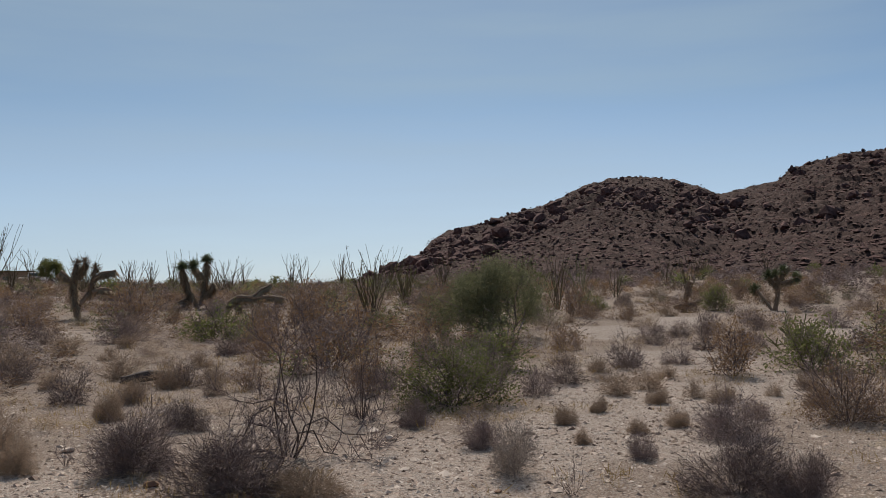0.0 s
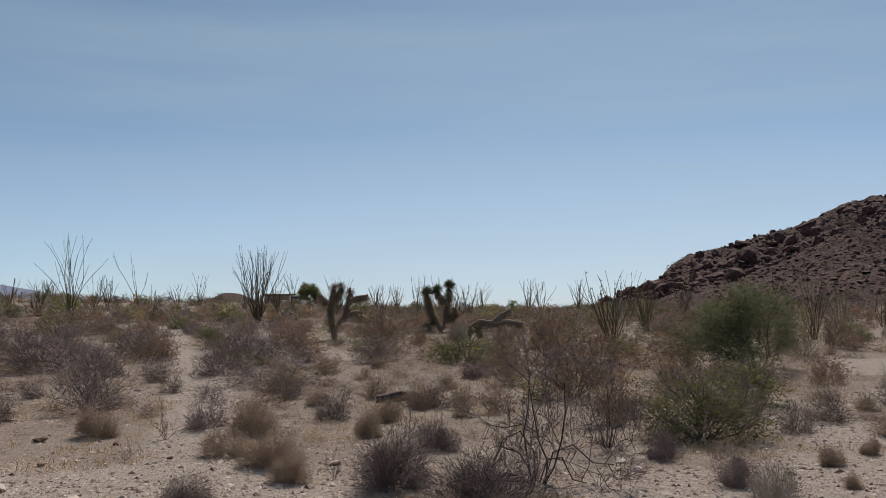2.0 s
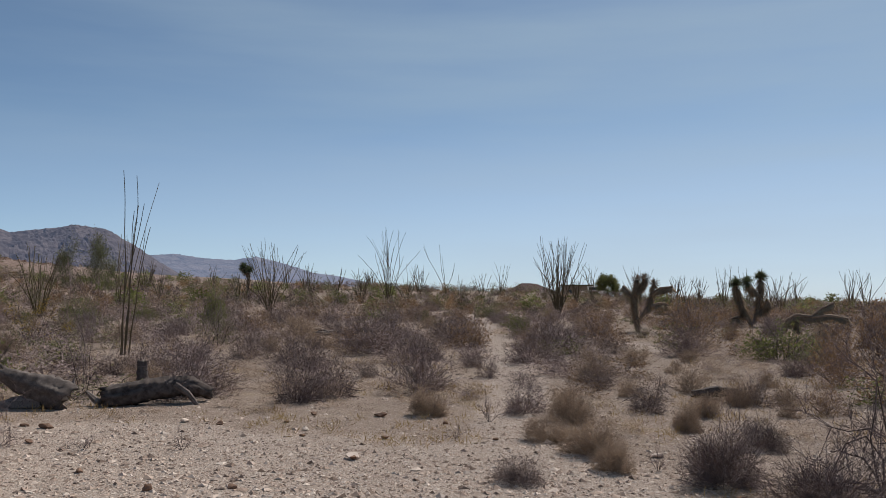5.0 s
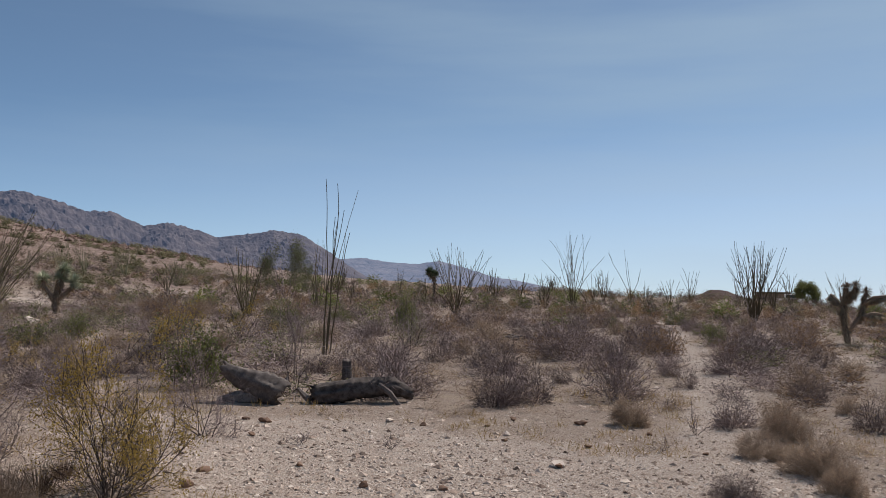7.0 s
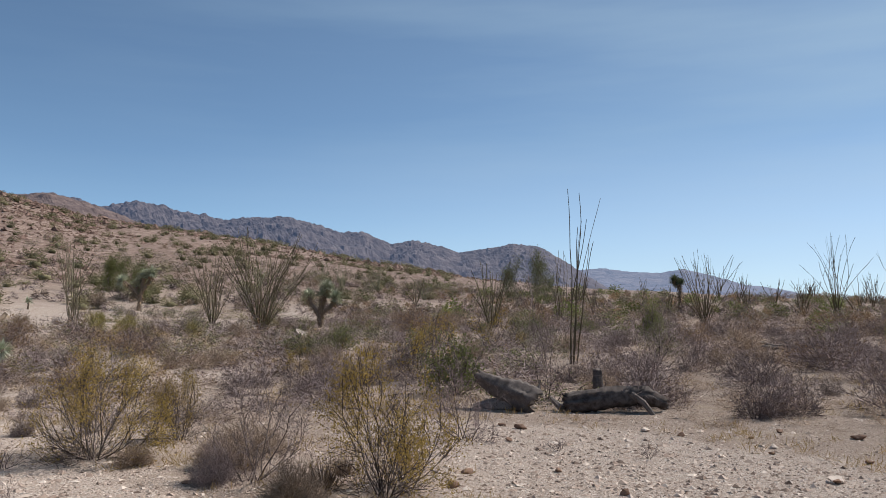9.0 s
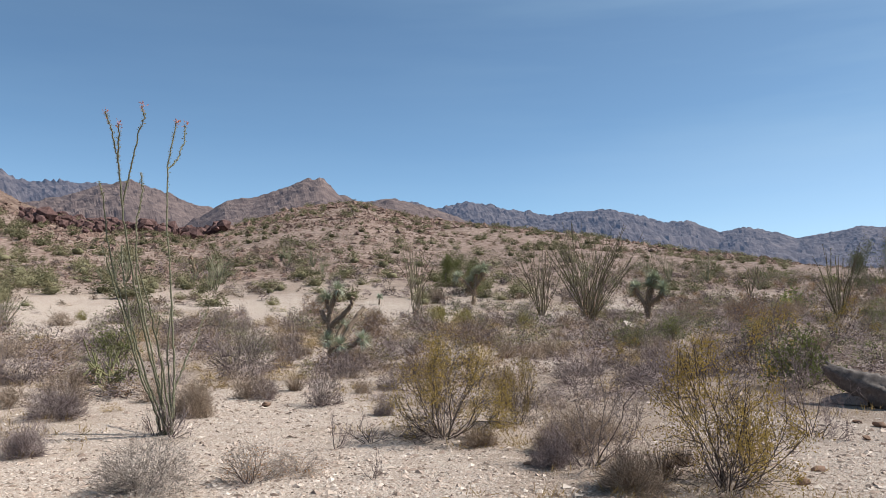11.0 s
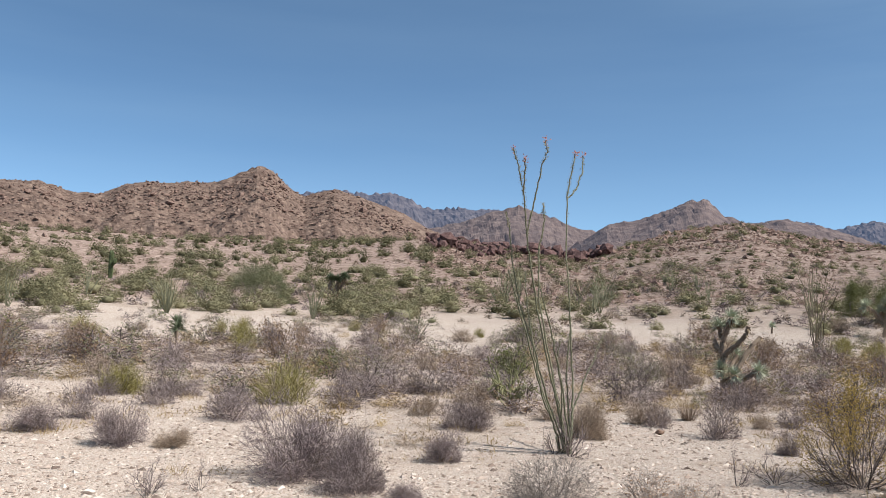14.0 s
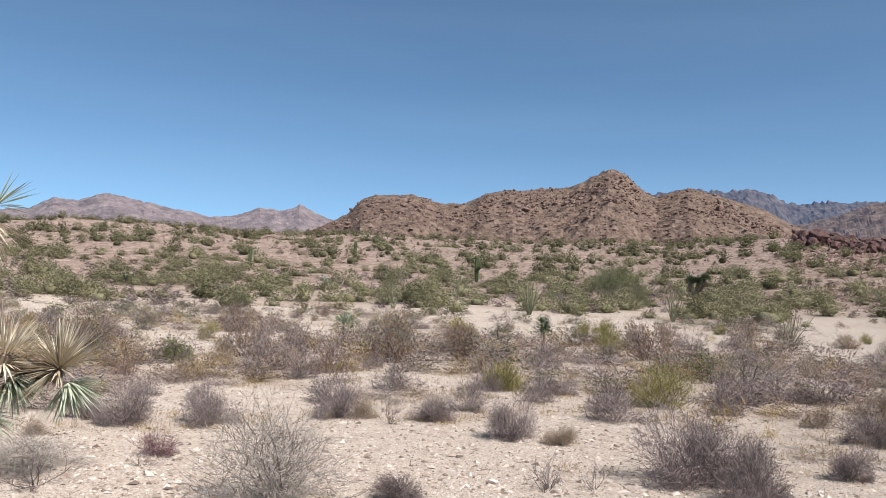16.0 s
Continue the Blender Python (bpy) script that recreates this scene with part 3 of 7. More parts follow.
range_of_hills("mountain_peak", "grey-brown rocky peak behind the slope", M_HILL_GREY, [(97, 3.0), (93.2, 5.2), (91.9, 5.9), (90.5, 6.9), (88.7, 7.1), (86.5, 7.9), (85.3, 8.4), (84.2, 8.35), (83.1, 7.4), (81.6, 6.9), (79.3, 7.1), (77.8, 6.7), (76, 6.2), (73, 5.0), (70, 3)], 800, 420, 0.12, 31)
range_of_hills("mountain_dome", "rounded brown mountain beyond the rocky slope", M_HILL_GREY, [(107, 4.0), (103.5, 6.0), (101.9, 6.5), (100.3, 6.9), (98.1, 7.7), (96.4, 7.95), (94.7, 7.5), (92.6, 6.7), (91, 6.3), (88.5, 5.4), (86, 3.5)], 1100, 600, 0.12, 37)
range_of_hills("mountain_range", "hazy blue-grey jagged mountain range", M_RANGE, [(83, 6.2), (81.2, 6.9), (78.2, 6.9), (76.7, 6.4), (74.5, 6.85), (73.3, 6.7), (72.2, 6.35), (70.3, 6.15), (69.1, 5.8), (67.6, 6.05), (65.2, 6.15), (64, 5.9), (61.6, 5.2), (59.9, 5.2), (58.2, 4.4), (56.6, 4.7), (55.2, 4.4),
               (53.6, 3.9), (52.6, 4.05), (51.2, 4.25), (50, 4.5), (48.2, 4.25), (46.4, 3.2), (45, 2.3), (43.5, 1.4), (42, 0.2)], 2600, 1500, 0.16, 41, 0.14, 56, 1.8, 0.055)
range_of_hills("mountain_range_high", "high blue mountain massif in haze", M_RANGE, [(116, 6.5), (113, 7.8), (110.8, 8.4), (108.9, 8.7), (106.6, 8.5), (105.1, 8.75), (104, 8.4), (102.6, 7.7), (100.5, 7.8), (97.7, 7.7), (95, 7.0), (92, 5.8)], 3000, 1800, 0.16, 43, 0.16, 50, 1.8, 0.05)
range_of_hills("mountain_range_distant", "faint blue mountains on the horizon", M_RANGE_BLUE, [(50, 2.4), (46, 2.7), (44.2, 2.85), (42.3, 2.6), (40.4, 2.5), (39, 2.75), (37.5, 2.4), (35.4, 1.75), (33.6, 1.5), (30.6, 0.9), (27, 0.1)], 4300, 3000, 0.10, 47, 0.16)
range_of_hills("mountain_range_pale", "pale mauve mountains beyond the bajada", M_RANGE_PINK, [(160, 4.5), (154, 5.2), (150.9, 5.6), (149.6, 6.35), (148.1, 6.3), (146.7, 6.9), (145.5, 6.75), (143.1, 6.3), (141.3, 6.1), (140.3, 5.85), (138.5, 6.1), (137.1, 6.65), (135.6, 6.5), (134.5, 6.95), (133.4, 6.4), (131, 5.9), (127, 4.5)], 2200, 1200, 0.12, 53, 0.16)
range_of_hills("hill_far", "small dark butte beyond the plain", M_HILL_DARK, [(24.5, 0.1), (23.0, 0.6), (22.1, 0.75), (21.4, 1.1), (20.4, 1.05), (19.4, 0.65), (17.4, 0.2)], 560, 400, 0.08, 59)


def rock_shape(rng, n=1):
    """A blunt stone: a cube cut at its corners and pushed about."""
    t = (1 + 5 ** 0.5) / 2
    v = np.array([(-1, t, 0), (1, t, 0), (-1, -t, 0), (1, -t, 0), (0, -1, t), (0, 1, t), (0, -1, -t), (0, 1, -t), (t, 0, -1), (t, 0, 1), (-t, 0, -1), (-t, 0, 1)], float) / 1.9
    f = np.array([(0, 11, 5), (0, 5, 1), (0, 1, 7), (0, 7, 10), (0, 10, 11), (1, 5, 9), (5, 11, 4), (11, 10, 2), (10, 7, 6), (7, 1, 8), (3, 9, 4), (3, 4, 2), (3, 2, 6), (3, 6, 8), (3, 8, 9), (4, 9, 5), (2, 4, 11), (6, 2, 10), (8, 6, 7), (9, 8, 1)])
    return v * rng.uniform(0.72, 1.25, (12, 1)), f


def grit_shape(rng):
    """A flat chip half sunk in the sand: four sloping faces."""
    v = np.array([(1, 0, -0.3), (0, 1, -0.3), (-1, 0, -0.3), (0, -1, -0.3), (0, 0, 0.5)], float) + rng.uniform(-0.4, 0.4, (5, 3)) * (1, 1, 0.5)
    return v, np.array([(0, 1, 4), (1, 2, 4), (2, 3, 4), (3, 0, 4)])


def strew(name, label, category, material, places, sizes, seed, flat=0.7, shape=rock_shape):
    """Many stones in one mesh."""
    rng = np.random.default_rng(seed)
    buf = Buf()
    shapes = [shape(rng) for _ in range(12)]
    for (x, y, z), s in zip(places, sizes):
        v, f = shapes[rng.integers(12)]
        a = rng.uniform(0, 6.283)
        c, q = math.cos(a), math.sin(a)
        w = v * (s * 0.5 * rng.uniform(0.75, 1.3, 3)) * (1, 1, flat)
        w = np.stack([w[:, 0] * c - w[:, 1] * q, w[:, 0] * q + w[:, 1] * c, w[:, 2]], 1)
        buf.add(w + (x, y, z + s * 0.12), f)
    v, f = buf.arrays()
    return tagged(new(name, mesh_of(name, v, f, material)), label, category, kind="stuff")


def boulders(hill, count, size, seed, lo=0.05, clump=0.0):
    """Places on a hill's face, thicker where crags stand out."""
    T, x, y, z = hill
    rng = np.random.default_rng(seed)
    rows = np.flatnonzero((T[:, 0] <= 1.03) & (T[:, 0] > lo))
    i = rng.choice(rows, count * 3)
    j = rng.integers(0, T.shape[1], count * 3)
    keep = fbm(x[i, j] * 0.05, y[i, j] * 0.05, 4, seed) > rng.uniform(-0.5, 0.45, count * 3) - clump
    i, j = i[keep][:count], j[keep][:count]
    s = size * np.clip(rng.lognormal(-0.3, 0.6, len(i)), 0.3, 2.6) * np.where(T[i, 0] > 0.9, 0.6, 1)
    p = np.stack([x[i, j], y[i, j], z[i, j]], 1) + rng.normal(size=(len(i), 3)) * (0.5, 0.5, 0)
    return p, s


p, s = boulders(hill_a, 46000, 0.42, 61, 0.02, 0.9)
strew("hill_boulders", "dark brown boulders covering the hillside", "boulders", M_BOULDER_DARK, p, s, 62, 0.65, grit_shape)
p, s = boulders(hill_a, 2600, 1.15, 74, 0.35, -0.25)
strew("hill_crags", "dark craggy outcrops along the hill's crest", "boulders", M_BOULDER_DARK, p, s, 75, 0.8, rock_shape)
p, s = boulders(hill_c, 34000, 0.75, 63, 0.02, 0.9)
strew("hill_rubble", "red-brown boulders on the rocky hill", "boulders", M_BOULDER_RED, p, s, 64, 0.6, grit_shape)
p, s = boulders(hill_c, 2200, 1.3, 76, 0.7, 0.0)
strew("summit_crags", "red-brown crags on the hill's crest", "boulders", M_BOULDER_RED, p, s, 77, 0.8, rock_shape)
# rocks on the slope in front, thickest on its brow
rng = np.random.default_rng(65)
a = np.where(rng.uniform(size=40000) < 0.6, rng.uniform(54, 103, 40000), rng.uniform(50, 156, 40000))
r = rng.uniform(75, 235, 40000)
bx, by = polar(a, r)
rc_, el_ = np.interp(a, RIM_AZ, RIM_R), np.interp(a, RIM_AZ, RIM_EL)
t_ = np.clip((r - 70) / (rc_ - 70), 0, 1.05)
keep = (fbm(bx * 0.04, by * 0.04, 4, 66) + 1.1 * t_ ** 2 - 0.65 + 0.5 * ((a > 76) & (a < 104)) > rng.uniform(-0.3, 0.6, len(a))) & (r < rc_ * 1.04) & (el_ > 2)
bx, by, t_ = bx[keep], by[keep], t_[keep]
s = np.clip(rng.lognormal(-0.5, 0.55, len(bx)), 0.3, 2.2) * (0.45 + 0.5 * t_)
strew("slope_rocks", "reddish rocks scattered over the rising slope", "rocks", M_BOULDER_RED, np.stack([bx, by, ground_z(bx, by)], 1), s, 67, 0.9, grit_shape)
rng = np.random.default_rng(71)
a, r = rng.uniform(90.5, 102.5, 520), rng.normal(178, 7, 520)
bx, by = polar(a, r)
strew("rock_outcrop", "dark jagged boulders piled on the low brow", "boulders", M_BOULDER_DARK, np.stack([bx, by, ground_z(bx, by) + rng.uniform(0, 1.2, 520)], 1), np.clip(rng.lognormal(0.25, 0.45, 520), 0.5, 3.2), 72, 0.9)
# gravel near the eye
rng = np.random.default_rng(68)
a, r = rng.uniform(-42, 156, 190000), 4.3 + 13 * rng.uniform(0, 1, 190000) ** 1.5
gx, gy = polar(a, r)
keep = bareness(gx, gy) * 0.5 + 0.4 + 0.35 * fbm(gx * 0.6, gy * 0.6, 3, 69) > rng.uniform(0, 1, len(gx))
gx, gy = gx[keep][:105000], gy[keep][:105000]
s = np.clip(rng.lognormal(-3.7, 0.5, len(gx)), 0.011, 0.09)
strew("gravel", "small angular stones lying on the pale sand", "gravel", M_STONE, np.stack([gx, gy, ground_z(gx, gy)], 1), s, 70, 0.7, grit_shape)


# ---- plants ----
def spikes(buf, base, tip, rad):
    """Fine twigs: slender three-sided points."""
    base, tip = np.asarray(base, float), np.asarray(tip, float)
    d = tip - base
    d /= np.linalg.norm(d, axis=1)[:, None] + 1e-9
    a = np.cross(d, np.where(np.abs(d[:, 2:3]) < 0.9, [[0, 0, 1.0]], [[1.0, 0, 0]]))
    a /= np.linalg.norm(a, axis=1)[:, None] + 1e-9
    b = np.cross(d, a)
    r = np.broadcast_to(rad, len(base))[:, None]
    v = np.stack([base + a * r, base + (b * 0.866 - a * 0.5) * r, base - (b * 0.866 + a * 0.5) * r, tip], 1).reshape(-1, 3)
    i = np.arange(len(base))[:, None] * 4
    buf.add(v, np.concatenate([i + [[0, 1, 3]], i + [[1, 2, 3]], i + [[2, 0, 3]]]))


def unit(v):
    return v / (np.linalg.norm(v) + 1e-9)


def skeleton(rng, stems, tilt, levels, wander=0.22, lift=0.08, spread=0.06, first=1.0):
    """Branch lines of a bush: a list of (level, points, thickness 0..1)."""
    out = []

    def limb(p, d, length, level, thick):
        seg = (4, 3, 2, 2)[min(level, 3)] if level < len(levels) else 2
        pts = [p]
        for _ in range(seg):
            d = unit(d + wander * rng.normal(size=3) + (0, 0, lift))
            p = p + d * length / seg
            p[2] = max(p[2], 0.01)
            pts.append(p)
        pts = np.array(pts)
        out.append((level, pts, thick))
        if level < len(levels):
            n, ratio, angle = levels[level]
            for _ in range(max(1, int(n * rng.uniform(0.7, 1.35)))):
                t = rng.uniform(0.22, 1.0)
                k = t * seg
                i = min(int(k), seg - 1)
                q = pts[i] + (pts[i + 1] - pts[i]) * (k - i)
                dd = unit(pts[i + 1] - pts[i])
                side = unit(np.cross(dd, rng.normal(size=3)))
                a = math.radians(angle) * rng.uniform(0.5, 1.4)
                limb(q, dd * math.cos(a) + side * math.sin(a), length * ratio * rng.uniform(0.7, 1.25), level + 1, thick * 0.55)

    for s in range(stems):
        az = 2 * math.pi * (s + rng.uniform(0, 1)) / stems * 1.0
        ti = math.acos(rng.uniform(math.cos(math.radians(tilt[1])), math.cos(math.radians(tilt[0]))))
        d = np.array([math.sin(ti) * math.cos(az), math.sin(ti) * math.sin(az), math.cos(ti)])
        limb(np.array([math.cos(az) * spread * rng.uniform(0, 1), math.sin(az) * spread * rng.uniform(0, 1), 0.0]), d, first * rng.uniform(0.75, 1.2), 0, 1.0)
    return out


def domed(p, w, h, rng, soft=0.10):
    """Draws in what sticks out of a mound of that width and height."""
    q = np.sqrt((p[:, 0] ** 2 + p[:, 1] ** 2) / (w / 2) ** 2 + (p[:, 2] / h) ** 2)
    k = np.where(q > 1, (1 + soft * rng.normal(size=len(q))) / np.maximum(q, 1e-6), 1.0)
    return p * np.clip(k, 0.3, 1.1)[:, None]


def fitted(sk, w, h, rng=None):
    """The skeleton brought to its width and height; with rng, to the outline of a mound."""
    al = np.concatenate([p for _, p, _ in sk])
    sx = (w / 2) / np.percentile(np.hypot(al[:, 0], al[:, 1]), 88)
    sz = h / np.percentile(al[:, 2], 93)
    sk = [(lv, p * (sx, sx, sz), t) for lv, p, t in sk]
    return sk if rng is None else [(lv, domed(p, w, h, rng), t) for lv, p, t in sk]


def skin(sk, radius, fine, split=1, tufts=0, rng=None, reach=0.1, dome=None):
    """Wood buffers: thick limbs (levels below split) and fine twigs, with tufts of the finest along the last of them."""
    thick, thin = Buf(), Buf()
    last = max(lv for lv, _, _ in sk)
    p0, p1 = [], []
    for lv, p, t in sk:
        r0 = max(radius * t, fine)
        if lv < last or last == 0:
            rad = np.linspace(r0, max(r0 * 0.45, fine * 0.6), len(p))
            (thick if lv < split else thin).tube(p, rad, 4 if (lv == 0 and radius > 0.012) else 3)
        else:
            p0 += [p[0], p[-2]]
            p1 += [p[-2], p[-1]]
        if tufts and lv >= last - 1:
            k = rng.integers(0, len(p) - 1, tufts)
            q = p[k] + (p[k + 1] - p[k]) * rng.uniform(0, 1, (tufts, 1))
            d = (p[k + 1] - p[k])
            d = d / (np.linalg.norm(d, axis=1)[:, None] + 1e-9) + rng.normal(size=(tufts, 3)) * 0.75 + (0, 0, 0.2)
            d /= np.linalg.norm(d, axis=1)[:, None]
            e = q + d * reach * rng.uniform(0.5, 1.3, (tufts, 1))
            if dome:
                e = domed(e, *dome, rng, 0.07)
            e[:, 2] = np.maximum(e[:, 2], 0.01)
            p0 += list(q)
            p1 += list(e)
    if p0:
        spikes(thin, p0, p1, fine)
    return thick, thin


def tips(sk, rng, level, per, jitter):
    """Places for leaves along the limbs of that level and beyond."""
    at = []
    for lv, p, _ in sk:
        if lv >= level:
            k = rng.integers(0, len(p) - 1, per)
            t = rng.uniform(0, 1, (per, 1))
            at.append(p[k] + (p[k + 1] - p[k]) * t + rng.normal(size=(per, 3)) * jitter)
    return np.concatenate(at)


# kind: label, category, width, height, stems, tilt, levels (near), levels (further off), wander, lift, wood radius, wood, twig, leaf, leaves a twig, leaf size
KINDS = {
    "dry_shrub": ("dry grey twiggy desert shrub on gravel", "shrub", 0.95, 0.55, 17, (4, 88), [(5, 0.6, 40), (4, 0.5, 44)], [(4, 0.6, 40)], 0.26, 0.05, 0.006, M_TWIG, M_TWIG, M_DRYLEAF, 3, 0.022, (6, 12), 0.16),
    "straw_shrub": ("low straw-brown dried shrub mound on sand", "shrub", 0.7, 0.36, 16, (5, 84), [(5, 0.6, 34), (3, 0.5, 34)], [(4, 0.6, 34)], 0.18, 0.06, 0.004, M_TWIG_PALE, M_STRAW, M_DRYLEAF, 3, 0.020, (5, 10), 0.2),
    "dead_shrub": ("leafless dead shrub with crooked dark branches", "shrub", 1.7, 1.1, 9, (15, 75), [(4, 0.62, 40), (4, 0.6, 44), (4, 0.5, 46)], [(4, 0.62, 38), (3, 0.6, 42)], 0.42, 0.03, 0.012, M_BARK, M_TWIG, None, 0, 0, (2, 3), 0.12),
    "bleached_shrub": ("bleached tangle of leafless grey twigs", "shrub", 1.2, 0.7, 14, (10, 82), [(5, 0.62, 40), (4, 0.6, 44), (3, 0.5, 45)], [(4, 0.62, 38), (3, 0.6, 42)], 0.32, 0.03, 0.008, M_TWIG, M_TWIG_PALE, None, 0, 0, (5, 5), 0.12),
    "creosote_bush": ("creosote bush with dark stems and olive-brown leaves", "bush", 1.7, 1.35, 17, (8, 74), [(5, 0.55, 30), (5, 0.5, 34)], [(4, 0.55, 26)], 0.27, 0.05, 0.008, M_BARK, M_BARK, M_OLIVE, 26, 0.026, (3, 6), 0.13),
    "russet_bush": ("rust-brown leafy desert bush half dried out", "bush", 1.5, 1.0, 16, (6, 70), [(5, 0.58, 30), (4, 0.5, 34)], [(4, 0.58, 28)], 0.2, 0.06, 0.007, M_BARK, M_TWIG, M_RUSSET, 13, 0.038, (4, 7), 0.16),
    "green_bush": ("leafy green desert bush", "bush", 1.3, 0.8, 15, (8, 74), [(5, 0.58, 32), (4, 0.52, 35)], [(4, 0.58, 30)], 0.22, 0.06, 0.009, M_BARK, M_TWIG, M_GREEN, 14, 0.038, (3, 5), 0.15),
    "olive_bush": ("grey-green leafy desert bush", "bush", 1.1, 0.7, 15, (8, 74), [(5, 0.58, 32), (4, 0.52, 35)], [(4, 0.58, 30)], 0.22, 0.06, 0.008, M_BARK, M_TWIG, M_GREEN_PALE, 10, 0.024, (3, 6), 0.16),
    "yellow_bush": ("yellow-green broom-like desert bush", "bush", 0.9, 0.6, 22, (3, 55), [(5, 0.6, 18), (3, 0.6, 20)], [(4, 0.6, 18)], 0.12, 0.09, 0.005, M_TWIG_PALE, M_YELLOWGREEN, M_YELLOWGREEN, 4, 0.026, (4, 8), 0.25),
    "orange_bush": ("small bush with orange and yellow drying leaves", "bush", 0.8, 0.5, 12, (8, 72), [(5, 0.6, 34), (4, 0.55, 38)], [(4, 0.6, 34)], 0.22, 0.06, 0.006, M_TWIG, M_TWIG_PALE, M_ORANGE, 6, 0.022, (2, 5), 0.15),
    "red_shrub": ("low reddish twiggy shrub on sand", "shrub", 0.6, 0.4, 18, (3, 68), [(5, 0.62, 30), (4, 0.55, 36)], [(4, 0.6, 30)], 0.18, 0.07, 0.005, M_REDTWIG, M_REDTWIG, M_DRYLEAF, 1, 0.018, (3, 6), 0.2),
    "twig_tuft": ("sparse dead twigs sticking out of the gravel", "dead twig", 0.45, 0.3, 7, (5, 70), [(4, 0.6, 34), (3, 0.55, 38)], [(3, 0.6, 34)], 0.24, 0.05, 0.005, M_BARK, M_TWIG, None, 0, 0, (1, 3), 0.2),
}
MADE = {}
VARIANTS = {"dry_shrub": 4, "straw_shrub": 4, "creosote_bush": 3, "russet_bush": 3}
# kind: fine twigs of the mound near and further off, length of a twig as a share of the width, upright pull
MOUND = {"dry_shrub": (4600, 1150, 0.15, 0.2), "straw_shrub": (3000, 800, 0.2, 0.05), "bleached_shrub": (3000, 900, 0.17, 0.1), "red_shrub": (1700, 600, 0.2, 0.3),
         "yellow_bush": (2400, 1000, 0.28, 0.8), "russet_bush": (1600, 560, 0.17, 0.2), "olive_bush": (1500, 520, 0.18, 0.2), "green_bush": (1000, 400, 0.18, 0.1), "orange_bush": (800, 380, 0.2, 0.2), "creosote_bush": (900, 320, 0.17, 0.15)}
# kind: leaves near and further off
LEAFY = {"russet_bush": (4200, 1300), "green_bush": (6500, 1900), "olive_bush": (3600, 1200), "orange_bush": (1100, 450), "dry_shrub": (500, 150), "straw_shrub": (350, 100), "yellow_bush": (700, 300), "red_shrub": (300, 140)}


def mound(rng, w, h, n, reach, rad, pull, buf, lobes=8, solid=0.35):
    """A dome of fine twigs rising from the foot in uneven lobes; gives back feet and ends of the twigs."""
    t = np.arccos(rng.uniform(0.0, 1, lobes))
    a = 2 * math.pi * (np.arange(lobes) * 0.382 + rng.uniform(0, 0.15, lobes))
    lobe = np.stack([np.sin(t) * np.cos(a), np.sin(t) * np.sin(a), np.cos(t)], 1)
    k = rng.integers(0, lobes, n)
    d = lobe[k] + rng.normal(size=(n, 3)) * 0.30
    d[:, 2] = np.abs(d[:, 2])
    d /= np.linalg.norm(d, axis=1)[:, None]
    size = (rng.uniform(0.62, 1.12, lobes)[k] * rng.uniform(0.02, 0.95, n) ** 0.55)[:, None]
    foot = d * size * (w / 2, w / 2, h)
    way = d * (1, 1, 0.6) + rng.normal(size=(n, 3)) * 0.8 + (0, 0, 0.1 + pull)
    way /= np.linalg.norm(way, axis=1)[:, None]
    end = domed(foot + way * reach * w * rng.uniform(0.45, 1.3, (n, 1)), w * 1.06, h * 1.06, rng, 0.15)
    end[:, 2] = np.maximum(end[:, 2], 0.01)
    m = int(n * solid)
    if m:
        spikes(buf, foot[:m], end[:m], rad)
    buf.blades(foot[m:], end[m:], rad * 2.6, rng)
    return foot, end


def bush_proto(kind, near, v):
    label, category, w, h, stems, tilt, lev_near, lev_far, wander, lift, radius, wood, twig, leaf, per, size, tufts, reach = KINDS[kind]
    rng = np.random.default_rng([len(kind), sum(map(ord, kind)), near, v])
    fill = MOUND.get(kind)
    low = kind in ("dry_shrub", "straw_shrub", "bleached_shrub", "red_shrub", "yellow_bush")
    levels = lev_far if (low or not near) else lev_near
    sk = fitted(skeleton(rng, stems if near and not low else max(6, int(stems * 0.6)), tilt, levels, wander, lift, 0.16), w, h, rng if fill and not low else None)
    fine = (0.0017 if near else 0.0033) * max(1, w)
    thick, thin = skin(sk, radius * (0.6 if low else 1), fine, 1, 0 if fill else tufts[0 if near else 1], rng, reach * w)
    base = new(kind)
    tagged(base, label, category)
    part("branch_frame", thick, wood, base)
    if fill:
        foot, end = mound(rng, w, h, fill[0 if near else 1], fill[2], fine, fill[3], thin)
    part("twig_mass", thin, twig, base)
    if leaf:
        b = Buf()
        grow = 1.0 if near else 1.7
        if kind in LEAFY:
            n = LEAFY[kind][0 if near else 1]
            k = rng.integers(0, len(foot), n)
            at = foot[k] + (end[k] - foot[k]) * rng.uniform(0.3, 1.08, (n, 1)) + rng.normal(size=(n, 3)) * 0.018 * w
        else:
            at = tips(sk, rng, 2 if near else 1, per, 0.028 * w)
        at[:, 2] = np.maximum(at[:, 2], 0.01)
        b.leaves(at, size * grow * (0.8 if kind in LEAFY else 1), rng, 0.5)
        part("foliage", b, leaf, base)
    return base


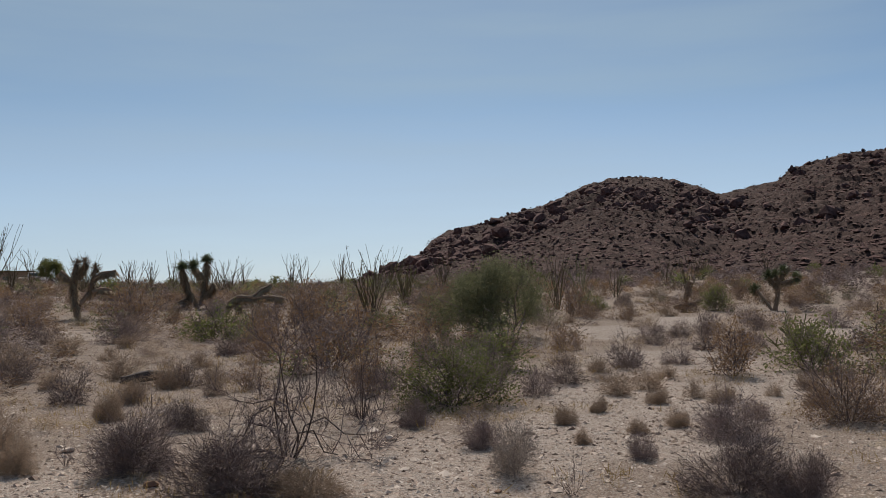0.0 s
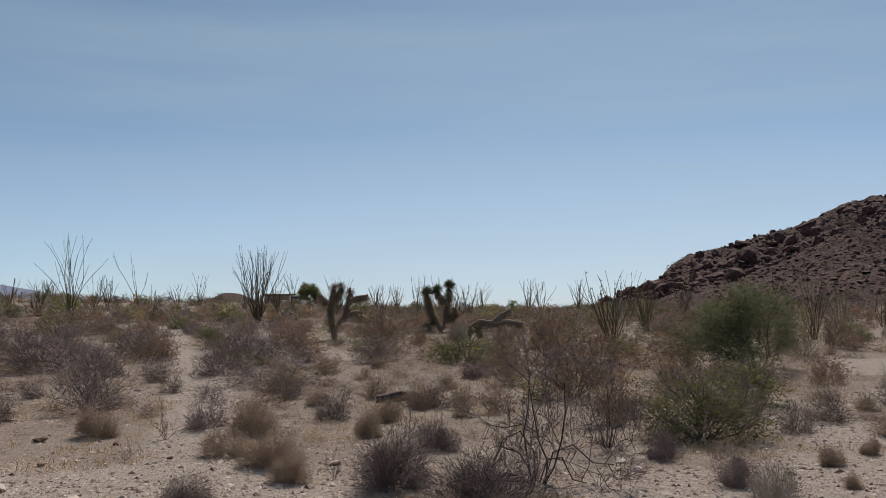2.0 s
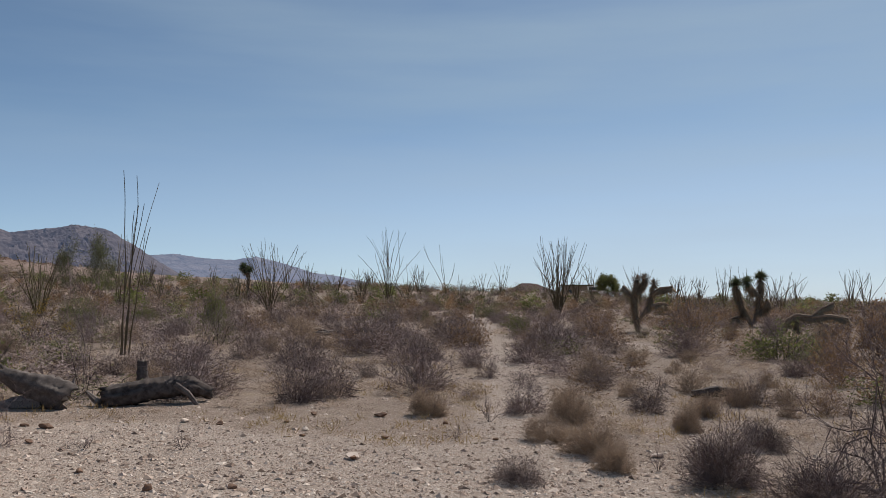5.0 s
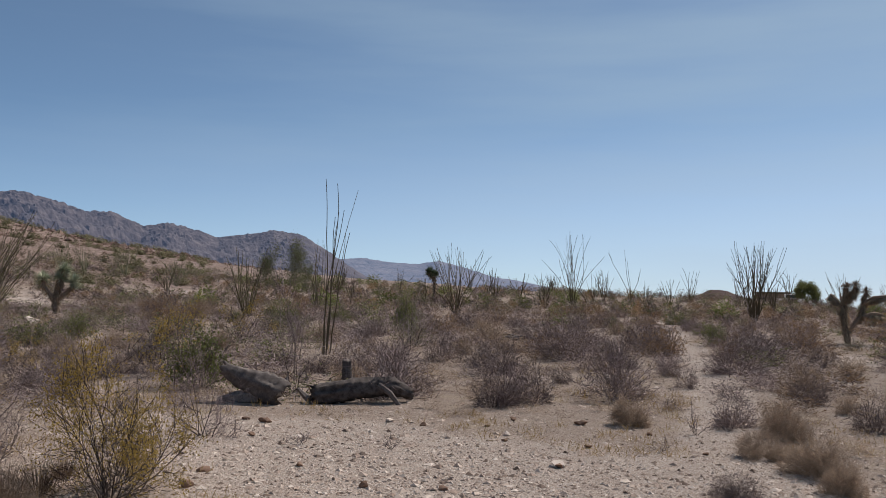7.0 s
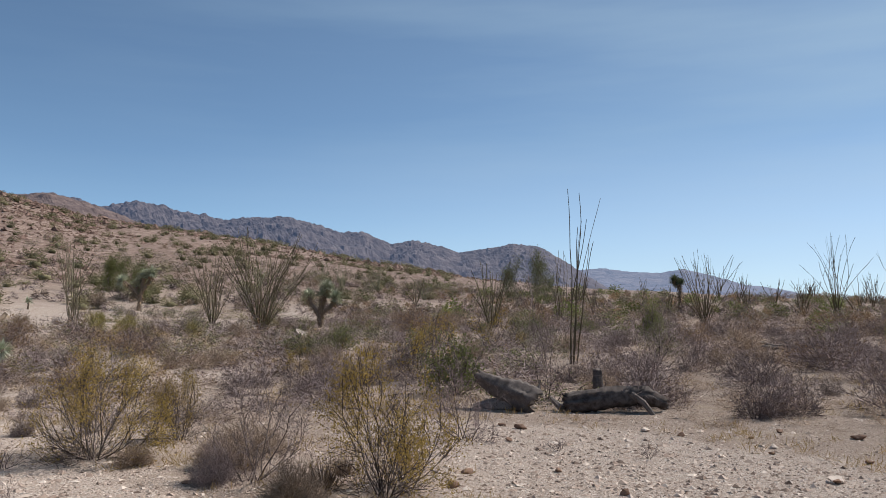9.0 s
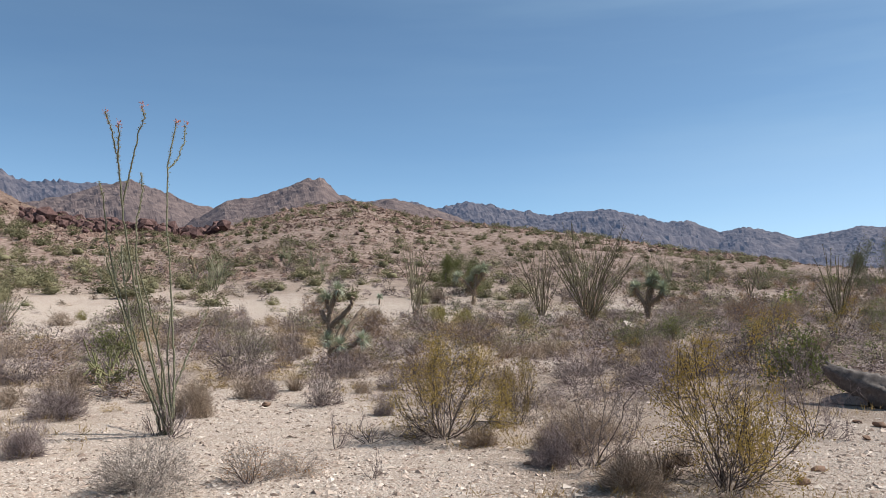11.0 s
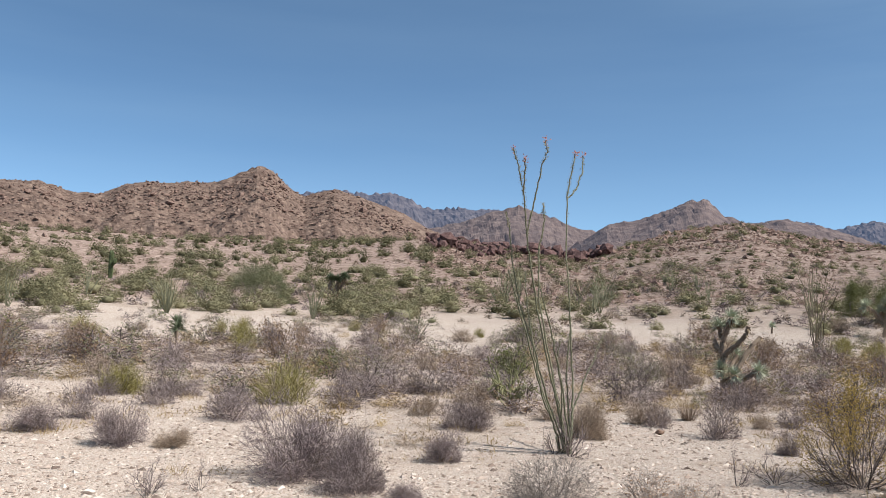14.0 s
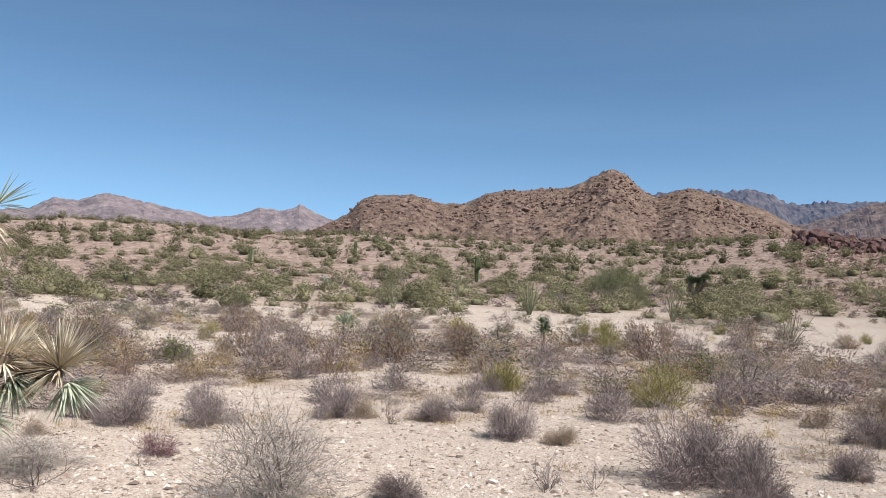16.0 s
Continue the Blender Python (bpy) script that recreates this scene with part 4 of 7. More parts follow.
def plant(kind, x, y, w, h, turn=None, seed=0):
    """One bush of the kind at a place, of that width and height in metres."""
    d = math.hypot(x, y)
    near = d < 11.2
    v = (int(abs(x) * 37 + abs(y) * 91) + seed) % VARIANTS.get(kind, 2)
    turn = (x * 977 + y * 571) % 360 if turn is None else turn
    w0, h0 = KINDS[kind][2:4]
    if kind in ("dry_shrub", "straw_shrub"):
        h = min(h, 0.78 * w)
    s = np.array([w / w0, w / w0, h / h0])
    m = pose(x, y, float(ground_z(x, y)) - 0.015, 0, 0, turn)
    key = (kind, near, v)
    if key in MADE:
        p, s0 = MADE[key]
        return copy_thing(p, m @ Matrix.Diagonal((*(s / s0), 1)))
    p = bush_proto(kind, near, v)
    p.matrix_basis = m @ Matrix.Diagonal((*s, 1))
    MADE[key] = (p, s)
    return p


def cane_line(rng, az, tilt, length, bend, kinks=12, wob=0.05):
    d = np.array([math.sin(tilt) * math.cos(az), math.sin(tilt) * math.sin(az), math.cos(tilt)])
    p = np.array([math.cos(az) * 0.08, math.sin(az) * 0.08, 0.0])
    pts = [p]
    for _ in range(kinks):
        d = unit(d + rng.normal(size=3) * wob + np.array([0, 0, bend]))
        p = p + d * length / kinks
        pts.append(p)
    return np.array(pts)


def ocotillo(x, y, h, spread, canes, seed, leafy=0.5, dark=True, flowers=False, lean=(0.0, 0.0), label=""):
    """Wand-like canes fanning out from one base."""
    rng = np.random.default_rng(seed)
    d = math.hypot(x, y)
    base = new("ocotillo")
    tagged(base, label or "ocotillo with tall thin bare wands fanning from its base", "ocotillo", "ocotillos on the plain")
    bark = M_CANE_DARK if dark else M_CANE
    canes = int(canes * 1.35)
    for k in range(canes):
        az = 2 * math.pi * (k + rng.uniform(0, 1)) / canes
        tilt = math.atan2(spread * rng.uniform(0.15, 1.25), h)
        ln = h * rng.uniform(0.62, 1.04)
        p = cane_line(rng, az, tilt, ln, 0.012, 12 if d < 20 else 8, wob=0.05 if d < 20 else 0.10)
        p = p + np.outer(p[:, 2], (*lean, 0))
        r0 = 0.011 + 0.00026 * d
        b = Buf()
        b.tube(p, np.linspace(r0, max(r0 * 0.4, 0.006), len(p)), 5 if d < 20 else 3)
        if rng.uniform() < 0.45:
            i = rng.integers(3, len(p) - 2)
            q = cane_line(rng, az + rng.uniform(-1.5, 1.5), tilt + 0.25, ln * (1 - i / len(p)) * 0.9, 0.06, 6) + p[i] - (math.cos(az) * 0.08, math.sin(az) * 0.08, 0)
            b.tube(q, np.linspace(r0 * 0.6, 0.005, len(q)), 3)
        cane = part("cane", b, bark, base)
        if leafy > 0:
            n = int(70 * leafy * (2.0 if d < 14 else 1.0))
            i, t = rng.integers(0, len(p) - 1, n), rng.uniform(0, 1, (n, 1))
            at = p[i] + (p[i + 1] - p[i]) * t
            lf = Buf()
            lf.leaves(at, 0.035 if d < 14 else 0.06, rng, 0.4)
            part("foliage", lf, M_GREEN, cane)
    return set_down(base, x, y)


def set_down(base, x, y, turn=0.0, sink=0.03):
    base.matrix_basis = pose(x, y, float(ground_z(x, y)) - sink, 0, 0, turn)
    return base


def rosette(buf, rng, at, way, n, length, width, lo=-0.35):
    """Stiff leaves bristling round a branch end."""
    d = rng.normal(size=(n * 3, 3))
    d /= np.linalg.norm(d, axis=1)[:, None]
    d = d[d @ way > lo][:n]
    buf.spines(at + d * 0.05 + way * rng.uniform(-0.5, 0.5, (len(d), 1)) * length * 0.35, d, length * rng.uniform(0.75, 1.15, len(d)), width)


def shag(buf, rng, p, rad, n, length, width=0.012):
    """Dead leaves folded down along a trunk."""
    i, t = rng.integers(0, len(p) - 1, n), rng.uniform(0, 1, (n, 1))
    at = p[i] + (p[i + 1] - p[i]) * t
    a = rng.uniform(0, 6.283, n)
    out = np.stack([np.cos(a), np.sin(a), rng.uniform(-1.6, -0.6, n)], 1)
    out /= np.linalg.norm(out, axis=1)[:, None]
    buf.spines(at + out * rad * 0.7, out, length * rng.uniform(0.6, 1.2, n), width)


def joshua_tree(x, y, limbs, seed, trunk=0.11, leaf=0.26, blades=90, pale=False, dead=False, label="", bare=(), shaggy=0.4):
    """limbs: lists of places, from the root or from a fork to a crown; those named in bare end in a stub."""
    rng = np.random.default_rng(seed)
    base = new("joshua_tree")
    tagged(base, label or "Joshua tree with shaggy dark trunk and spiky crowns", "Joshua tree")
    for k, line in enumerate(limbs):
        p = np.array(line, float)
        n = 4 * (len(p) - 1) + 1
        t = np.linspace(0, len(p) - 1, n)
        p = np.stack([np.interp(t, np.arange(len(p)), p[:, a]) for a in range(3)], 1) + rng.normal(size=(n, 3)) * trunk * 0.08
        r0 = trunk * (1.0 if k == 0 else 0.72)
        rad = np.linspace(r0, r0 * 0.72, n) * rng.uniform(0.88, 1.12, n)
        b = Buf()
        b.tube(p, rad, 8, True)
        limb = part("trunk" if k == 0 else "branch", b, M_TRUNK, base)
        end, way = p[-1], unit(p[-1] - p[-3])
        s = Buf()
        shag(s, rng, p[n // 4:], r0, int((360 if k == 0 else 220) * shaggy), leaf * (0.5 + 0.35 * shaggy), 0.012 + 0.0008 * math.hypot(x, y))
        part("dead_leaf_skirt", s, M_SKIRT, limb)
        if k not in bare:
            g = Buf()
            rosette(g, rng, end, way, int(blades * 2.2), leaf, leaf * (0.05 + 0.0011 * math.hypot(x, y)))
            part("leaf_rosette", g, M_DRYLEAF if dead else (M_YUCCA_PALE if pale else M_YUCCA), base, "spiky green leaf rosette")
    return set_down(base, x, y, 0, 0.05)


def yucca(x, y, h, seed, pale=False):
    rng = np.random.default_rng(seed)
    base = new("yucca")
    tagged(base, "small yucca with one spiky green head", "yucca")
    b = Buf()
    p = np.array([(0, 0, 0), (0.03, 0.02, h * 0.3), (0.02, 0, h * 0.62)])
    b.tube(p, (0.06, 0.05, 0.05), 7, True)
    part("trunk", b, M_TRUNK, base)
    g = Buf()
    rosette(g, rng, p[-1], np.array([0, 0, 1.0]), 80, h * 0.42, 0.035, -0.5)
    part("leaf_rosette", g, M_YUCCA_PALE if pale else M_YUCCA, base)
    s = Buf()
    shag(s, rng, p, 0.05, 40, h * 0.25)
    part("dead_leaf_skirt", s, M_YUCCA_DRY, base)
    return set_down(base, x, y)


def palo_verde(x, y, w, h, seed, leafmat=None, dense=1.0, label=""):
    """A round-headed small tree of fine green twigs."""
    rng = np.random.default_rng(seed)
    sk = fitted(skeleton(rng, 7, (10, 60), [(5, 0.62, 32), (5, 0.55, 36), (3, 0.5, 40)], 0.2, 0.05, 0.1), w, h, rng)
    base = new("palo_verde_tree")
    tagged(base, label or "palo verde with a hazy crown of fine green twigs", "tree")
    thick, thin = skin(sk, 0.022, 0.005, 2, 3, rng, 0.14 * w, (w * 1.1, h * 1.1))
    part("trunk", thick, M_TWIG, base)
    part("twig_mass", thin, leafmat or M_PALO, base)
    b = Buf()
    b.leaves(tips(sk, rng, 2, int(20 * dense), 0.11 * w / 3), 0.04 + 0.0008 * math.hypot(x, y), rng, 0.4)
    part("crown", b, leafmat or M_PALO, base)
    return set_down(base, x, y, (seed * 47) % 360, 0.05)


def columnar_cactus(x, y, h, r, seed, arms=0):
    rng = np.random.default_rng(seed)
    base = new("columnar_cactus")
    tagged(base, "dark green ribbed columnar cactus on the slope", "cactus")

    def column(p, r):
        b = Buf()
        z = np.linspace(0, 1, 14)
        ang = np.arange(28) * 2 * np.pi / 28
        prof = r * np.sqrt(np.clip(1 - np.clip((z - 0.88) / 0.125, 0, 1) ** 2, 0.02, 1)) * (0.85 + 0.15 * np.clip(z * 4, 0, 1))
        c = np.stack([np.interp(z, np.linspace(0, 1, len(p)), np.array(p)[:, a]) for a in range(3)], 1)
        rr = prof[:, None] * (1 + 0.13 * np.where(np.arange(28) % 2, 1, -1))[None]
        v = np.stack([c[:, 0:1] + rr * np.cos(ang), c[:, 1:2] + rr * np.sin(ang), np.repeat(c[:, 2:3], 28, 1)], -1).reshape(-1, 3)
        i, j = np.meshgrid(np.arange(13), np.arange(28), indexing="ij")
        k = (j + 1) % 28
        q = np.stack([i * 28 + j, i * 28 + k, (i + 1) * 28 + k, (i + 1) * 28 + j], -1).reshape(-1, 4)
        b.add(v, np.concatenate([q[:, :3], q[:, [0, 2, 3]]]))
        return b
    part("stem", column([(0, 0, 0), (0.02, 0, h * 0.5), (0, 0.02, h)], r), M_CACTUS, base)
    for k in range(arms):
        a = rng.uniform(0, 6.28)
        z0 = h * rng.uniform(0.3, 0.5)
        part("arm", column([(0, 0, z0), (math.cos(a) * r * 2.6, math.sin(a) * r * 2.6, z0 + 0.1 * h), (math.cos(a) * r * 2.8, math.sin(a) * r * 2.8, h * rng.uniform(0.7, 0.9))], r * 0.7), M_CACTUS, base)
    return set_down(base, x, y)


def cholla(x, y, w, h, seed):
    """A low cactus of many stubby joints."""
    rng = np.random.default_rng(seed)
    base = new("cholla_cactus")
    tagged(base, "pale green cholla cactus with many stubby joints", "cactus")
    sk = fitted(skeleton(rng, 10, (15, 75), [(4, 0.7, 40), (3, 0.65, 45)], 0.15, 0.06), w, h)
    wood = Buf()
    for lv, p, t in sk:
        r = 0.009 * np.array([0.7, 1.1, 1.2, 1.1, 0.8, 0.4])[:len(p)]
        wood.tube(p, r, 6, True)
    part("jointed_stem", wood, M_CHOLLA, base)
    return set_down(base, x, y)


def grass_tuft(x, y, w, h, seed):
    rng = np.random.default_rng(seed)
    n = 130
    a, t = rng.uniform(0, 6.283, n), rng.uniform(0.05, 1.0, n) ** 0.8
    d = np.stack([np.cos(a) * t, np.sin(a) * t, np.full(n, 1.0)], 1)
    d /= np.linalg.norm(d, axis=1)[:, None]
    b = Buf()
    at = np.stack([np.cos(a), np.sin(a), 0 * a], 1) * (w * 0.18 * rng.uniform(0, 1, n))[:, None]
    b.spines(at, d, h * rng.uniform(0.5, 1.15, n), 0.007)
    v, f = b.arrays()
    ob = new("grass_tuft", mesh_of("grass_tuft", v, f, M_STRAW))
    tagged(ob, "dry golden bunch of grass on sand", "grass")
    return set_down(ob, x, y)


def log(name, label, x, y, line, rad, seed, turn=0.0, hollow=True, limbs=()):
    """A weathered fallen trunk with cracked, ridged sides and a hollow end."""
    rng = np.random.default_rng(seed)
    p = np.array(line, float)
    n, m = 22, 22
    t = np.linspace(0, len(p) - 1, n)
    c = np.stack([np.interp(t, np.arange(len(p)), p[:, a]) for a in range(3)], 1)
    r = np.interp(t, np.arange(len(p)), rad)
    d = np.gradient(c, axis=0)
    d /= np.linalg.norm(d, axis=1)[:, None]
    s = np.cross(d, [0, 0, 1.0])
    s /= np.linalg.norm(s, axis=1)[:, None] + 1e-9
    u = np.cross(s, d)
    ang = np.arange(m) * 2 * np.pi / m
    groove = 1 + 0.12 * np.sin(ang * 7 + 1.3)[None] * np.sin(t * 2.2)[:, None] + 0.13 * rng.normal(size=(1, m)) + 0.06 * rng.normal(size=(n, m)) + 0.03 * rng.normal(size=(n, 1))
    ring = c[:, None] + (r[:, None] * groove)[..., None] * (np.cos(ang)[None, :, None] * s[:, None] + np.sin(ang)[None, :, None] * u[:, None])
    if hollow:
        ring[0] -= d[0] * r[0] * 0.5 * rng.uniform(-1, 1, (m, 1))
        ring[-1] += d[-1] * r[-1] * 0.5 * rng.uniform(-1, 1, (m, 1))
    v = ring.reshape(-1, 3)
    inner = (c[[2, -3]][:, None] + (ring[[0, -1]] - c[[0, -1]][:, None]) * 0.55)
    v = np.concatenate([v, inner.reshape(-1, 3), c[[2, -3]]])
    i, j = np.meshgrid(np.arange(n - 1), np.arange(m), indexing="ij")
    k = (j + 1) % m
    q = np.stack([i * m + j, i * m + k, (i + 1) * m + k, (i + 1) * m + j], -1).reshape(-1, 4)
    j, k = np.arange(m), (np.arange(m) + 1) % m
    e, a0, a1, c0 = (n - 1) * m, n * m, n * m + m, n * m + 2 * m
    q = np.concatenate([q, np.stack([k, j, a0 + j, a0 + k], -1), np.stack([e + j, e + k, a1 + k, a1 + j], -1)])
    f = np.concatenate([q[:, :3], q[:, [0, 2, 3]], np.stack([np.full(m, c0), a0 + k, a0 + j], -1), np.stack([np.full(m, c0 + 1), a1 + j, a1 + k], -1)])
    base = new(name)
    tagged(base, label, "log")
    b = Buf()
    b.add(v, f)
    part("trunk", b, M_DEADWOOD, base, smooth=True)
    for lp, lr in limbs:
        lb = Buf()
        lb.tube(np.array(lp, float), lr, 7, True)
        part("branch", lb, M_DEADWOOD, base)
    return set_down(base, x, y, turn, 0.02)


def stone(x, y, s, seed, tall=0.55, material=None, label="rough angular stone lying on gravel"):
    rng = np.random.default_rng(seed)
    bm = bmesh.new()
    bmesh.ops.create_icosphere(bm, subdivisions=2, radius=0.5)
    for _ in range(9):
        n = Vector(rng.normal(size=3)).normalized()
        for v in bm.verts:
            over = v.co.dot(n) - 0.29
            if over > 0:
                v.co -= n * over
    k = rng.uniform(0.75, 1.3, 3) * (1, 1, tall)
    off = rng.uniform(0, 50, 3)
    for v in bm.verts:
        c = v.co
        g = 1 + 0.35 * noise.noise(Vector((c.x * 2.2 + off[0], c.y * 2.2 + off[1], c.z * 2.2 + off[2])))
        v.co = Vector((c.x * k[0] * g, c.y * k[1] * g, max(c.z * k[2] * g, -0.2))) * s
    me = bpy.data.meshes.new("stone")
    bm.to_mesh(me)
    bm.free()
    me.materials.append(material or M_STONE)
    ob = new("stone", me)
    tagged(ob, label, "stone", "stones on the gravel")
    ob.matrix_basis = pose(x, y, float(ground_z(x, y)) + 0.14 * s, 0, 0, seed * 61 % 360)
    return ob


# ---- bushes by the path and on the gravel ----
plant("dry_shrub", -1.33, 7.66, 0.85, 0.63)
plant("dry_shrub", -0.52, 6.85, 1.05, 0.60)
plant("dry_shrub", 1.06, 9.17, 0.40, 0.34)
plant("dry_shrub", 2.98, 6.21, 0.87, 0.51)
plant("dry_shrub", 3.33, 5.95, 0.57, 0.54)
plant("dry_shrub", -2.79, 11.34, 0.67, 0.54)
plant("dry_shrub", 4.93, 13.49, 0.80, 0.71)
plant("dry_shrub", 3.46, 11.96, 0.62, 0.47)
plant("dry_shrub", 1.51, 8.07, 0.45, 0.35)
plant("dry_shrub", 2.71, 7.35, 0.33, 0.23)
plant("dry_shrub", 3.83, 8.02, 0.89, 0.42)
plant("twig_tuft", 1.84, 6.40, 0.20, 0.24)
plant("dry_shrub", -4.04, 13.39, 0.72, 0.48)
plant("dry_shrub", -1.69, 12.74, 0.70, 0.39)
plant("dry_shrub", 5.85, 13.65, 0.55, 0.41)
plant("dry_shrub", 6.88, 17.04, 0.80, 0.46)
plant("dry_shrub", 7.27, 15.60, 0.63, 0.47)
plant("dry_shrub", 8.34, 15.90, 0.76, 0.43)
plant("dry_shrub", 9.86, 14.85, 0.62, 0.52)
plant("dry_shrub", 12.94, 20.21, 0.99, 0.56)
plant("dry_shrub", 1.06, 11.97, 0.45, 0.38)
plant("dry_shrub", 2.83, 11.09, 0.57, 0.43)
plant("dead_shrub", -0.15, 7.95, 1.58, 1.10)
plant("russet_bush", 0.38, 14.38, 2.08, 1.17)
plant("russet_bush", -0.06, 22.31, 1.99, 1.42)
plant("russet_bush", -4.71, 24.91, 2.00, 1.39)
plant("russet_bush", 6.04, 12.17, 1.14, 0.90)
plant("russet_bush", 5.36, 8.53, 1.09, 0.74)
plant("russet_bush", 2.90, 19.70, 1.15, 1.02)
plant("russet_bush", 0.73, 11.49, 0.86, 0.65)
plant("russet_bush", 2.03, 15.20, 0.88, 0.78)
plant("russet_bush", -0.77, 15.97, 1.10, 0.80)
plant("russet_bush", 4.75, 16.21, 0.75, 0.64)
plant("russet_bush", -0.79, 12.23, 0.60, 0.45)
plant("dead_shrub", 0.56, 9.77, 0.97, 0.91)
plant("green_bush", 1.66, 10.52, 1.7, 0.82)
plant("green_bush", -2.09, 20.69, 1.94, 0.97)
plant("green_bush", 2.90, 13.72, 1.51, 0.71)
plant("bleached_shrub", 1.56, 7.01, 0.52, 0.48)
plant("straw_shrub", 2.56, 8.96, 0.29, 0.26)
plant("straw_shrub", 2.42, 7.99, 0.20, 0.15)
plant("straw_shrub", 3.07, 8.31, 0.24, 0.16)
plant("straw_shrub", 3.57, 8.54, 0.28, 0.22)
plant("straw_shrub", 3.98, 10.01, 0.33, 0.23)
plant("straw_shrub", 4.59, 10.35, 0.31, 0.27)
plant("straw_shrub", 3.76, 10.80, 0.56, 0.28)
plant("straw_shrub", 4.37, 11.22, 0.52, 0.29)
plant("straw_shrub", 5.51, 10.16, 0.24, 0.27)
plant("straw_shrub", -2.17, 10.45, 0.37, 0.28)
plant("straw_shrub", -2.06, 11.40, 0.41, 0.34)
plant("straw_shrub", -2.71, 13.69, 0.66, 0.41)
plant("straw_shrub", -1.84, 12.47, 0.38, 0.30)
plant("straw_shrub", 4.32, 13.06, 0.43, 0.30)
plant("straw_shrub", 5.05, 12.24, 0.37, 0.24)
plant("straw_shrub", 6.22, 10.62, 0.43, 0.29)
plant("straw_shrub", -3.41, 12.74, 0.46, 0.30)
plant("straw_shrub", -1.30, 12.95, 0.48, 0.32)
plant("straw_shrub", 3.12, 9.58, 0.25, 0.19)
plant("straw_shrub", 4.68, 9.81, 0.39, 0.26)
plant("straw_shrub", 5.58, 9.36, 0.38, 0.28)
plant("straw_shrub", 4.56, 8.84, 0.29, 0.20)
plant("straw_shrub", -2.65, 8.39, 0.71, 0.41)
plant("straw_shrub", -3.26, 8.82, 0.58, 0.29)
plant("straw_shrub", -3.40, 10.06, 0.59, 0.40)
plant("straw_shrub", -2.10, 11.25, 0.43, 0.29)
plant("straw_shrub", -2.08, 10.11, 0.39, 0.26)
plant("straw_shrub", -1.87, 12.92, 0.75, 0.37)
plant("straw_shrub", -4.47, 14.39, 0.86, 0.57)
plant("straw_shrub", -1.74, 15.07, 0.39, 0.29)
plant("straw_shrub", -5.07, 9.66, 0.59, 0.39)
plant("straw_shrub", -1.18, 11.79, 0.37, 0.26)
plant("straw_shrub", -4.52, 17.56, 0.81, 0.46)
plant("dry_shrub", -2.86, 6.94, 0.50, 0.23)
plant("twig_tuft", -4.23, 9.57, 0.29, 0.32)
plant("dry_shrub", -4.14, 10.43, 0.66, 0.73)
plant("dry_shrub", -6.31, 11.74, 1.24, 0.96)
plant("dry_shrub", -6.94, 10.40, 0.79, 0.72)
plant("dry_shrub", -7.05, 10.07, 0.84, 0.77)
plant("dry_shrub", -6.15, 13.90, 0.47, 0.47)
plant("dry_shrub", -7.14, 15.33, 0.63, 0.42)
plant("dry_shrub", -10.23, 20.85, 1.44, 0.86)
plant("dry_shrub", -10.14, 16.72, 1.87, 0.93)
plant("dry_shrub", -6.35, 16.65, 1.23, 0.90)
plant("dry_shrub", -8.05, 23.13, 2.19, 0.94)
plant("dry_shrub", -4.03, 20.40, 1.48, 0.81)
plant("dry_shrub", -7.89, 12.79, 0.44, 0.44)
plant("dry_shrub", -5.70, 19.99, 0.80, 0.53)
plant("dry_shrub", -10.82, 18.71, 1.17, 0.65)
plant("dry_shrub", -14.00, 32.68, 0.90, 0.67)
plant("dry_shrub", -16.97, 31.51, 1.32, 0.66)
plant("dry_shrub", -22.80, 43.99, 1.54, 0.77)
plant("twig_tuft", -4.11, 8.39, 0.22, 0.14)
plant("twig_tuft", -1.93, 7.96, 0.20, 0.23)
plant("creosote_bush", -6.17, 3.67, 1.22, 1.12)
plant("creosote_bush", -12.56, 8.44, 1.47, 1.11)
plant("creosote_bush", -18.69, 14.67, 1.95, 1.05)
grass_tuft(-6.66, 3.40, 0.63, 0.33, 96)
grass_tuft(-10.83, 11.18, 0.50, 0.40, 97)
plant("dead_shrub", -7.84, 5.67, 0.82, 0.76)
plant("dead_shrub", -9.89, 8.68, 0.91, 1.32)
plant("dry_shrub", -8.54, 9.32, 1.32, 0.88)
plant("dry_shrub", -11.28, 11.23, 0.91, 0.61)
plant("dry_shrub", -11.66, 14.26, 1.07, 0.71)
plant("dry_shrub", -14.57, 9.13, 0.94, 0.62)
plant("dry_shrub", -12.59, 7.24, 0.78, 0.43)
plant("dry_shrub", -10.53, 14.11, 0.90, 0.57)
plant("dry_shrub", -11.55, 10.67, 0.70, 0.50)
plant("dry_shrub", -12.16, 5.78, 0.69, 0.46)
plant("green_bush", -19.03, 21.49, 1.12, 1.49)
plant("green_bush", -18.77, 9.19, 1.58, 0.73)
plant("green_bush", -24.61, 23.98, 1.11, 0.78)
plant("olive_bush", -23.32, 12.72, 1.59, 0.64)
plant("olive_bush", -20.15, 16.85, 1.17, 0.58)
plant("straw_shrub", -14.87, 7.90, 0.89, 0.40)
plant("straw_shrub", -12.08, 17.38, 0.95, 0.41)
plant("straw_shrub", -29.88, 21.19, 1.38, 0.69)
plant("straw_shrub", -34.35, 21.70, 1.25, 0.63)
plant("twig_tuft", -6.08, 6.56, 0.25, 0.18)
plant("twig_tuft", -6.89, 6.11, 0.51, 0.10)
plant("twig_tuft", -8.42, 1.02, 0.23, 0.31)
plant("twig_tuft", -8.63, 1.37, 0.51, 0.23)
plant("twig_tuft", -7.16, 1.17, 0.22, 0.20)
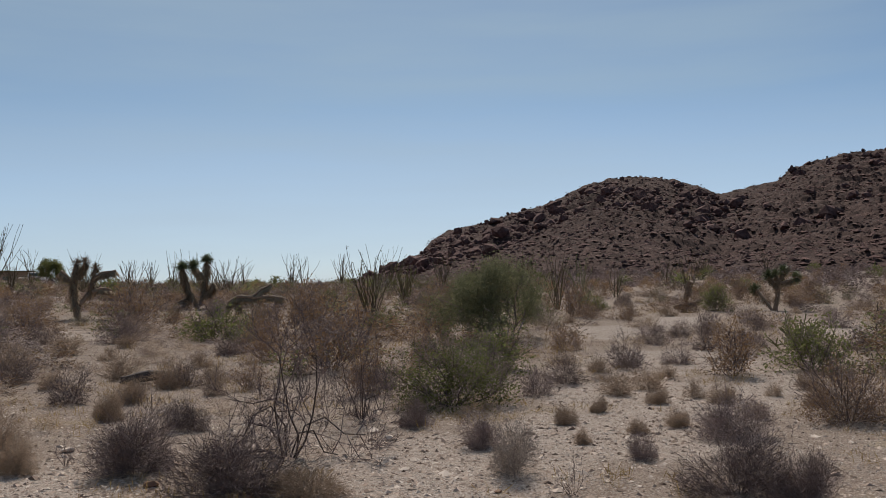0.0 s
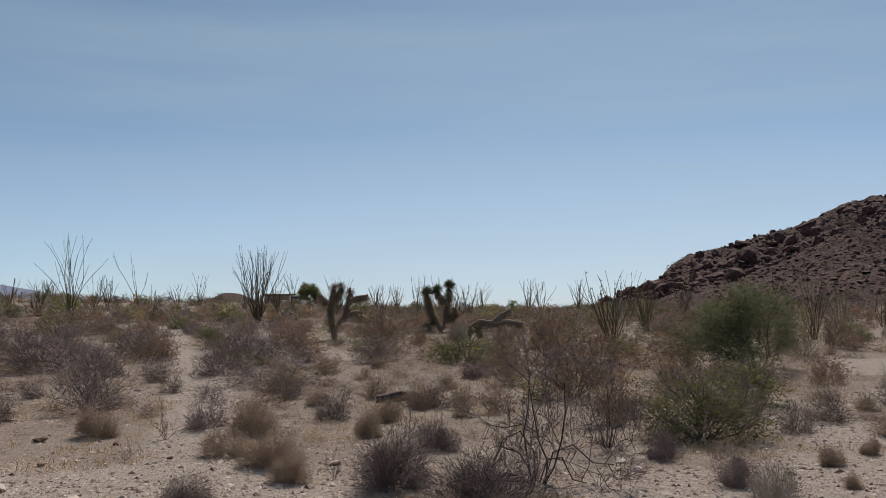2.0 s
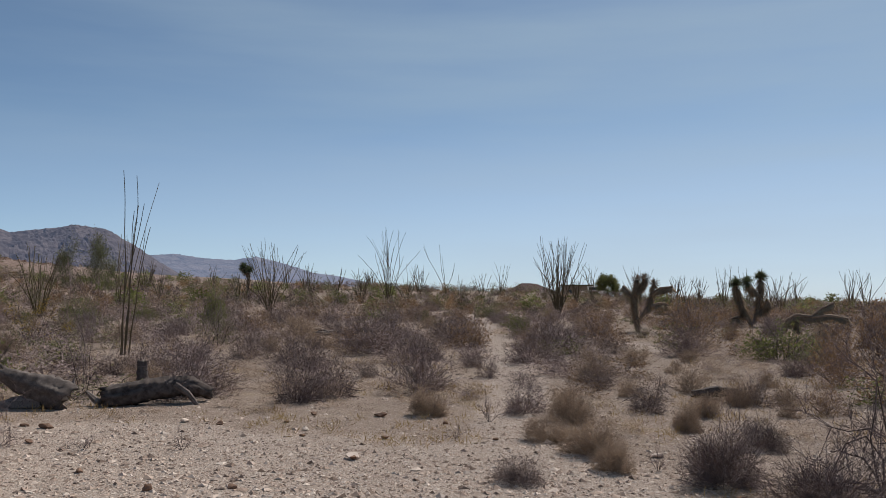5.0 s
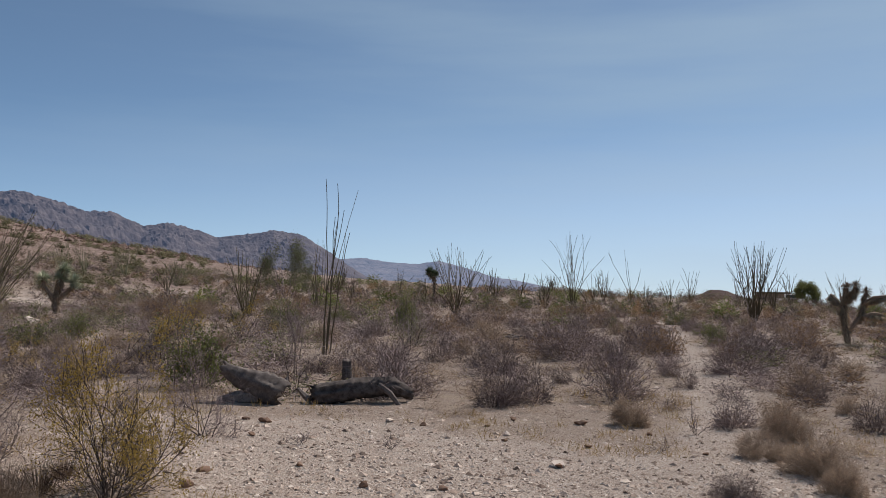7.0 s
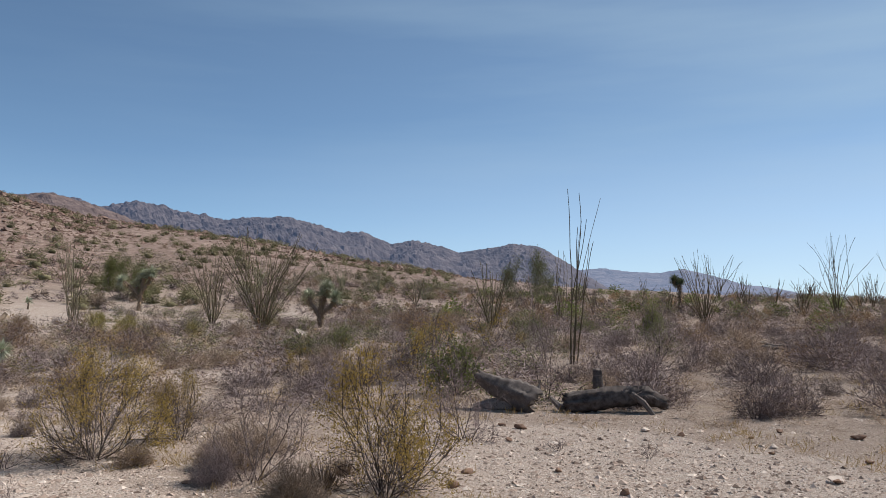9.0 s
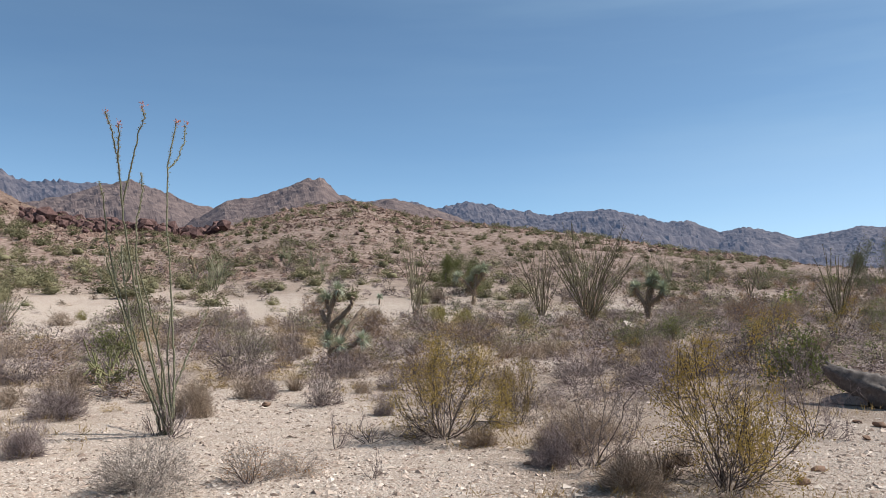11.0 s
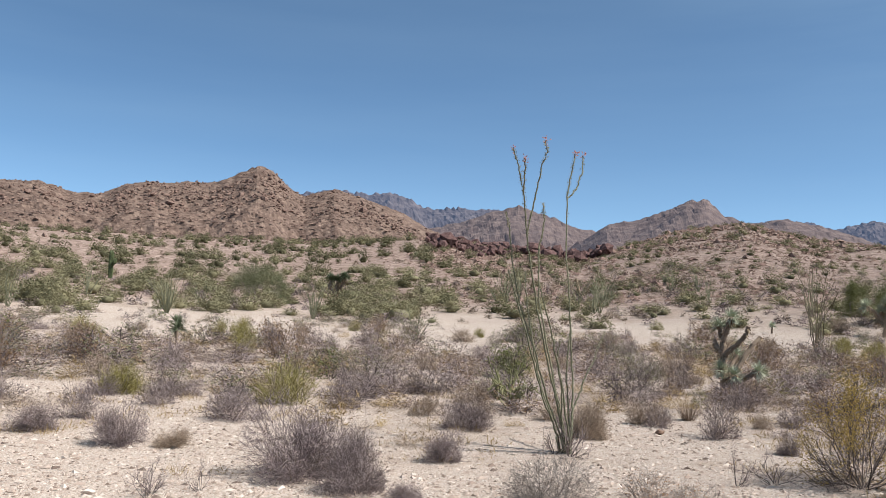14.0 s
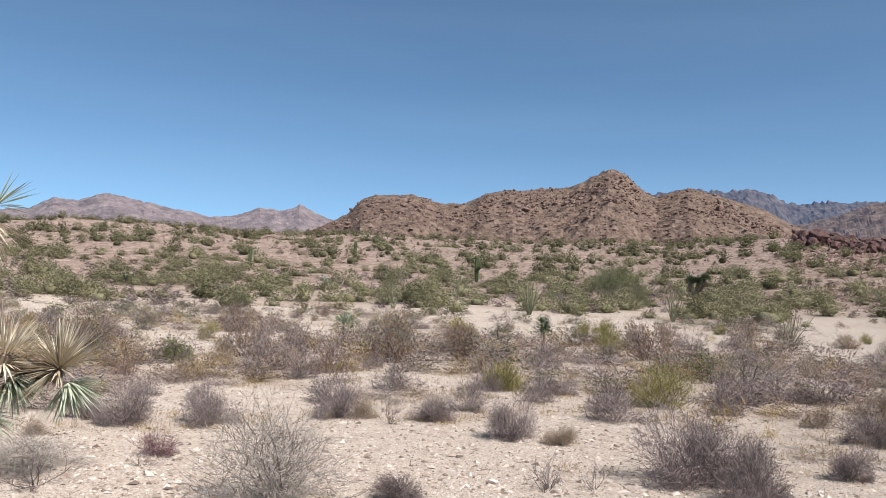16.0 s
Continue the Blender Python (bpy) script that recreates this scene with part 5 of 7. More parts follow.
plant("orange_bush", -7.25, 0.22, 0.55, 0.32)
plant("creosote_bush", -8.73, 2.13, 1.34, 1.0)
plant("creosote_bush", -9.29, 3.11, 0.74, 0.71)
plant("creosote_bush", -15.82, 10.84, 1.32, 1.08)
plant("creosote_bush", -14.12, 6.72, 0.90, 0.60)
plant("dead_shrub", -7.19, 3.04, 0.93, 0.78)
grass_tuft(-8.35, 2.39, 0.38, 0.23, 128)
grass_tuft(-6.64, 3.13, 0.68, 0.34, 129)
grass_tuft(-7.01, 3.76, 0.44, 0.25, 130)
grass_tuft(-12.74, 0.96, 0.39, 0.31, 131)
plant("dry_shrub", -7.22, 2.71, 0.48, 0.36)
plant("dry_shrub", -11.25, 1.19, 0.66, 0.59)
plant("dry_shrub", -11.91, 0.53, 0.43, 0.32)
plant("dry_shrub", -14.17, 1.86, 0.71, 0.54)
plant("dry_shrub", -27.82, 0.40, 1.02, 0.51)
plant("dry_shrub", -28.00, 9.21, 2.11, 0.81)
plant("dry_shrub", -13.57, 5.63, 1.04, 0.47)
plant("dry_shrub", -17.36, 1.21, 0.86, 0.65)
plant("dry_shrub", -10.35, 1.83, 0.33, 0.26)
plant("dry_shrub", -13.94, 7.41, 0.91, 0.60)
plant("dry_shrub", -53.71, 22.50, 2.67, 1.53)
plant("dry_shrub", -12.99, 7.85, 0.57, 0.38)
plant("dry_shrub", -11.88, 8.83, 0.55, 0.36)
plant("dry_shrub", -17.03, 3.07, 0.77, 0.55)
plant("dry_shrub", -18.60, -0.31, 0.89, 0.56)
plant("straw_shrub", -10.69, -0.36, 0.53, 0.45)
plant("straw_shrub", -19.25, 5.99, 0.52, 0.33)
plant("straw_shrub", -16.25, 5.80, 0.67, 0.33)
plant("straw_shrub", -16.57, 5.33, 0.56, 0.34)
plant("straw_shrub", -12.24, 1.84, 0.31, 0.23)
plant("straw_shrub", -15.99, 8.26, 1.04, 0.46)
plant("straw_shrub", -12.48, 6.82, 0.54, 0.36)
plant("straw_shrub", -54.52, 12.98, 1.83, 1.10)
plant("olive_bush", -16.64, 0.49, 0.96, 0.66)
plant("olive_bush", -19.32, 8.63, 1.23, 0.62)
plant("olive_bush", -18.33, 9.19, 1.19, 0.59)
plant("russet_bush", -13.44, 2.87, 0.70, 0.52)
plant("russet_bush", -19.55, 5.33, 1.18, 0.78)
plant("russet_bush", -28.64, 16.31, 1.70, 0.85)
plant("dry_shrub", -7.52, -2.77, 1.03, 0.76)
plant("dry_shrub", -7.15, -2.12, 0.63, 0.49)
plant("dry_shrub", -8.29, -4.96, 0.67, 0.52)
plant("dry_shrub", -11.13, -6.13, 0.60, 0.39)
plant("dry_shrub", -10.43, -4.73, 0.84, 0.43)
plant("dry_shrub", -8.68, -1.68, 0.50, 0.46)
plant("dry_shrub", -10.96, -1.86, 0.85, 0.44)
plant("twig_tuft", -6.52, -3.56, 0.35, 0.23)
plant("twig_tuft", -6.74, -3.27, 0.22, 0.22)
plant("dry_shrub", -6.91, -1.64, 0.40, 0.22)
plant("dry_shrub", -14.18, -3.66, 1.12, 0.58)
plant("dry_shrub", -14.43, -3.05, 1.04, 0.57)
plant("dry_shrub", -13.45, -3.82, 0.62, 0.45)
plant("dry_shrub", -11.36, -0.55, 0.51, 0.44)
plant("dry_shrub", -12.04, -3.81, 0.64, 0.48)
plant("dry_shrub", -11.63, -7.34, 0.64, 0.48)
plant("dry_shrub", -16.99, -10.12, 0.70, 0.47)
plant("dry_shrub", -12.26, -6.26, 0.50, 0.33)
plant("dry_shrub", -14.16, -1.97, 0.65, 0.46)
plant("dry_shrub", -32.52, -3.77, 1.29, 0.64)
plant("bleached_shrub", -7.09, -0.55, 0.85, 0.42)
plant("yellow_bush", -12.19, -4.73, 1.02, 0.61)
plant("yellow_bush", -28.24, -13.64, 0.77, 0.62)
plant("yellow_bush", -21.27, -9.53, 0.72, 0.58)
plant("yellow_bush", -12.40, -7.53, 0.68, 0.42)
plant("green_bush", -17.99, -2.11, 1.41, 0.73)
plant("green_bush", -32.82, -3.37, 1.94, 0.86)
plant("olive_bush", -16.68, -4.78, 1.66, 0.61)
plant("olive_bush", -19.06, 0.51, 1.10, 0.61)
plant("olive_bush", -14.36, -1.63, 0.84, 0.56)
plant("straw_shrub", -8.43, -4.42, 0.45, 0.23)
plant("straw_shrub", -14.51, -3.36, 0.57, 0.33)
plant("straw_shrub", -11.85, -1.79, 0.46, 0.31)
plant("straw_shrub", -17.27, -2.88, 0.57, 0.40)
plant("straw_shrub", -11.85, -2.56, 0.54, 0.31)
plant("straw_shrub", -12.18, 0.25, 0.39, 0.31)
plant("straw_shrub", -12.22, 0.48, 0.47, 0.35)
plant("straw_shrub", -10.92, -0.35, 0.49, 0.42)
plant("straw_shrub", -13.46, -5.48, 0.54, 0.36)
plant("straw_shrub", -19.66, -5.13, 0.78, 0.39)
plant("straw_shrub", -31.55, -5.54, 1.05, 0.52)
plant("russet_bush", -33.90, -9.41, 1.37, 0.91)
plant("russet_bush", -16.53, -6.32, 0.78, 0.56)
plant("russet_bush", -15.98, 0.93, 0.61, 0.46)
plant("bleached_shrub", -4.54, -4.64, 1.30, 0.71)
plant("dry_shrub", -5.39, -4.23, 0.53, 0.26)
plant("twig_tuft", -6.38, -3.52, 0.27, 0.23)
plant("dry_shrub", -5.91, -8.21, 0.78, 0.51)
plant("dry_shrub", -6.57, -7.70, 0.71, 0.53)
plant("dry_shrub", -10.55, -11.36, 0.78, 0.31)
plant("dry_shrub", -8.95, -8.05, 0.91, 0.46)
plant("dry_shrub", -8.63, -6.17, 0.64, 0.42)
plant("dry_shrub", -10.67, -8.34, 0.78, 0.52)
plant("dry_shrub", -10.70, -10.38, 0.85, 0.47)
plant("dry_shrub", -9.66, -6.36, 0.59, 0.44)
plant("dry_shrub", -5.84, -8.87, 0.50, 0.37)
plant("dry_shrub", -11.91, -6.49, 0.69, 0.43)
plant("dry_shrub", -11.10, -5.04, 0.69, 0.46)
plant("dry_shrub", -7.47, -10.01, 0.53, 0.30)
plant("dry_shrub", -12.89, -21.45, 1.19, 0.59)
plant("dry_shrub", -17.88, -17.38, 0.80, 0.48)
plant("straw_shrub", -12.81, -12.74, 0.69, 0.34)
plant("straw_shrub", -11.67, -13.46, 0.56, 0.33)
plant("straw_shrub", -14.12, -9.00, 0.65, 0.43)
plant("straw_shrub", -8.23, -6.95, 0.41, 0.27)
plant("straw_shrub", -4.89, -8.21, 0.33, 0.16)
plant("red_shrub", -5.11, -6.66, 0.43, 0.26)
plant("green_bush", -10.61, -13.55, 1.01, 0.55)
plant("green_bush", -34.99, -38.87, 1.67, 1.00)
plant("russet_bush", -8.67, -12.37, 0.86, 0.47)
plant("russet_bush", -10.63, -16.19, 1.16, 1.04)
plant("russet_bush", -14.32, -11.33, 1.24, 1.12)
plant("russet_bush", -15.88, -10.54, 1.11, 0.86)
plant("russet_bush", -20.01, -8.07, 1.50, 1.09)
plant("creosote_bush", -10.60, -9.30, 0.63, 0.45)
plant("yellow_bush", -11.88, -7.17, 0.75, 0.49)
plant("yellow_bush", -16.82, -19.94, 0.66, 0.41)
plant("twig_tuft", -3.81, -6.30, 0.58, 0.21)
plant("twig_tuft", -4.75, -6.36, 0.28, 0.09)
plant("twig_tuft", -8.12, -6.44, 0.33, 0.26)
plant("straw_shrub", -8.38, 3.47, 0.86, 0.34)
plant("dry_shrub", -11.33, 5.82, 0.97, 0.49)
plant("straw_shrub", -16.66, 6.37, 0.80, 0.46)
plant("straw_shrub", -10.38, 10.33, 0.66, 0.38)
plant("russet_bush", -24.83, 16.41, 2.13, 0.97)
plant("straw_shrub", -17.03, 15.98, 1.21, 0.61)
plant("russet_bush", -17.15, 21.17, 1.59, 0.71)
plant("dry_shrub", -1.20, 9.48, 0.54, 0.36)
plant("straw_shrub", -2.27, 7.75, 0.41, 0.46)
plant("straw_shrub", -0.00, 6.70, 0.62, 0.25)
plant("dead_shrub", 2.41, 11.15, 0.72, 0.43)
plant("dry_shrub", -7.05, 9.65, 0.77, 0.77)
plant("straw_shrub", -3.74, 10.85, 0.66, 0.37)
plant("dry_shrub", -6.87, 19.47, 1.87, 0.80)
plant("dry_shrub", -1.46, 17.19, 0.89, 0.56)
plant("straw_shrub", -14.89, 20.30, 1.80, 0.66)
plant("dry_shrub", -12.58, 21.57, 1.46, 0.81)
plant("straw_shrub", -6.74, 35.73, 1.42, 0.71)
plant("straw_shrub", -8.21, 2.35, 0.38, 0.22)
plant("straw_shrub", -7.77, 3.02, 0.69, 0.32)
plant("straw_shrub", -6.28, 2.95, 0.66, 0.35)
plant("dry_shrub", -12.79, 6.47, 0.83, 0.46)
plant("green_bush", -19.94, 10.79, 1.03, 0.74)
plant("olive_bush", -24.29, -2.53, 2.07, 0.95)
plant("dry_shrub", -20.54, -3.05, 1.08, 0.54)
plant("straw_shrub", -13.66, -2.19, 0.71, 0.36)
plant("dry_shrub", -12.53, 2.27, 0.57, 0.41)
plant("straw_shrub", -16.84, 2.50, 0.66, 0.33)
plant("dry_shrub", -12.52, 5.03, 0.78, 0.35)
plant("straw_shrub", -12.16, 3.84, 0.74, 0.33)
plant("dry_shrub", -13.30, -4.14, 0.90, 0.54)
plant("orange_bush", -7.50, 0.61, 0.53, 0.24)
plant("straw_shrub", -31.97, 5.17, 0.85, 0.64)
plant("dry_shrub", -25.37, -8.75, 1.05, 0.70)
plant("yellow_bush", -24.65, -11.09, 1.06, 0.62)
plant("dry_shrub", -18.37, -8.33, 1.18, 0.53)
plant("dry_shrub", -16.44, -8.84, 0.97, 0.61)
plant("straw_shrub", -12.12, -0.90, 0.47, 0.31)
plant("dry_shrub", -7.76, -2.41, 0.73, 0.52)
plant("dry_shrub", -8.01, -7.12, 0.68, 0.48)
plant("russet_bush", -19.94, -13.21, 0.93, 0.78)
plant("dry_shrub", -13.56, -12.21, 0.59, 0.47)
plant("straw_shrub", -9.76, -12.08, 0.70, 0.30)


# ---- ocotillos ----
ocotillo(-16.0, 46.3, 4.5, 1.3, 34, 100, 0.1, True)
ocotillo(-29.8, 51.0, 5.56, 1.39, 12, 101, 0.1, True)
ocotillo(-27.6, 35.3, 3.79, 1.53, 18, 102, 0.3, True)
ocotillo(1.8, 26.2, 2.43, 0.61, 16, 103, 0.3, True)
ocotillo(4.1, 37.7, 1.86, 0.52, 12, 104, 0.8, True)
ocotillo(-32.1, 64.3, 4.60, 0.69, 3, 105, 0.1, True)
ocotillo(-30.0, 71.5, 3.02, 1.01, 5, 106, 0.2, True)
ocotillo(-3.2, 131.2, 2.37, 0.85, 6, 107, 0.1, True)
ocotillo(-14.2, 13.4, 4.1, 0.45, 4, 108, 0.05, True, False, (0.045, 0.045))
ocotillo(-28.6, 22.6, 3.13, 0.93, 16, 109, 0.5, True)
ocotillo(-36.0, 33.4, 4.29, 1.11, 6, 110, 0.1, True)
ocotillo(-29.9, 12.9, 3.9, 2.1, 34, 111, 0.6, True)
ocotillo(-35.5, 13.1, 3.3, 1.25, 18, 112, 0.3, True)
ocotillo(-32.2, 6.9, 3.19, 0.64, 8, 113, 0.2, True)
ocotillo(-72.4, -0.7, 2.22, 1.22, 12, 114, 0.1, False)
ocotillo(-56.4, 37.2, 2.60, 1.08, 10, 115, 0.3, True)
ocotillo(-52.0, -18.8, 2.76, 0.88, 12, 116, 0.3, False)
ocotillo(-31.9, -7.4, 1.45, 0.75, 7, 117, 0.2, False)
ocotillo(-49.3, -27.4, 2.81, 1.54, 22, 118, 0.1, False)
ocotillo(-55.6, -28.3, 2.00, 0.77, 8, 119, 0.1, False)
ocotillo(-72.9, -9.8, 2.18, 1.21, 10, 120, 0.3, False)
ocotillo(-75.6, -1.2, 2.97, 1.73, 16, 121, 0.1, False)
ocotillo(-72.8, 7.5, 2.35, 0.94, 8, 122, 0.3, False)
ocotillo(-39.7, 8.4, 4.16, 0.50, 5, 123, 0.1, True)
ocotillo(-45.5, -35.7, 2.73, 0.95, 7, 124, 0.0, False)
ocotillo(-56.7, -38.0, 2.69, 0.90, 8, 125, 0.1, False)
ocotillo(12.1, 38.0, 2.3, 0.7, 10, 126, 0.8, False)
ocotillo(9.1, 31.6, 2.2, 0.5, 12, 127, 0.2, True)
ocotillo(15.7, 43.3, 1.62, 0.59, 6, 128, 0.2, True)
ocotillo(4.3, 40.3, 1.85, 0.53, 8, 129, 0.7, True)

# ---- small trees, yuccas and cacti ----
palo_verde(4.25, 19.0, 3.1, 1.7, 200, M_PALO, 1.6)
palo_verde(-42.9, 37.4, 4.4, 3.9, 201, M_PALO)
palo_verde(-62.4, -27.3, 5.4, 3.17, 202, M_PALO)
palo_verde(-60.5, 15.8, 3.68, 3.07, 203, M_GREEN)
yucca(-22.9, -12.3, 0.76, 220, False)
yucca(-18.2, -16.0, 0.88, 221, True)
yucca(-26.5, -14.3, 0.82, 222, False)
yucca(-52.4, -48.2, 1.39, 223, True)
yucca(-35.3, -50.5, 1.60, 224, False)
yucca(-54.7, 9.2, 0.79, 225, True)
cholla(8.64, 14.76, 0.85, 0.52, 240)
cholla(-13.3, -1.6, 0.65, 0.45, 241)
cholla(-28.8, 14.2, 0.83, 0.42, 242)
columnar_cactus(-78.4, -50.1, 2.9, 0.20, 250, 1)
columnar_cactus(-68.1, -74.4, 2.6, 0.18, 251)
columnar_cactus(-89.0, -76.6, 2.6, 0.19, 252)


def facing(x, y):
    """Unit ways across (to the right) and away, seen from the origin."""
    d = math.hypot(x, y)
    away = np.array([x / d, y / d, 0])
    return np.array([away[1], -away[0], 0]), away


def spread_out(x, y, lines, scale, foot):
    """Drawn lines of (across, up) with a depth each, as places round the foot of the plant at x, y."""
    rt, aw = facing(x, y)
    out = []
    for depth, line in lines:
        n = len(line)
        out.append([tuple(rt * (a - foot[0]) * scale + aw * depth * (i / max(n - 1, 1)) + np.array([0, 0, (foot[1] - b) * scale])) for i, (a, b) in enumerate(line)])
    return out


def flowering_ocotillo(x, y):
    """The near ocotillo: ten canes ringed with pale spines and small leaves, some tipped with red flowers."""
    rng = np.random.default_rng(300)
    base = new("ocotillo")
    tagged(base, "tall green ocotillo with red flower tips on sand", "ocotillo", "ocotillos on the plain")
    canes = [(0.3, [(385, 1330), (388, 1250), (397, 1150), (391, 950), (377, 700), (363, 500), (362, 270), (380, 160), (395, 75)]),
             (-0.5, [(378, 1330), (365, 1250), (320, 1060), (262, 800), (217, 550), (196, 350), (188, 265), (163, 160), (150, 118)]),
             (0.5, [(365, 1330), (350, 1250), (300, 1130), (232, 900), (170, 720), (137, 560), (116, 380), (95, 318)]),
             (-0.2, [(355, 1330), (340, 1250), (285, 1120), (213, 860), (152, 660), (133, 590)]),
             (0.1, [(380, 1330), (370, 1250), (312, 1000), (252, 700), (250, 500), (271, 370), (262, 298)]),
             (-0.4, [(388, 1330), (383, 1250), (355, 1060), (312, 850), (264, 670)]),
             (0.6, [(392, 1330), (396, 1160), (440, 1040), (490, 930), (532, 826)]),
             (0.2, [(390, 1330), (386, 1240), (369, 1000), (386, 800)]),
             (0.35, [(350, 1330), (330, 1240), (250, 1000), (202, 730), (189, 580)]),
             (-0.3, [(370, 1330), (352, 1210), (352, 1040), (330, 940), (345, 860)])]
    forks = [(0.3, [(362, 275), (400, 228), (424, 150), (431, 64)]), (-0.3, [(205, 440), (238, 285), (264, 172), (284, 128), (275, 88)]), (-0.45, [(190, 290), (197, 230), (203, 182)])]
    k = 0.00262
    tips_ = []
    def dress(p, r0, parent, name):
        n = 8 * (len(p) - 1) + 1
        t = np.linspace(0, len(p) - 1, n)
        q = np.stack([np.interp(t, np.arange(len(p)), np.array(p)[:, a]) for a in range(3)], 1) + rng.normal(size=(n, 3)) * 0.004
        b = Buf()
        b.tube(q, np.linspace(r0, 0.006, n), 6, True)
        cane = part(name, b, M_CANE, parent)
        ln = np.linalg.norm(q[-1] - q[0])
        m = int(ln * 95)
        s = np.linspace(0.05, 1, m) * (n - 1)
        i = np.minimum(s.astype(int), n - 2)
        at = q[i] + (q[i + 1] - q[i]) * (s - i)[:, None]
        a = np.arange(m) * 2.4
        out = np.stack([np.cos(a), np.sin(a), np.full(m, 0.35)], 1)
        sp = Buf()
        sp.spines(at + out * 0.008, out / np.linalg.norm(out, axis=1)[:, None], 0.024, 0.007)
        part("spine_cover", sp, M_SPINE, cane)
        lf = Buf()
        lf.leaves(at[::2] + out[::2] * 0.010, 0.024, rng, 0.5, 0.4)
        part("foliage", lf, M_GREEN_PALE, cane)
        return q[-1]
    for p in spread_out(x, y, canes, k, (375, 1330)):
        tips_.append(dress(p, 0.011, base, "cane"))
    for (dep, _), p in zip(forks, spread_out(x, y, forks, k, (375, 1330))):
        _, aw = facing(x, y)
        p = [tuple(np.array(c) + aw * dep * 0.8) for c in p]
        tips_.append(dress(p, 0.008, base, "cane_fork"))
    for i in (0, 1, 10, 11, 12):
        fl = Buf()
        fl.leaves(tips_[i] + rng.normal(size=(16, 3)) * (0.014, 0.014, 0.022), 0.032, rng, 0.4, 0.8)
        part("flower", fl, M_FLOWER, base, "small red flower cluster")
    return set_down(base, x, y)


flowering_ocotillo(-9.55, -0.54)
plant("twig_tuft", -9.42, -0.50, 0.6, 0.34)
plant("twig_tuft", -9.5, -0.66, 0.45, 0.3)


def drawn_joshua(x, y, lines, k, foot, seed, **more):
    return joshua_tree(x, y, spread_out(x, y, lines, k, foot), seed, **more)


drawn_joshua(-16.4, 1.87, [(0.0, [(145, 525), (143, 400), (138, 290)]), (0.1, [(138, 300), (140, 230), (120, 165)]), (-0.1, [(140, 230), (165, 150), (180, 118)]), (0.1, [(138, 300), (112, 270), (95, 228)]),
                           (-0.2, [(140, 310), (185, 270), (240, 215), (260, 158)]), (0.3, [(165, 460), (225, 340), (285, 250), (322, 212)]), (0.3, [(165, 440), (185, 350), (205, 305)]), (-0.2, [(165, 460), (240, 420), (305, 378)]), (-0.2, [(150, 440), (170, 420), (190, 405)]), (-0.1, [(140, 400), (132, 385), (125, 378)])],
             0.00353, (145, 525), 310, trunk=0.075, leaf=0.17, blades=90, pale=True, shaggy=0.15, bare=(0, 3, 4, 5), label="Joshua tree with dark forked trunk and broken limbs")
drawn_joshua(-4.58, 36.65, [(0, [(715, 372), (690, 310), (665, 250), (652, 195)]), (0.3, [(725, 360), (740, 290), (752, 220), (756, 165)]), (-0.3, [(748, 250), (720, 215), (700, 188)]), (0.2, [(680, 330), (640, 340), (615, 360)]), (-0.2, [(735, 330), (770, 290), (785, 262)])],
             0.00947, (715, 378), 311, trunk=0.10, leaf=0.30, blades=160, shaggy=1.6, bare=(3, 4), label="Joshua tree with round spiky crowns over shaggy brown trunks")
drawn_joshua(-2.9, 31.6, [(0, [(1080, 300), (1085, 240), (1130, 212), (1200, 218)]), (0.3, [(1190, 220), (1240, 180), (1290, 155)]), (-0.2, [(1195, 222), (1270, 212), (1345, 225)]), (0.1, [(1130, 215), (1128, 255), (1150, 300)]), (-0.2, [(1210, 225), (1240, 260), (1300, 290)])],
             0.00734, (1080, 305), 321, trunk=0.085, leaf=0.22, blades=60, shaggy=1.5, dead=True, bare=(0, 1, 2, 3, 4), label="collapsed dead Joshua tree with dark sprawling limbs")
drawn_joshua(-7.53, 30.06, [(0, [(230, 400), (222, 330), (215, 250), (225, 170)]), (0.3, [(238, 340), (275, 290), (290, 230), (300, 188)]), (-0.3, [(292, 235), (325, 212), (378, 205)]), (0.35, [(215, 260), (185, 215), (168, 200)]), (-0.2, [(222, 240), (245, 200), (258, 165)]),
                          (0.2, [(285, 290), (330, 275), (360, 282)])],
             0.00794, (230, 405), 312, trunk=0.10, leaf=0.2, blades=70, dead=True, bare=(2, 3, 5), shaggy=1.6, label="half-dead Joshua tree with drooping brown crowns")
drawn_joshua(15.7, 27.9, [(0, [(1050, 255), (1066, 180), (1076, 110), (1064, 72)]), (0.2, [(1040, 245), (990, 172), (966, 142)]), (-0.2, [(1076, 118), (1125, 102), (1150, 86)]), (0.2, [(1076, 112), (1092, 70), (1098, 52)]), (0.1, [(1070, 150), (1045, 100), (1030, 80)])],
             0.0069, (1050, 255), 313, trunk=0.085, leaf=0.26, blades=90, shaggy=0.5, label="dark-trunked Joshua tree with a hazy grey-green head")
drawn_joshua(13.3, 30.1, [(0, [(1195, 545), (1212, 538), (1222, 498)]), (0.2, [(1212, 540), (1230, 535), (1240, 530)])], 0.0206, (1205, 547), 314, trunk=0.15, leaf=0.2, dead=True, bare=(0, 1), label="broken dead Joshua tree stump")
drawn_joshua(-31.3, 16.0, [(0, [(968, 594), (968, 565), (972, 535)]), (0.2, [(968, 575), (952, 550), (948, 538)]), (-0.2, [(970, 570), (988, 552), (992, 540)]), (0.1, [(970, 560), (975, 530), (980, 522)])], 0.0228, (968, 594), 315, trunk=0.13, leaf=0.36, pale=True, label="small Joshua tree with pale green crowns")
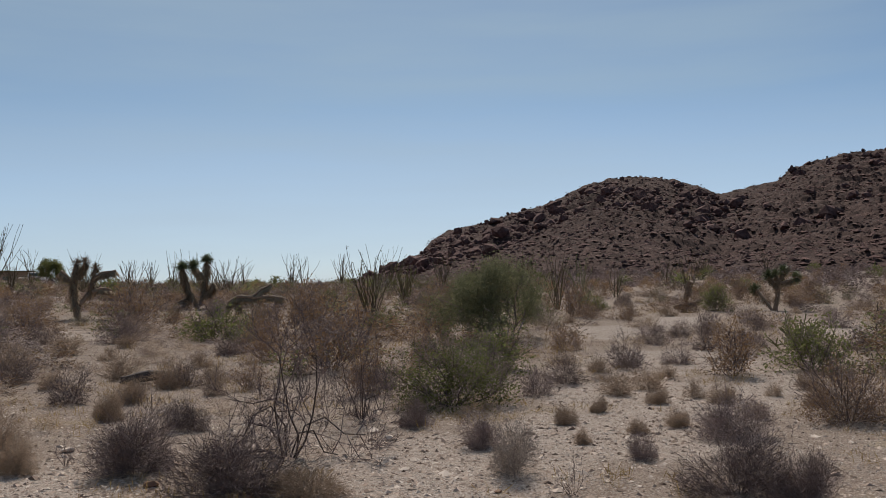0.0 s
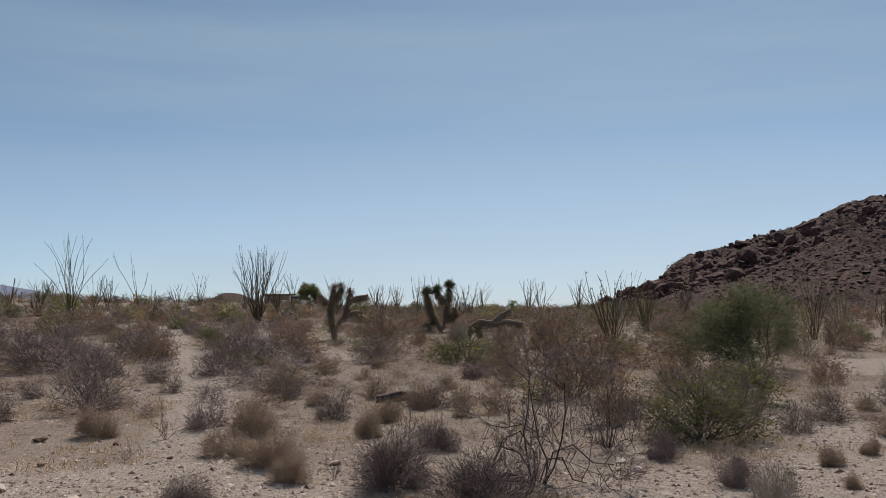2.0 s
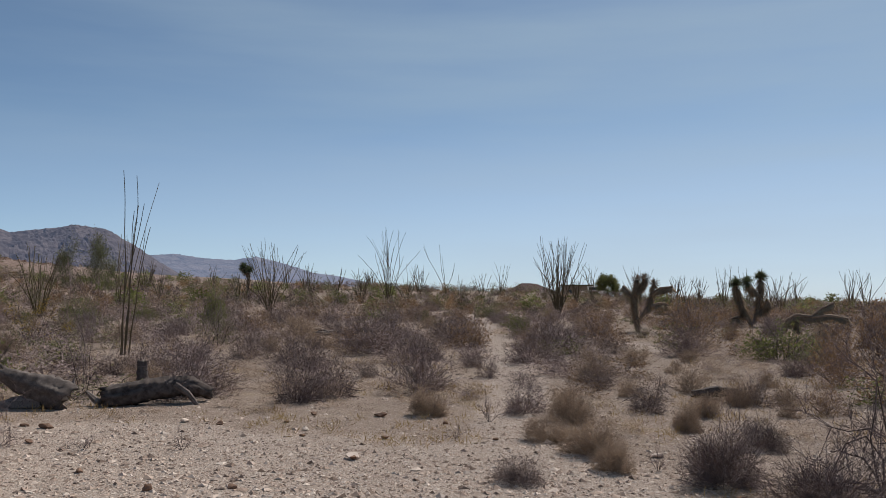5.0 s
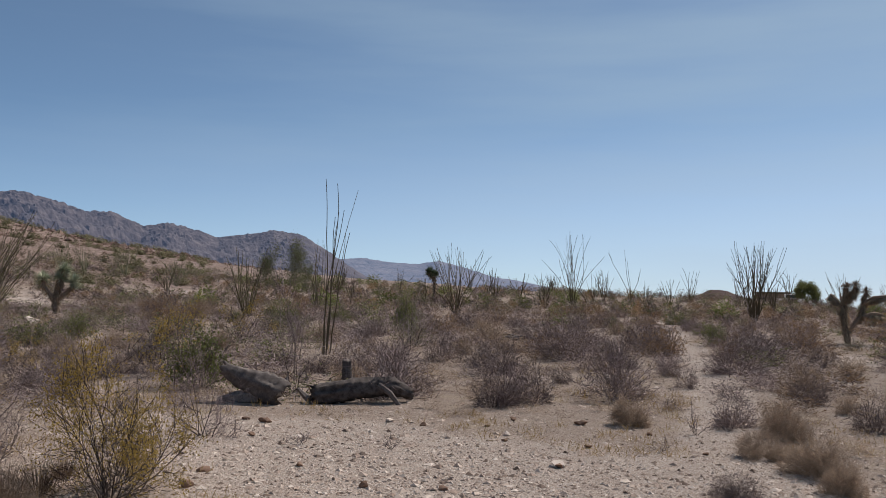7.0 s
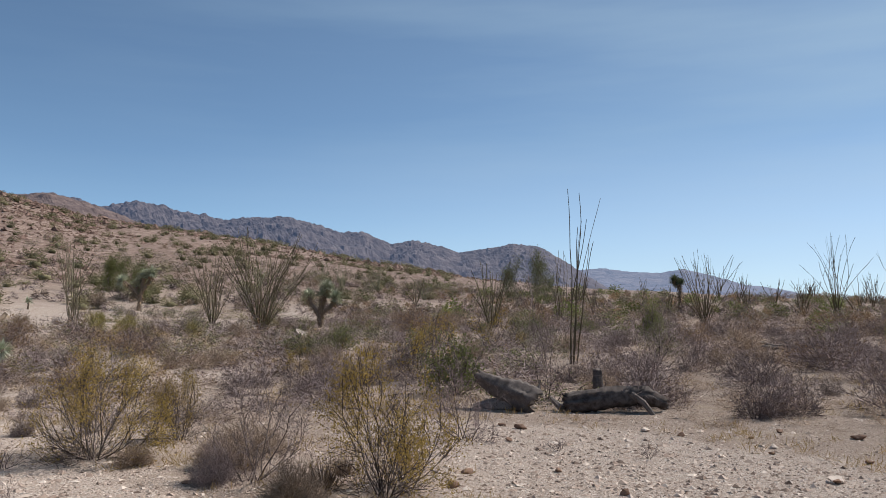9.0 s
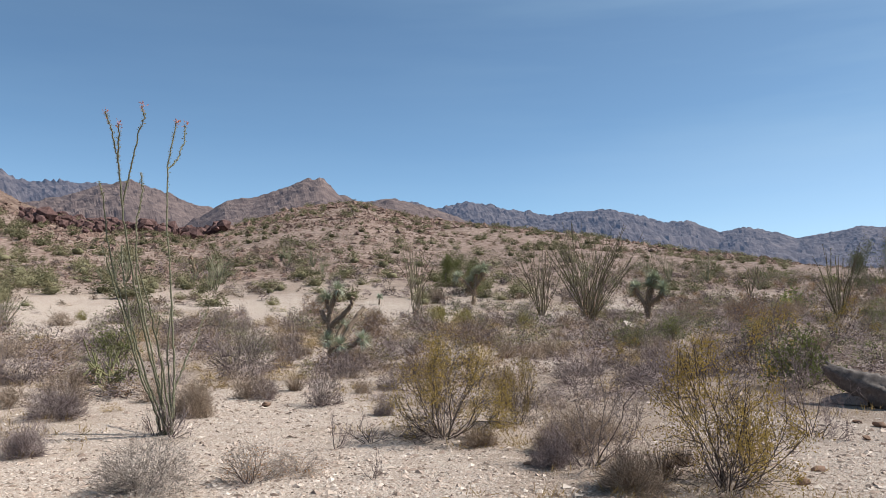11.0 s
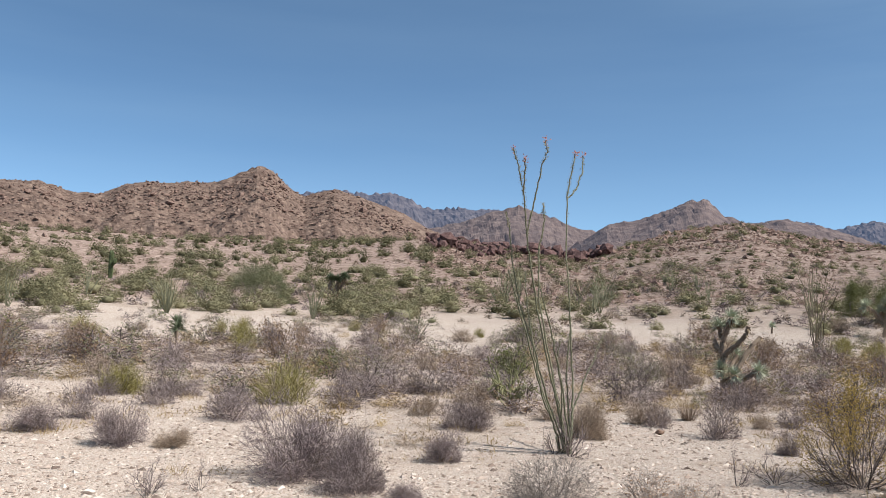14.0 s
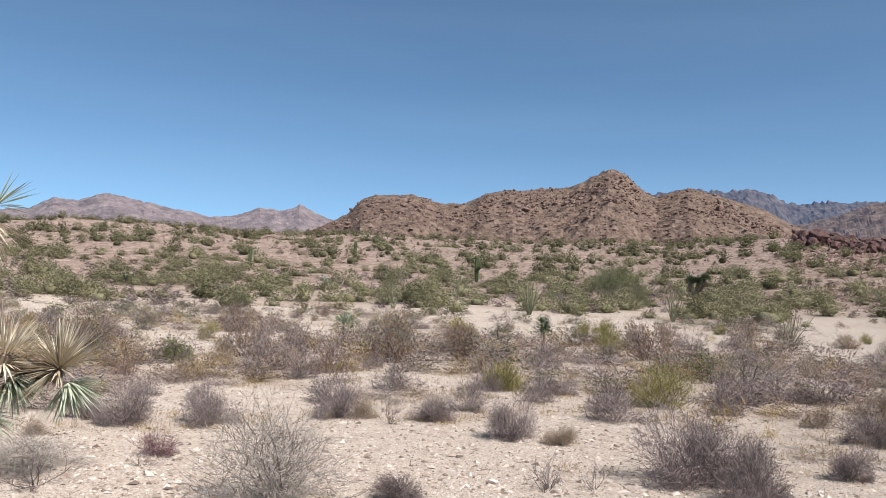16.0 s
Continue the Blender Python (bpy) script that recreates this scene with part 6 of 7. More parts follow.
drawn_joshua(-53.4, 15.1, [(0, [(665, 563), (668, 530), (672, 505)]), (0.3, [(667, 540), (650, 520), (640, 512)]), (-0.3, [(668, 535), (680, 512), (683, 500)]), (0.2, [(667, 545), (655, 535), (662, 520)])], 0.0363, (665, 563), 316, trunk=0.13, leaf=0.48, pale=True, label="Joshua tree with pale crowns beside a green tree")
drawn_joshua(-59.8, -20.0, [(0, [(455, 545), (457, 515), (460, 490)]), (0.3, [(456, 520), (445, 500), (447, 488)]), (-0.3, [(457, 515), (470, 495), (472, 485)])], 0.0406, (456, 545), 317, trunk=0.13, leaf=0.5, label="Joshua tree with full green crowns at the slope's foot")
drawn_joshua(-39.9, 48.5, [(0, [(45, 555), (46, 525), (46, 498)]), (0.2, [(46, 540), (36, 545), (30, 548)]), (0.2, [(46, 510), (38, 498), (36, 492)])], 0.0371, (45, 555), 318, trunk=0.13, leaf=0.45, bare=(1,), label="Joshua tree with a dark shaggy trunk on the plain")
drawn_joshua(-76.2, -2.9, [(0, [(900, 535), (897, 515), (890, 490)]), (0.2, [(898, 520), (908, 510), (915, 500)])], 0.05, (900, 535), 319, trunk=0.13, leaf=0.4, bare=(0, 1), dead=True, label="bare forked dead Joshua tree")


def leaning_joshua():
    """The close Joshua tree whose crowns hang into view: dry straw fans above, green leaves below."""
    rng = np.random.default_rng(330)
    base = new("joshua_tree")
    tagged(base, "close Joshua tree with straw-dry and green hanging crowns", "Joshua tree")
    root = np.array([-1.55, -4.75, 0.0])
    root[2] = float(ground_z(root[0], root[1])) - 0.05
    fork = root + (0.0, 0.02, 1.25)
    b = Buf()
    b.tube([root, root + (0.02, 0, 0.7), fork], (0.17, 0.15, 0.14), 10, True)
    trunk = part("trunk", b, M_TRUNK, base)
    s = Buf()
    shag(s, rng, np.array([root, root + (0.02, 0, 0.7), fork]), 0.15, 150, 0.2)
    part("dead_leaf_skirt", s, M_YUCCA_DRY, trunk)
    for i, (end, droop, n) in enumerate((((-2.47, -4.26, 1.34), -1, 130), ((-2.68, -4.14, 1.31), -1, 130), ((-2.36, -4.32, 1.17), -1, 90), ((-2.22, -4.40, 1.36), -1, 90), ((-2.37, -4.32, 1.98), 1, 24), ((-1.7, -4.6, 2.1), 1, 110))):
        end = np.array(end) + (0.03, -0.03, -0.08 if droop < 0 else 0.0)
        mid = (fork + end) / 2 + (0, 0, 0.15)
        lb = Buf()
        lb.tube([fork, mid, end], (0.10, 0.07, 0.05), 8, True)
        limb = part("branch", lb, M_TRUNK, base)
        way = unit((end - mid) * (1, 1, 0.3) + np.array([0, 0, 0.75 * droop]))
        g, dry = Buf(), Buf()
        at = end + way * 0.04
        d = rng.normal(size=(n * 12, 3))
        d /= np.linalg.norm(d, axis=1)[:, None]
        gd = d[(d @ way) > 0.3][:n]
        g.spines(at + gd * 0.02, gd, 0.19 * rng.uniform(0.75, 1.1, len(gd)), 0.012)
        part("leaf_rosette", g, M_YUCCA_PALE, base, "hanging green leaf rosette")
        dd = d[((d @ way) < 0.25) & ((d @ way) > -0.95)][:n * 2 + 30]
        dry.spines(end - way * 0.03 + dd * 0.02, dd, 0.25 * rng.uniform(0.7, 1.15, len(dd)), 0.010)
        part("dry_leaf_fan", dry, M_YUCCA_DRY, base, "straw-coloured dry leaf fan")


leaning_joshua()

# ---- dead wood ----
rt, aw = facing(-9.3, 7.67)
turn_log = math.degrees(math.atan2(rt[1], rt[0]))
log("stump", "grey weathered fallen stump with broken upper end", -9.25, 7.65, [(0.16, 0, 0.10), (-0.05, 0.02, 0.20), (-0.34, 0.04, 0.34), (-0.58, 0.06, 0.47)], (0.22, 0.19, 0.13, 0.075), 401, turn_log,
    limbs=[([(-0.1, 0, 0.1), (-0.4, 0.05, 0.08), (-0.62, 0.1, 0.04)], (0.12, 0.09, 0.05)), ([(0.1, 0, 0.15), (0.25, 0.02, 0.3), (0.27, 0.02, 0.42)], (0.05, 0.035, 0.015))])
log("fallen_log", "hollow weathered grey log lying on gravel", -8.55, 8.5, [(-0.5, 0, 0.13), (-0.2, 0, 0.17), (0.15, 0.02, 0.22), (0.55, 0.05, 0.24), (0.85, 0.1, 0.12)], (0.11, 0.13, 0.13, 0.11, 0.06), 402, turn_log,
    limbs=[([(0.35, -0.05, 0.26), (0.5, -0.12, 0.16), (0.62, -0.16, 0.0)], (0.045, 0.04, 0.03)), ([(-0.55, 0, 0.06), (-0.62, 0.1, 0.12), (-0.7, 0.15, 0.2)], (0.05, 0.04, 0.02))])
log("wooden_stub", "short upright dead trunk stub beside a log", -9.35, 9.2, [(0, 0, 0), (0.01, 0, 0.2), (0.0, 0.01, 0.48)], (0.085, 0.075, 0.06), 403, turn_log)
for i, (dx, dy, a, r) in enumerate(((0, 0, 12, 0.14), (0.35, 0.4, -8, 0.11), (-0.3, 0.5, 30, 0.12), (0.9, 0.9, 5, 0.09))):
    log("dead_branch", "grey dead Joshua trunk lying in the scrub", -14.7 + dx, 21.0 + dy, [(-0.6, 0, 0.06), (0, 0.05, 0.09 + 0.04 * i), (0.55, 0, 0.06)], (r * 0.55, r * 0.5, r * 0.3), 410 + i, turn_log - 25 + a)
rt, aw = facing(-3.3, 11.9)
log("dead_branch", "grey dead branch lying on dry grass", -2.25, 13.2, [(-0.35, 0, 0.08), (0.0, 0.02, 0.13), (0.4, 0.05, 0.1)], (0.05, 0.07, 0.04), 420, math.degrees(math.atan2(rt[1], rt[0])))
plant("bleached_shrub", -4.05, -6.75, 0.95, 0.3)
plant("bleached_shrub", -3.8, -7.0, 0.8, 0.28)

# ---- single stones ----
STONES = [(-4.49, 7.05, 0.13), (-5.72, 8.01, 0.10), (0.75, 8.55, 0.12), (-7.21, 7.78, 0.12), (-6.34, -3.98, 0.12), (-4.56, -5.68, 0.10), (-4.6, -6.04, 0.11), (0.63, 8.99, 0.11), (-26.0, 12.6, 0.5), (-2.07, 8.55, 0.14)]
RUSTY = [(-6.51, 4.7, 0.11), (-6.11, 5.41, 0.09), (-8.1, 6.67, 0.16), (-5.19, 5.26, 0.11), (-4.69, 5.64, 0.08), (-4.47, 7.02, 0.12), (-4.75, 8.05, 0.10), (-8.38, 6.62, 0.09), (-6.19, 8.32, 0.09), (-6.75, 7.84, 0.09), (-5.5, 9.24, 0.17), (-6.25, 8.93, 0.11), (-4.6, 9.17, 0.09),
         (-3.73, 8.57, 0.08), (-5.55, 7.73, 0.07), (-6.12, 4.27, 0.11), (-7.55, 6.05, 0.10), (-7.38, 2.53, 0.08), (-11.33, 0.49, 0.15), (-1.13, 7.17, 0.11), (1.34, 6.57, 0.07), (1.49, 7.98, 0.08)]
for i, (x, y, s) in enumerate(STONES):
    stone(x, y, s, 500 + i)
for i, (x, y, s) in enumerate(RUSTY):
    stone(x, y, s, 540 + i, 0.6, M_STONE_RUST, "rust-brown weathered stone lying on pale gravel")


# ---- the homestead beyond the plain ----
def box_buf(x0, x1, y0, y1, z0, z1):
    b = Buf()
    v = [(x, y, z) for z in (z0, z1) for x, y in ((x0, y0), (x1, y0), (x1, y1), (x0, y1))]
    q = [(3, 2, 1, 0), (4, 5, 6, 7), (0, 1, 5, 4), (1, 2, 6, 5), (2, 3, 7, 6), (3, 0, 4, 7)]
    b.add(v, [t for a, c, d, e in q for t in ((a, c, d), (a, d, e))])
    return b


def homestead():
    x, y = polar(17.8, 160)
    house = new("house")
    tagged(house, "low brown house with a flat dark roof", "house")
    part("wall", box_buf(-2.6, 2.6, -3, 3, 0, 2.7), M_WALL, house)
    part("roof", box_buf(-3.0, 3.0, -3.5, 3.5, 2.7, 2.95), M_CANE_DARK, house)
    for wx in (-1.4, 1.2):
        part("window", box_buf(wx - 0.5, wx + 0.5, -3.04, -2.98, 1.0, 2.0), M_GLASS, house)
    house.matrix_basis = pose(x, y, float(ground_z(x, y)) - 0.1, 0, 0, 18)
    x, y = polar(16.5, 118)
    car = new("car")
    tagged(car, "white parked vehicle half hidden by scrub", "car")
    part("body", box_buf(-2.2, 2.2, -0.85, 0.85, 0.35, 0.95), M_WHITE, car)
    part("cabin", box_buf(-1.2, 1.4, -0.75, 0.75, 0.95, 1.55), M_WHITE, car)
    part("windscreen", box_buf(-1.0, 1.2, -0.77, 0.77, 1.02, 1.42), M_GLASS, car)
    for wx in (-1.4, 1.4):
        for wy in (-0.8, 0.8):
            t = Buf()
            t.tube([(wx, wy - 0.1, 0.33), (wx, wy + 0.1, 0.33)], (0.33, 0.33), 14, True)
            part("wheel", t, M_RUBBER, car)
    car.matrix_basis = pose(x, y, float(ground_z(x, y)), 0, 0, 12)


homestead()
x, y = polar(16.0, 112)
palo_verde(x, y, 3.6, 3.0, 260, M_GREEN, 1.6, "round dark green tree beside the far house")


# ---- the rest of the scrub ----
TAKEN = [(o.location.x, o.location.y) for o in scene.objects if o.parent is None and "category" in o and o.get("kind") is None]
rng = np.random.default_rng(700)


def free(x, y, gap):
    return all((x - a) ** 2 + (y - b) ** 2 > gap * gap for a, b in TAKEN)


def kind_at(az, u):
    """What grows where: brown and green bushes in the right half of the plain, grey and straw shrubs on the sand."""
    if az < 22:
        mix = (("dry_shrub", 0.30), ("straw_shrub", 0.24), ("russet_bush", 0.30), ("olive_bush", 0.06), ("green_bush", 0.10))
    elif az < 62:
        mix = (("dry_shrub", 0.52), ("straw_shrub", 0.22), ("russet_bush", 0.13), ("olive_bush", 0.07), ("green_bush", 0.06))
    else:
        mix = (("dry_shrub", 0.32), ("straw_shrub", 0.36), ("russet_bush", 0.11), ("olive_bush", 0.13), ("yellow_bush", 0.08))
    for name, p in mix:
        u -= p
        if u <= 0:
            return name
    return mix[0][0]


SIZE = {"dry_shrub": (0.8, 0.5), "straw_shrub": (0.62, 0.36), "russet_bush": (1.15, 0.85), "olive_bush": (1.0, 0.65), "green_bush": (1.1, 0.7), "yellow_bush": (0.7, 0.5)}
count = 0
for _ in range(9000):
    az, r = rng.uniform(-44, 156), 9.5 + 33 * rng.uniform() ** 0.75
    x, y = (float(c) for c in polar(az, r))
    u, g, k = rng.uniform(size=3)
    if float(bareness(x, y)) > 0.25 + 0.75 * (k < 0.16 and r > 16) or r < 12 and not -44 < az < -24:
        continue
    if not free(x, y, 0.75 + 0.012 * r):
        continue
    kind = kind_at(az, u)
    w, h = SIZE[kind]
    f = 0.65 + 0.75 * g
    plant(kind, x, y, w * f, h * f * rng.uniform(0.85, 1.15))
    TAKEN.append((x, y))
    count += 1
    if count >= 290:
        break


def scrub(name, label, leaf, places, sizes, seed, blades, long, squat=0.62, vary=0.3, dense=False):
    """Far bushes: each a low dome of small sprays."""
    rng = np.random.default_rng(seed)
    buf, tone = Buf(), []
    shapes = []
    for _ in range(16):
        lobes = 6
        t, a = np.arccos(rng.uniform(0.1, 1, lobes)), rng.uniform(0, 6.283, lobes)
        lobe = np.stack([np.sin(t) * np.cos(a), np.sin(t) * np.sin(a), np.cos(t)], 1)
        k = rng.integers(0, lobes, blades)
        d = lobe[k] + rng.normal(size=(blades, 3)) * 0.45
        d[:, 2] = np.abs(d[:, 2])
        d /= np.linalg.norm(d, axis=1)[:, None]
        c = d * (rng.uniform(0.75, 1.05, lobes)[k] * rng.uniform(0.1, 0.95, blades) ** 0.45)[:, None] * (0.5, 0.5, 1.0)
        way = d * (1, 1, 0.8) + rng.normal(size=(blades, 3)) * 0.6 + (0, 0, 0.3)
        b = Buf()
        b.blades(c, c + way / np.linalg.norm(way, axis=1)[:, None] * (long * rng.uniform(0.6, 1.3, (blades, 1))), long * 0.45, rng)
        if dense:
            hv, hf = rock_shape(rng)
            b.add(hv * (0.21, 0.21, 0.26) * rng.uniform(0.85, 1.1, 3) + (0, 0, 0.2), hf)
        shapes.append(b.arrays())
    for (x, y, z), s in zip(places, sizes):
        v, f = shapes[rng.integers(16)]
        a = rng.uniform(0, 6.283)
        c, q = math.cos(a), math.sin(a)
        w = v * (s * rng.uniform(0.85, 1.25), s * rng.uniform(0.85, 1.25), s * squat * rng.uniform(0.75, 1.2))
        buf.add(np.stack([w[:, 0] * c - w[:, 1] * q + x, w[:, 0] * q + w[:, 1] * c + y, w[:, 2] + z], 1), f)
        tone.append(np.full(len(v), rng.uniform(-vary, vary)))
    v, f = buf.arrays()
    return tagged(new(name, mesh_of(name, v, f, leaf, dense, np.concatenate(tone))), label, "scrub", kind="stuff")


def spots(n, az, r, seed, sparse=0.0, lo=0.0):
    rng = np.random.default_rng(seed)
    a = rng.uniform(*az, n)
    d = np.sqrt(rng.uniform(r[0] ** 2, r[1] ** 2, n))
    x, y = polar(a, d)
    keep = (bareness(x, y) < np.where(rng.uniform(size=n) < 0.12, 2, 0.35)) & (fbm(x * 0.07, y * 0.07, 3, seed) > rng.uniform(-0.9, 0.3, n) + sparse) & (d < np.interp(a, RIM_AZ, RIM_R) * 1.02)
    x, y = x[keep], y[keep]
    return np.stack([x, y, ground_z(x, y) - 0.03], 1)


def brush(name, label, wood, places, sizes, seed, twigs, squat=0.6, leaf=None, leaves=0, rad=0.006, reach=0.2, vary=0.25):
    """Shrubs too many to count: each a mound of fine twigs."""
    rng = np.random.default_rng(seed)
    shapes = []
    for _ in range(18):
        b, lb = Buf(), Buf()
        foot, end = mound(rng, 1.0, 1.0, twigs, reach, rad, 0.12, b, 8, 0.0)
        if leaves:
            k = rng.integers(0, twigs, leaves)
            at = foot[k] + (end[k] - foot[k]) * rng.uniform(0.3, 1.1, (leaves, 1)) + rng.normal(size=(leaves, 3)) * 0.02
            d = rng.normal(size=(leaves, 3)) + (0, 0, 0.3)
            lb.blades(at, at + d / np.linalg.norm(d, axis=1)[:, None] * 0.055, 0.028, rng)
        shapes.append((b.arrays(), lb.arrays() if leaves else None))
    wb, fb, tones = Buf(), Buf(), ([], [])
    for (x, y, z), s in zip(places, sizes):
        sh = shapes[rng.integers(18)]
        a = rng.uniform(0, 6.283)
        c, q = math.cos(a), math.sin(a)
        k = (s * rng.uniform(0.85, 1.3), s * rng.uniform(0.85, 1.3), s * squat * rng.uniform(0.7, 1.25))
        hue = rng.uniform(-vary, vary)
        for got, buf, tone in zip(sh, (wb, fb), tones):
            if got:
                w = got[0] * k
                buf.add(np.stack([w[:, 0] * c - w[:, 1] * q + x, w[:, 0] * q + w[:, 1] * c + y, w[:, 2] + z], 1), got[1])
                tone.append(np.full(len(w), hue))
    v, f = wb.arrays()
    ob = tagged(new(name, mesh_of(name, v, f, wood, False, np.concatenate(tones[0]))), label, "scrub", kind="stuff")
    if leaves:
        part("foliage", fb, leaf, ob, tone=np.concatenate(tones[1]))
    return ob


def gaps(n, az, r, seed, bare=0.3):
    """Places between the single bushes."""
    rng = np.random.default_rng(seed)
    out = []
    a = rng.uniform(*az, n)
    d = np.sqrt(rng.uniform(r[0] ** 2, r[1] ** 2, n))
    x, y = polar(a, d)
    thin = np.where(bareness(x, y) < bare, 0, np.where(d > 18, 0.84, 0.96))
    ok = (rng.uniform(size=n) > thin) & (fbm(x * 0.22, y * 0.22, 3, seed) > rng.uniform(-0.9, 0.25, n))
    near = np.array(TAKEN)
    for px, py in zip(x[ok], y[ok]):
        if np.min((near[:, 0] - px) ** 2 + (near[:, 1] - py) ** 2) > 0.3:
            out.append((px, py))
    p = np.array(out)
    return np.stack([p[:, 0], p[:, 1], ground_z(p[:, 0], p[:, 1]) - 0.02], 1)


rng = np.random.default_rng(750)
p = gaps(800, (-46, 158), (10.5, 23), 751)
brush("grey_brush", "grey twiggy shrubs filling the plain", M_TWIG, p, rng.uniform(0.3, 0.85, len(p)), 752, 480, 0.44, None, 0, 0.0036, 0.17)
p = gaps(2400, (-46, 158), (9.5, 26), 753)
brush("straw_brush", "straw-brown low shrubs filling the plain", M_STRAW, p, rng.uniform(0.25, 0.75, len(p)), 754, 210, 0.5, None, 0, 0.005, 0.18)
p = gaps(1150, (-46, 158), (23, 58), 761)
brush("grey_brush_far", "grey twiggy shrubs further out on the plain", M_TWIG, p, rng.uniform(0.4, 1.1, len(p)), 762, 230, 0.44, None, 0, 0.0075, 0.19)
p = gaps(800, (16, 70), (12, 42), 773)
brush("mauve_brush", "mauve-grey shrubs crowding the middle of the plain", M_TWIG, p, rng.uniform(0.5, 1.2, len(p)), 774, 330, 0.44, None, 0, 0.0055, 0.18)
p = gaps(620, (62, 158), (11, 34), 775)
brush("golden_brush", "golden straw-dry tussocks over the sandy flat", M_GOLD, p, rng.uniform(0.3, 0.85, len(p)), 776, 240, 0.5, None, 0, 0.006, 0.24)
p = gaps(300, (62, 158), (12, 34), 777)
brush("brown_brush", "brown half-leafless bushes over the sandy flat", M_TWIG, p, rng.uniform(0.6, 1.25, len(p)), 778, 220, 0.6, M_RUSSET, 160, 0.006, 0.22)
p = gaps(420, (62, 158), (11, 30), 779)
brush("pale_brush", "pale grey twiggy shrubs over the sandy flat", M_TWIG, p, rng.uniform(0.4, 0.95, len(p)), 780, 220, 0.5, None, 0, 0.006, 0.2)
p = gaps(1900, (-46, 158), (23, 58), 763)
brush("straw_brush_far", "straw-brown low shrubs further out on the plain", M_STRAW, p, rng.uniform(0.35, 0.95, len(p)), 764, 190, 0.44, None, 0, 0.008, 0.19)


def dry_grass(name, n, r, seed, blades, tall):
    """Thin golden grass in loose patches."""
    rng = np.random.default_rng(seed)
    a, d = rng.uniform(-46, 158, n), rng.uniform(*r, n)
    x, y = polar(a, d)
    ok = (bareness(x, y) < 0.5) & (fbm(x * 0.5, y * 0.5, 3, seed) > rng.uniform(-0.25, 0.35, n))
    x, y = x[ok], y[ok]
    at = np.repeat(np.stack([x, y, ground_z(x, y)], 1), blades, 0) + rng.normal(size=(len(x) * blades, 3)) * (0.07, 0.07, 0)
    b = Buf()
    b.leaves(at, tall, rng, 0.055, 1.3)
    v, f = b.arrays()
    v[:, 2] = np.maximum(v[:, 2], ground_z(v[:, 0], v[:, 1]) - 0.01)
    tagged(new(name, mesh_of(name, v, f, M_GOLD)), "thin golden dry grass between the shrubs", "grass", kind="stuff")


dry_grass("dry_grass", 4600, (6.5, 17), 770, 18, 0.10)
dry_grass("dry_grass_far", 4200, (16, 44), 771, 9, 0.17)
p = gaps(330, (-46, 36), (12, 52), 755)
brush("russet_brush", "rust-brown leafy bushes filling the plain", M_TWIG, p, rng.uniform(0.7, 1.4, len(p)), 756, 200, 0.6, M_RUSSET, 420, 0.005)
p = gaps(460, (40, 158), (12, 52), 757)
brush("olive_brush", "dull olive bushes on the sandy flat", M_TWIG, p, rng.uniform(0.6, 1.3, len(p)), 758, 150, 0.62, M_GREEN_PALE, 300, 0.006)
p = gaps(120, (56, 158), (12, 46), 765)
brush("yellow_brush", "yellow-green broom bushes on the sandy flat", M_TWIG_PALE, p, rng.uniform(0.5, 1.0, len(p)), 766, 160, 0.7, M_YELLOWGREEN, 300, 0.006)
p = gaps(60, (56, 158), (12, 46), 767)
brush("rust_brush", "small rust-coloured bushes on the sandy flat", M_REDTWIG, p, rng.uniform(0.4, 0.8, len(p)), 768, 140, 0.6, M_RUSSET, 220, 0.006)
p = gaps(150, (-46, 158), (12, 46), 759)
brush("green_brush", "small green bushes in the dry scrub", M_BARK, p, rng.uniform(0.7, 1.4, len(p)), 760, 120, 0.65, M_GREEN, 420, 0.006)
rng = np.random.default_rng(701)
p = spots(1500, (-46, 157), (52, 95), 710)
scrub("grey_scrub", "grey dry shrubs dotting the plain", M_TWIG, p, rng.uniform(0.6, 1.3, len(p)), 711, 150, 0.15)
p = spots(1500, (-46, 157), (52, 100), 712)
scrub("straw_scrub", "straw-brown low shrubs dotting the plain", M_DRYLEAF, p, rng.uniform(0.5, 1.0, len(p)), 713, 130, 0.16)
p = spots(480, (-46, 64), (48, 95), 714)
scrub("brown_scrub", "rust-brown bushes over the plain", M_RUSSET, p, rng.uniform(0.7, 1.4, len(p)), 715, 260, 0.10)
p = spots(170, (-46, 60), (48, 100), 716)
scrub("green_scrub", "dark green bushes along the skyline", M_GREEN, p, rng.uniform(0.9, 2.0, len(p)), 717, 220, 0.14)
p = spots(620, (96, 158), (54, 110), 718, 0.15)
scrub("palo_verde_scrub", "grey-green bushes scattered up the bajada", M_SLOPE, p, rng.uniform(1.0, 2.9, len(p)) ** 1.1, 719, 560, 0.085, 0.58, dense=True)
p = spots(1200, (96, 158), (110, 245), 735, 0.15)
scrub("bajada_scrub", "grey-green bushes on the upper bajada", M_SLOPE, p, rng.uniform(1.2, 3.6, len(p)), 736, 260, 0.11, 0.58, dense=True)
p = spots(1000, (54, 98), (62, 225), 720, 0.05)
scrub("slope_scrub", "dull green bushes on the rocky slope", M_SLOPE, p, rng.uniform(1.0, 2.6, len(p)), 721, 240, 0.11, 0.55, dense=True)
p = spots(240, (70, 158), (52, 78), 726)
scrub("belt_scrub", "grey-green bushes along the foot of the slope", M_SLOPE, p, rng.uniform(0.9, 2.4, len(p)), 727, 560, 0.085, 0.6, dense=True)
p = spots(520, (52, 96), (60, 120), 733)
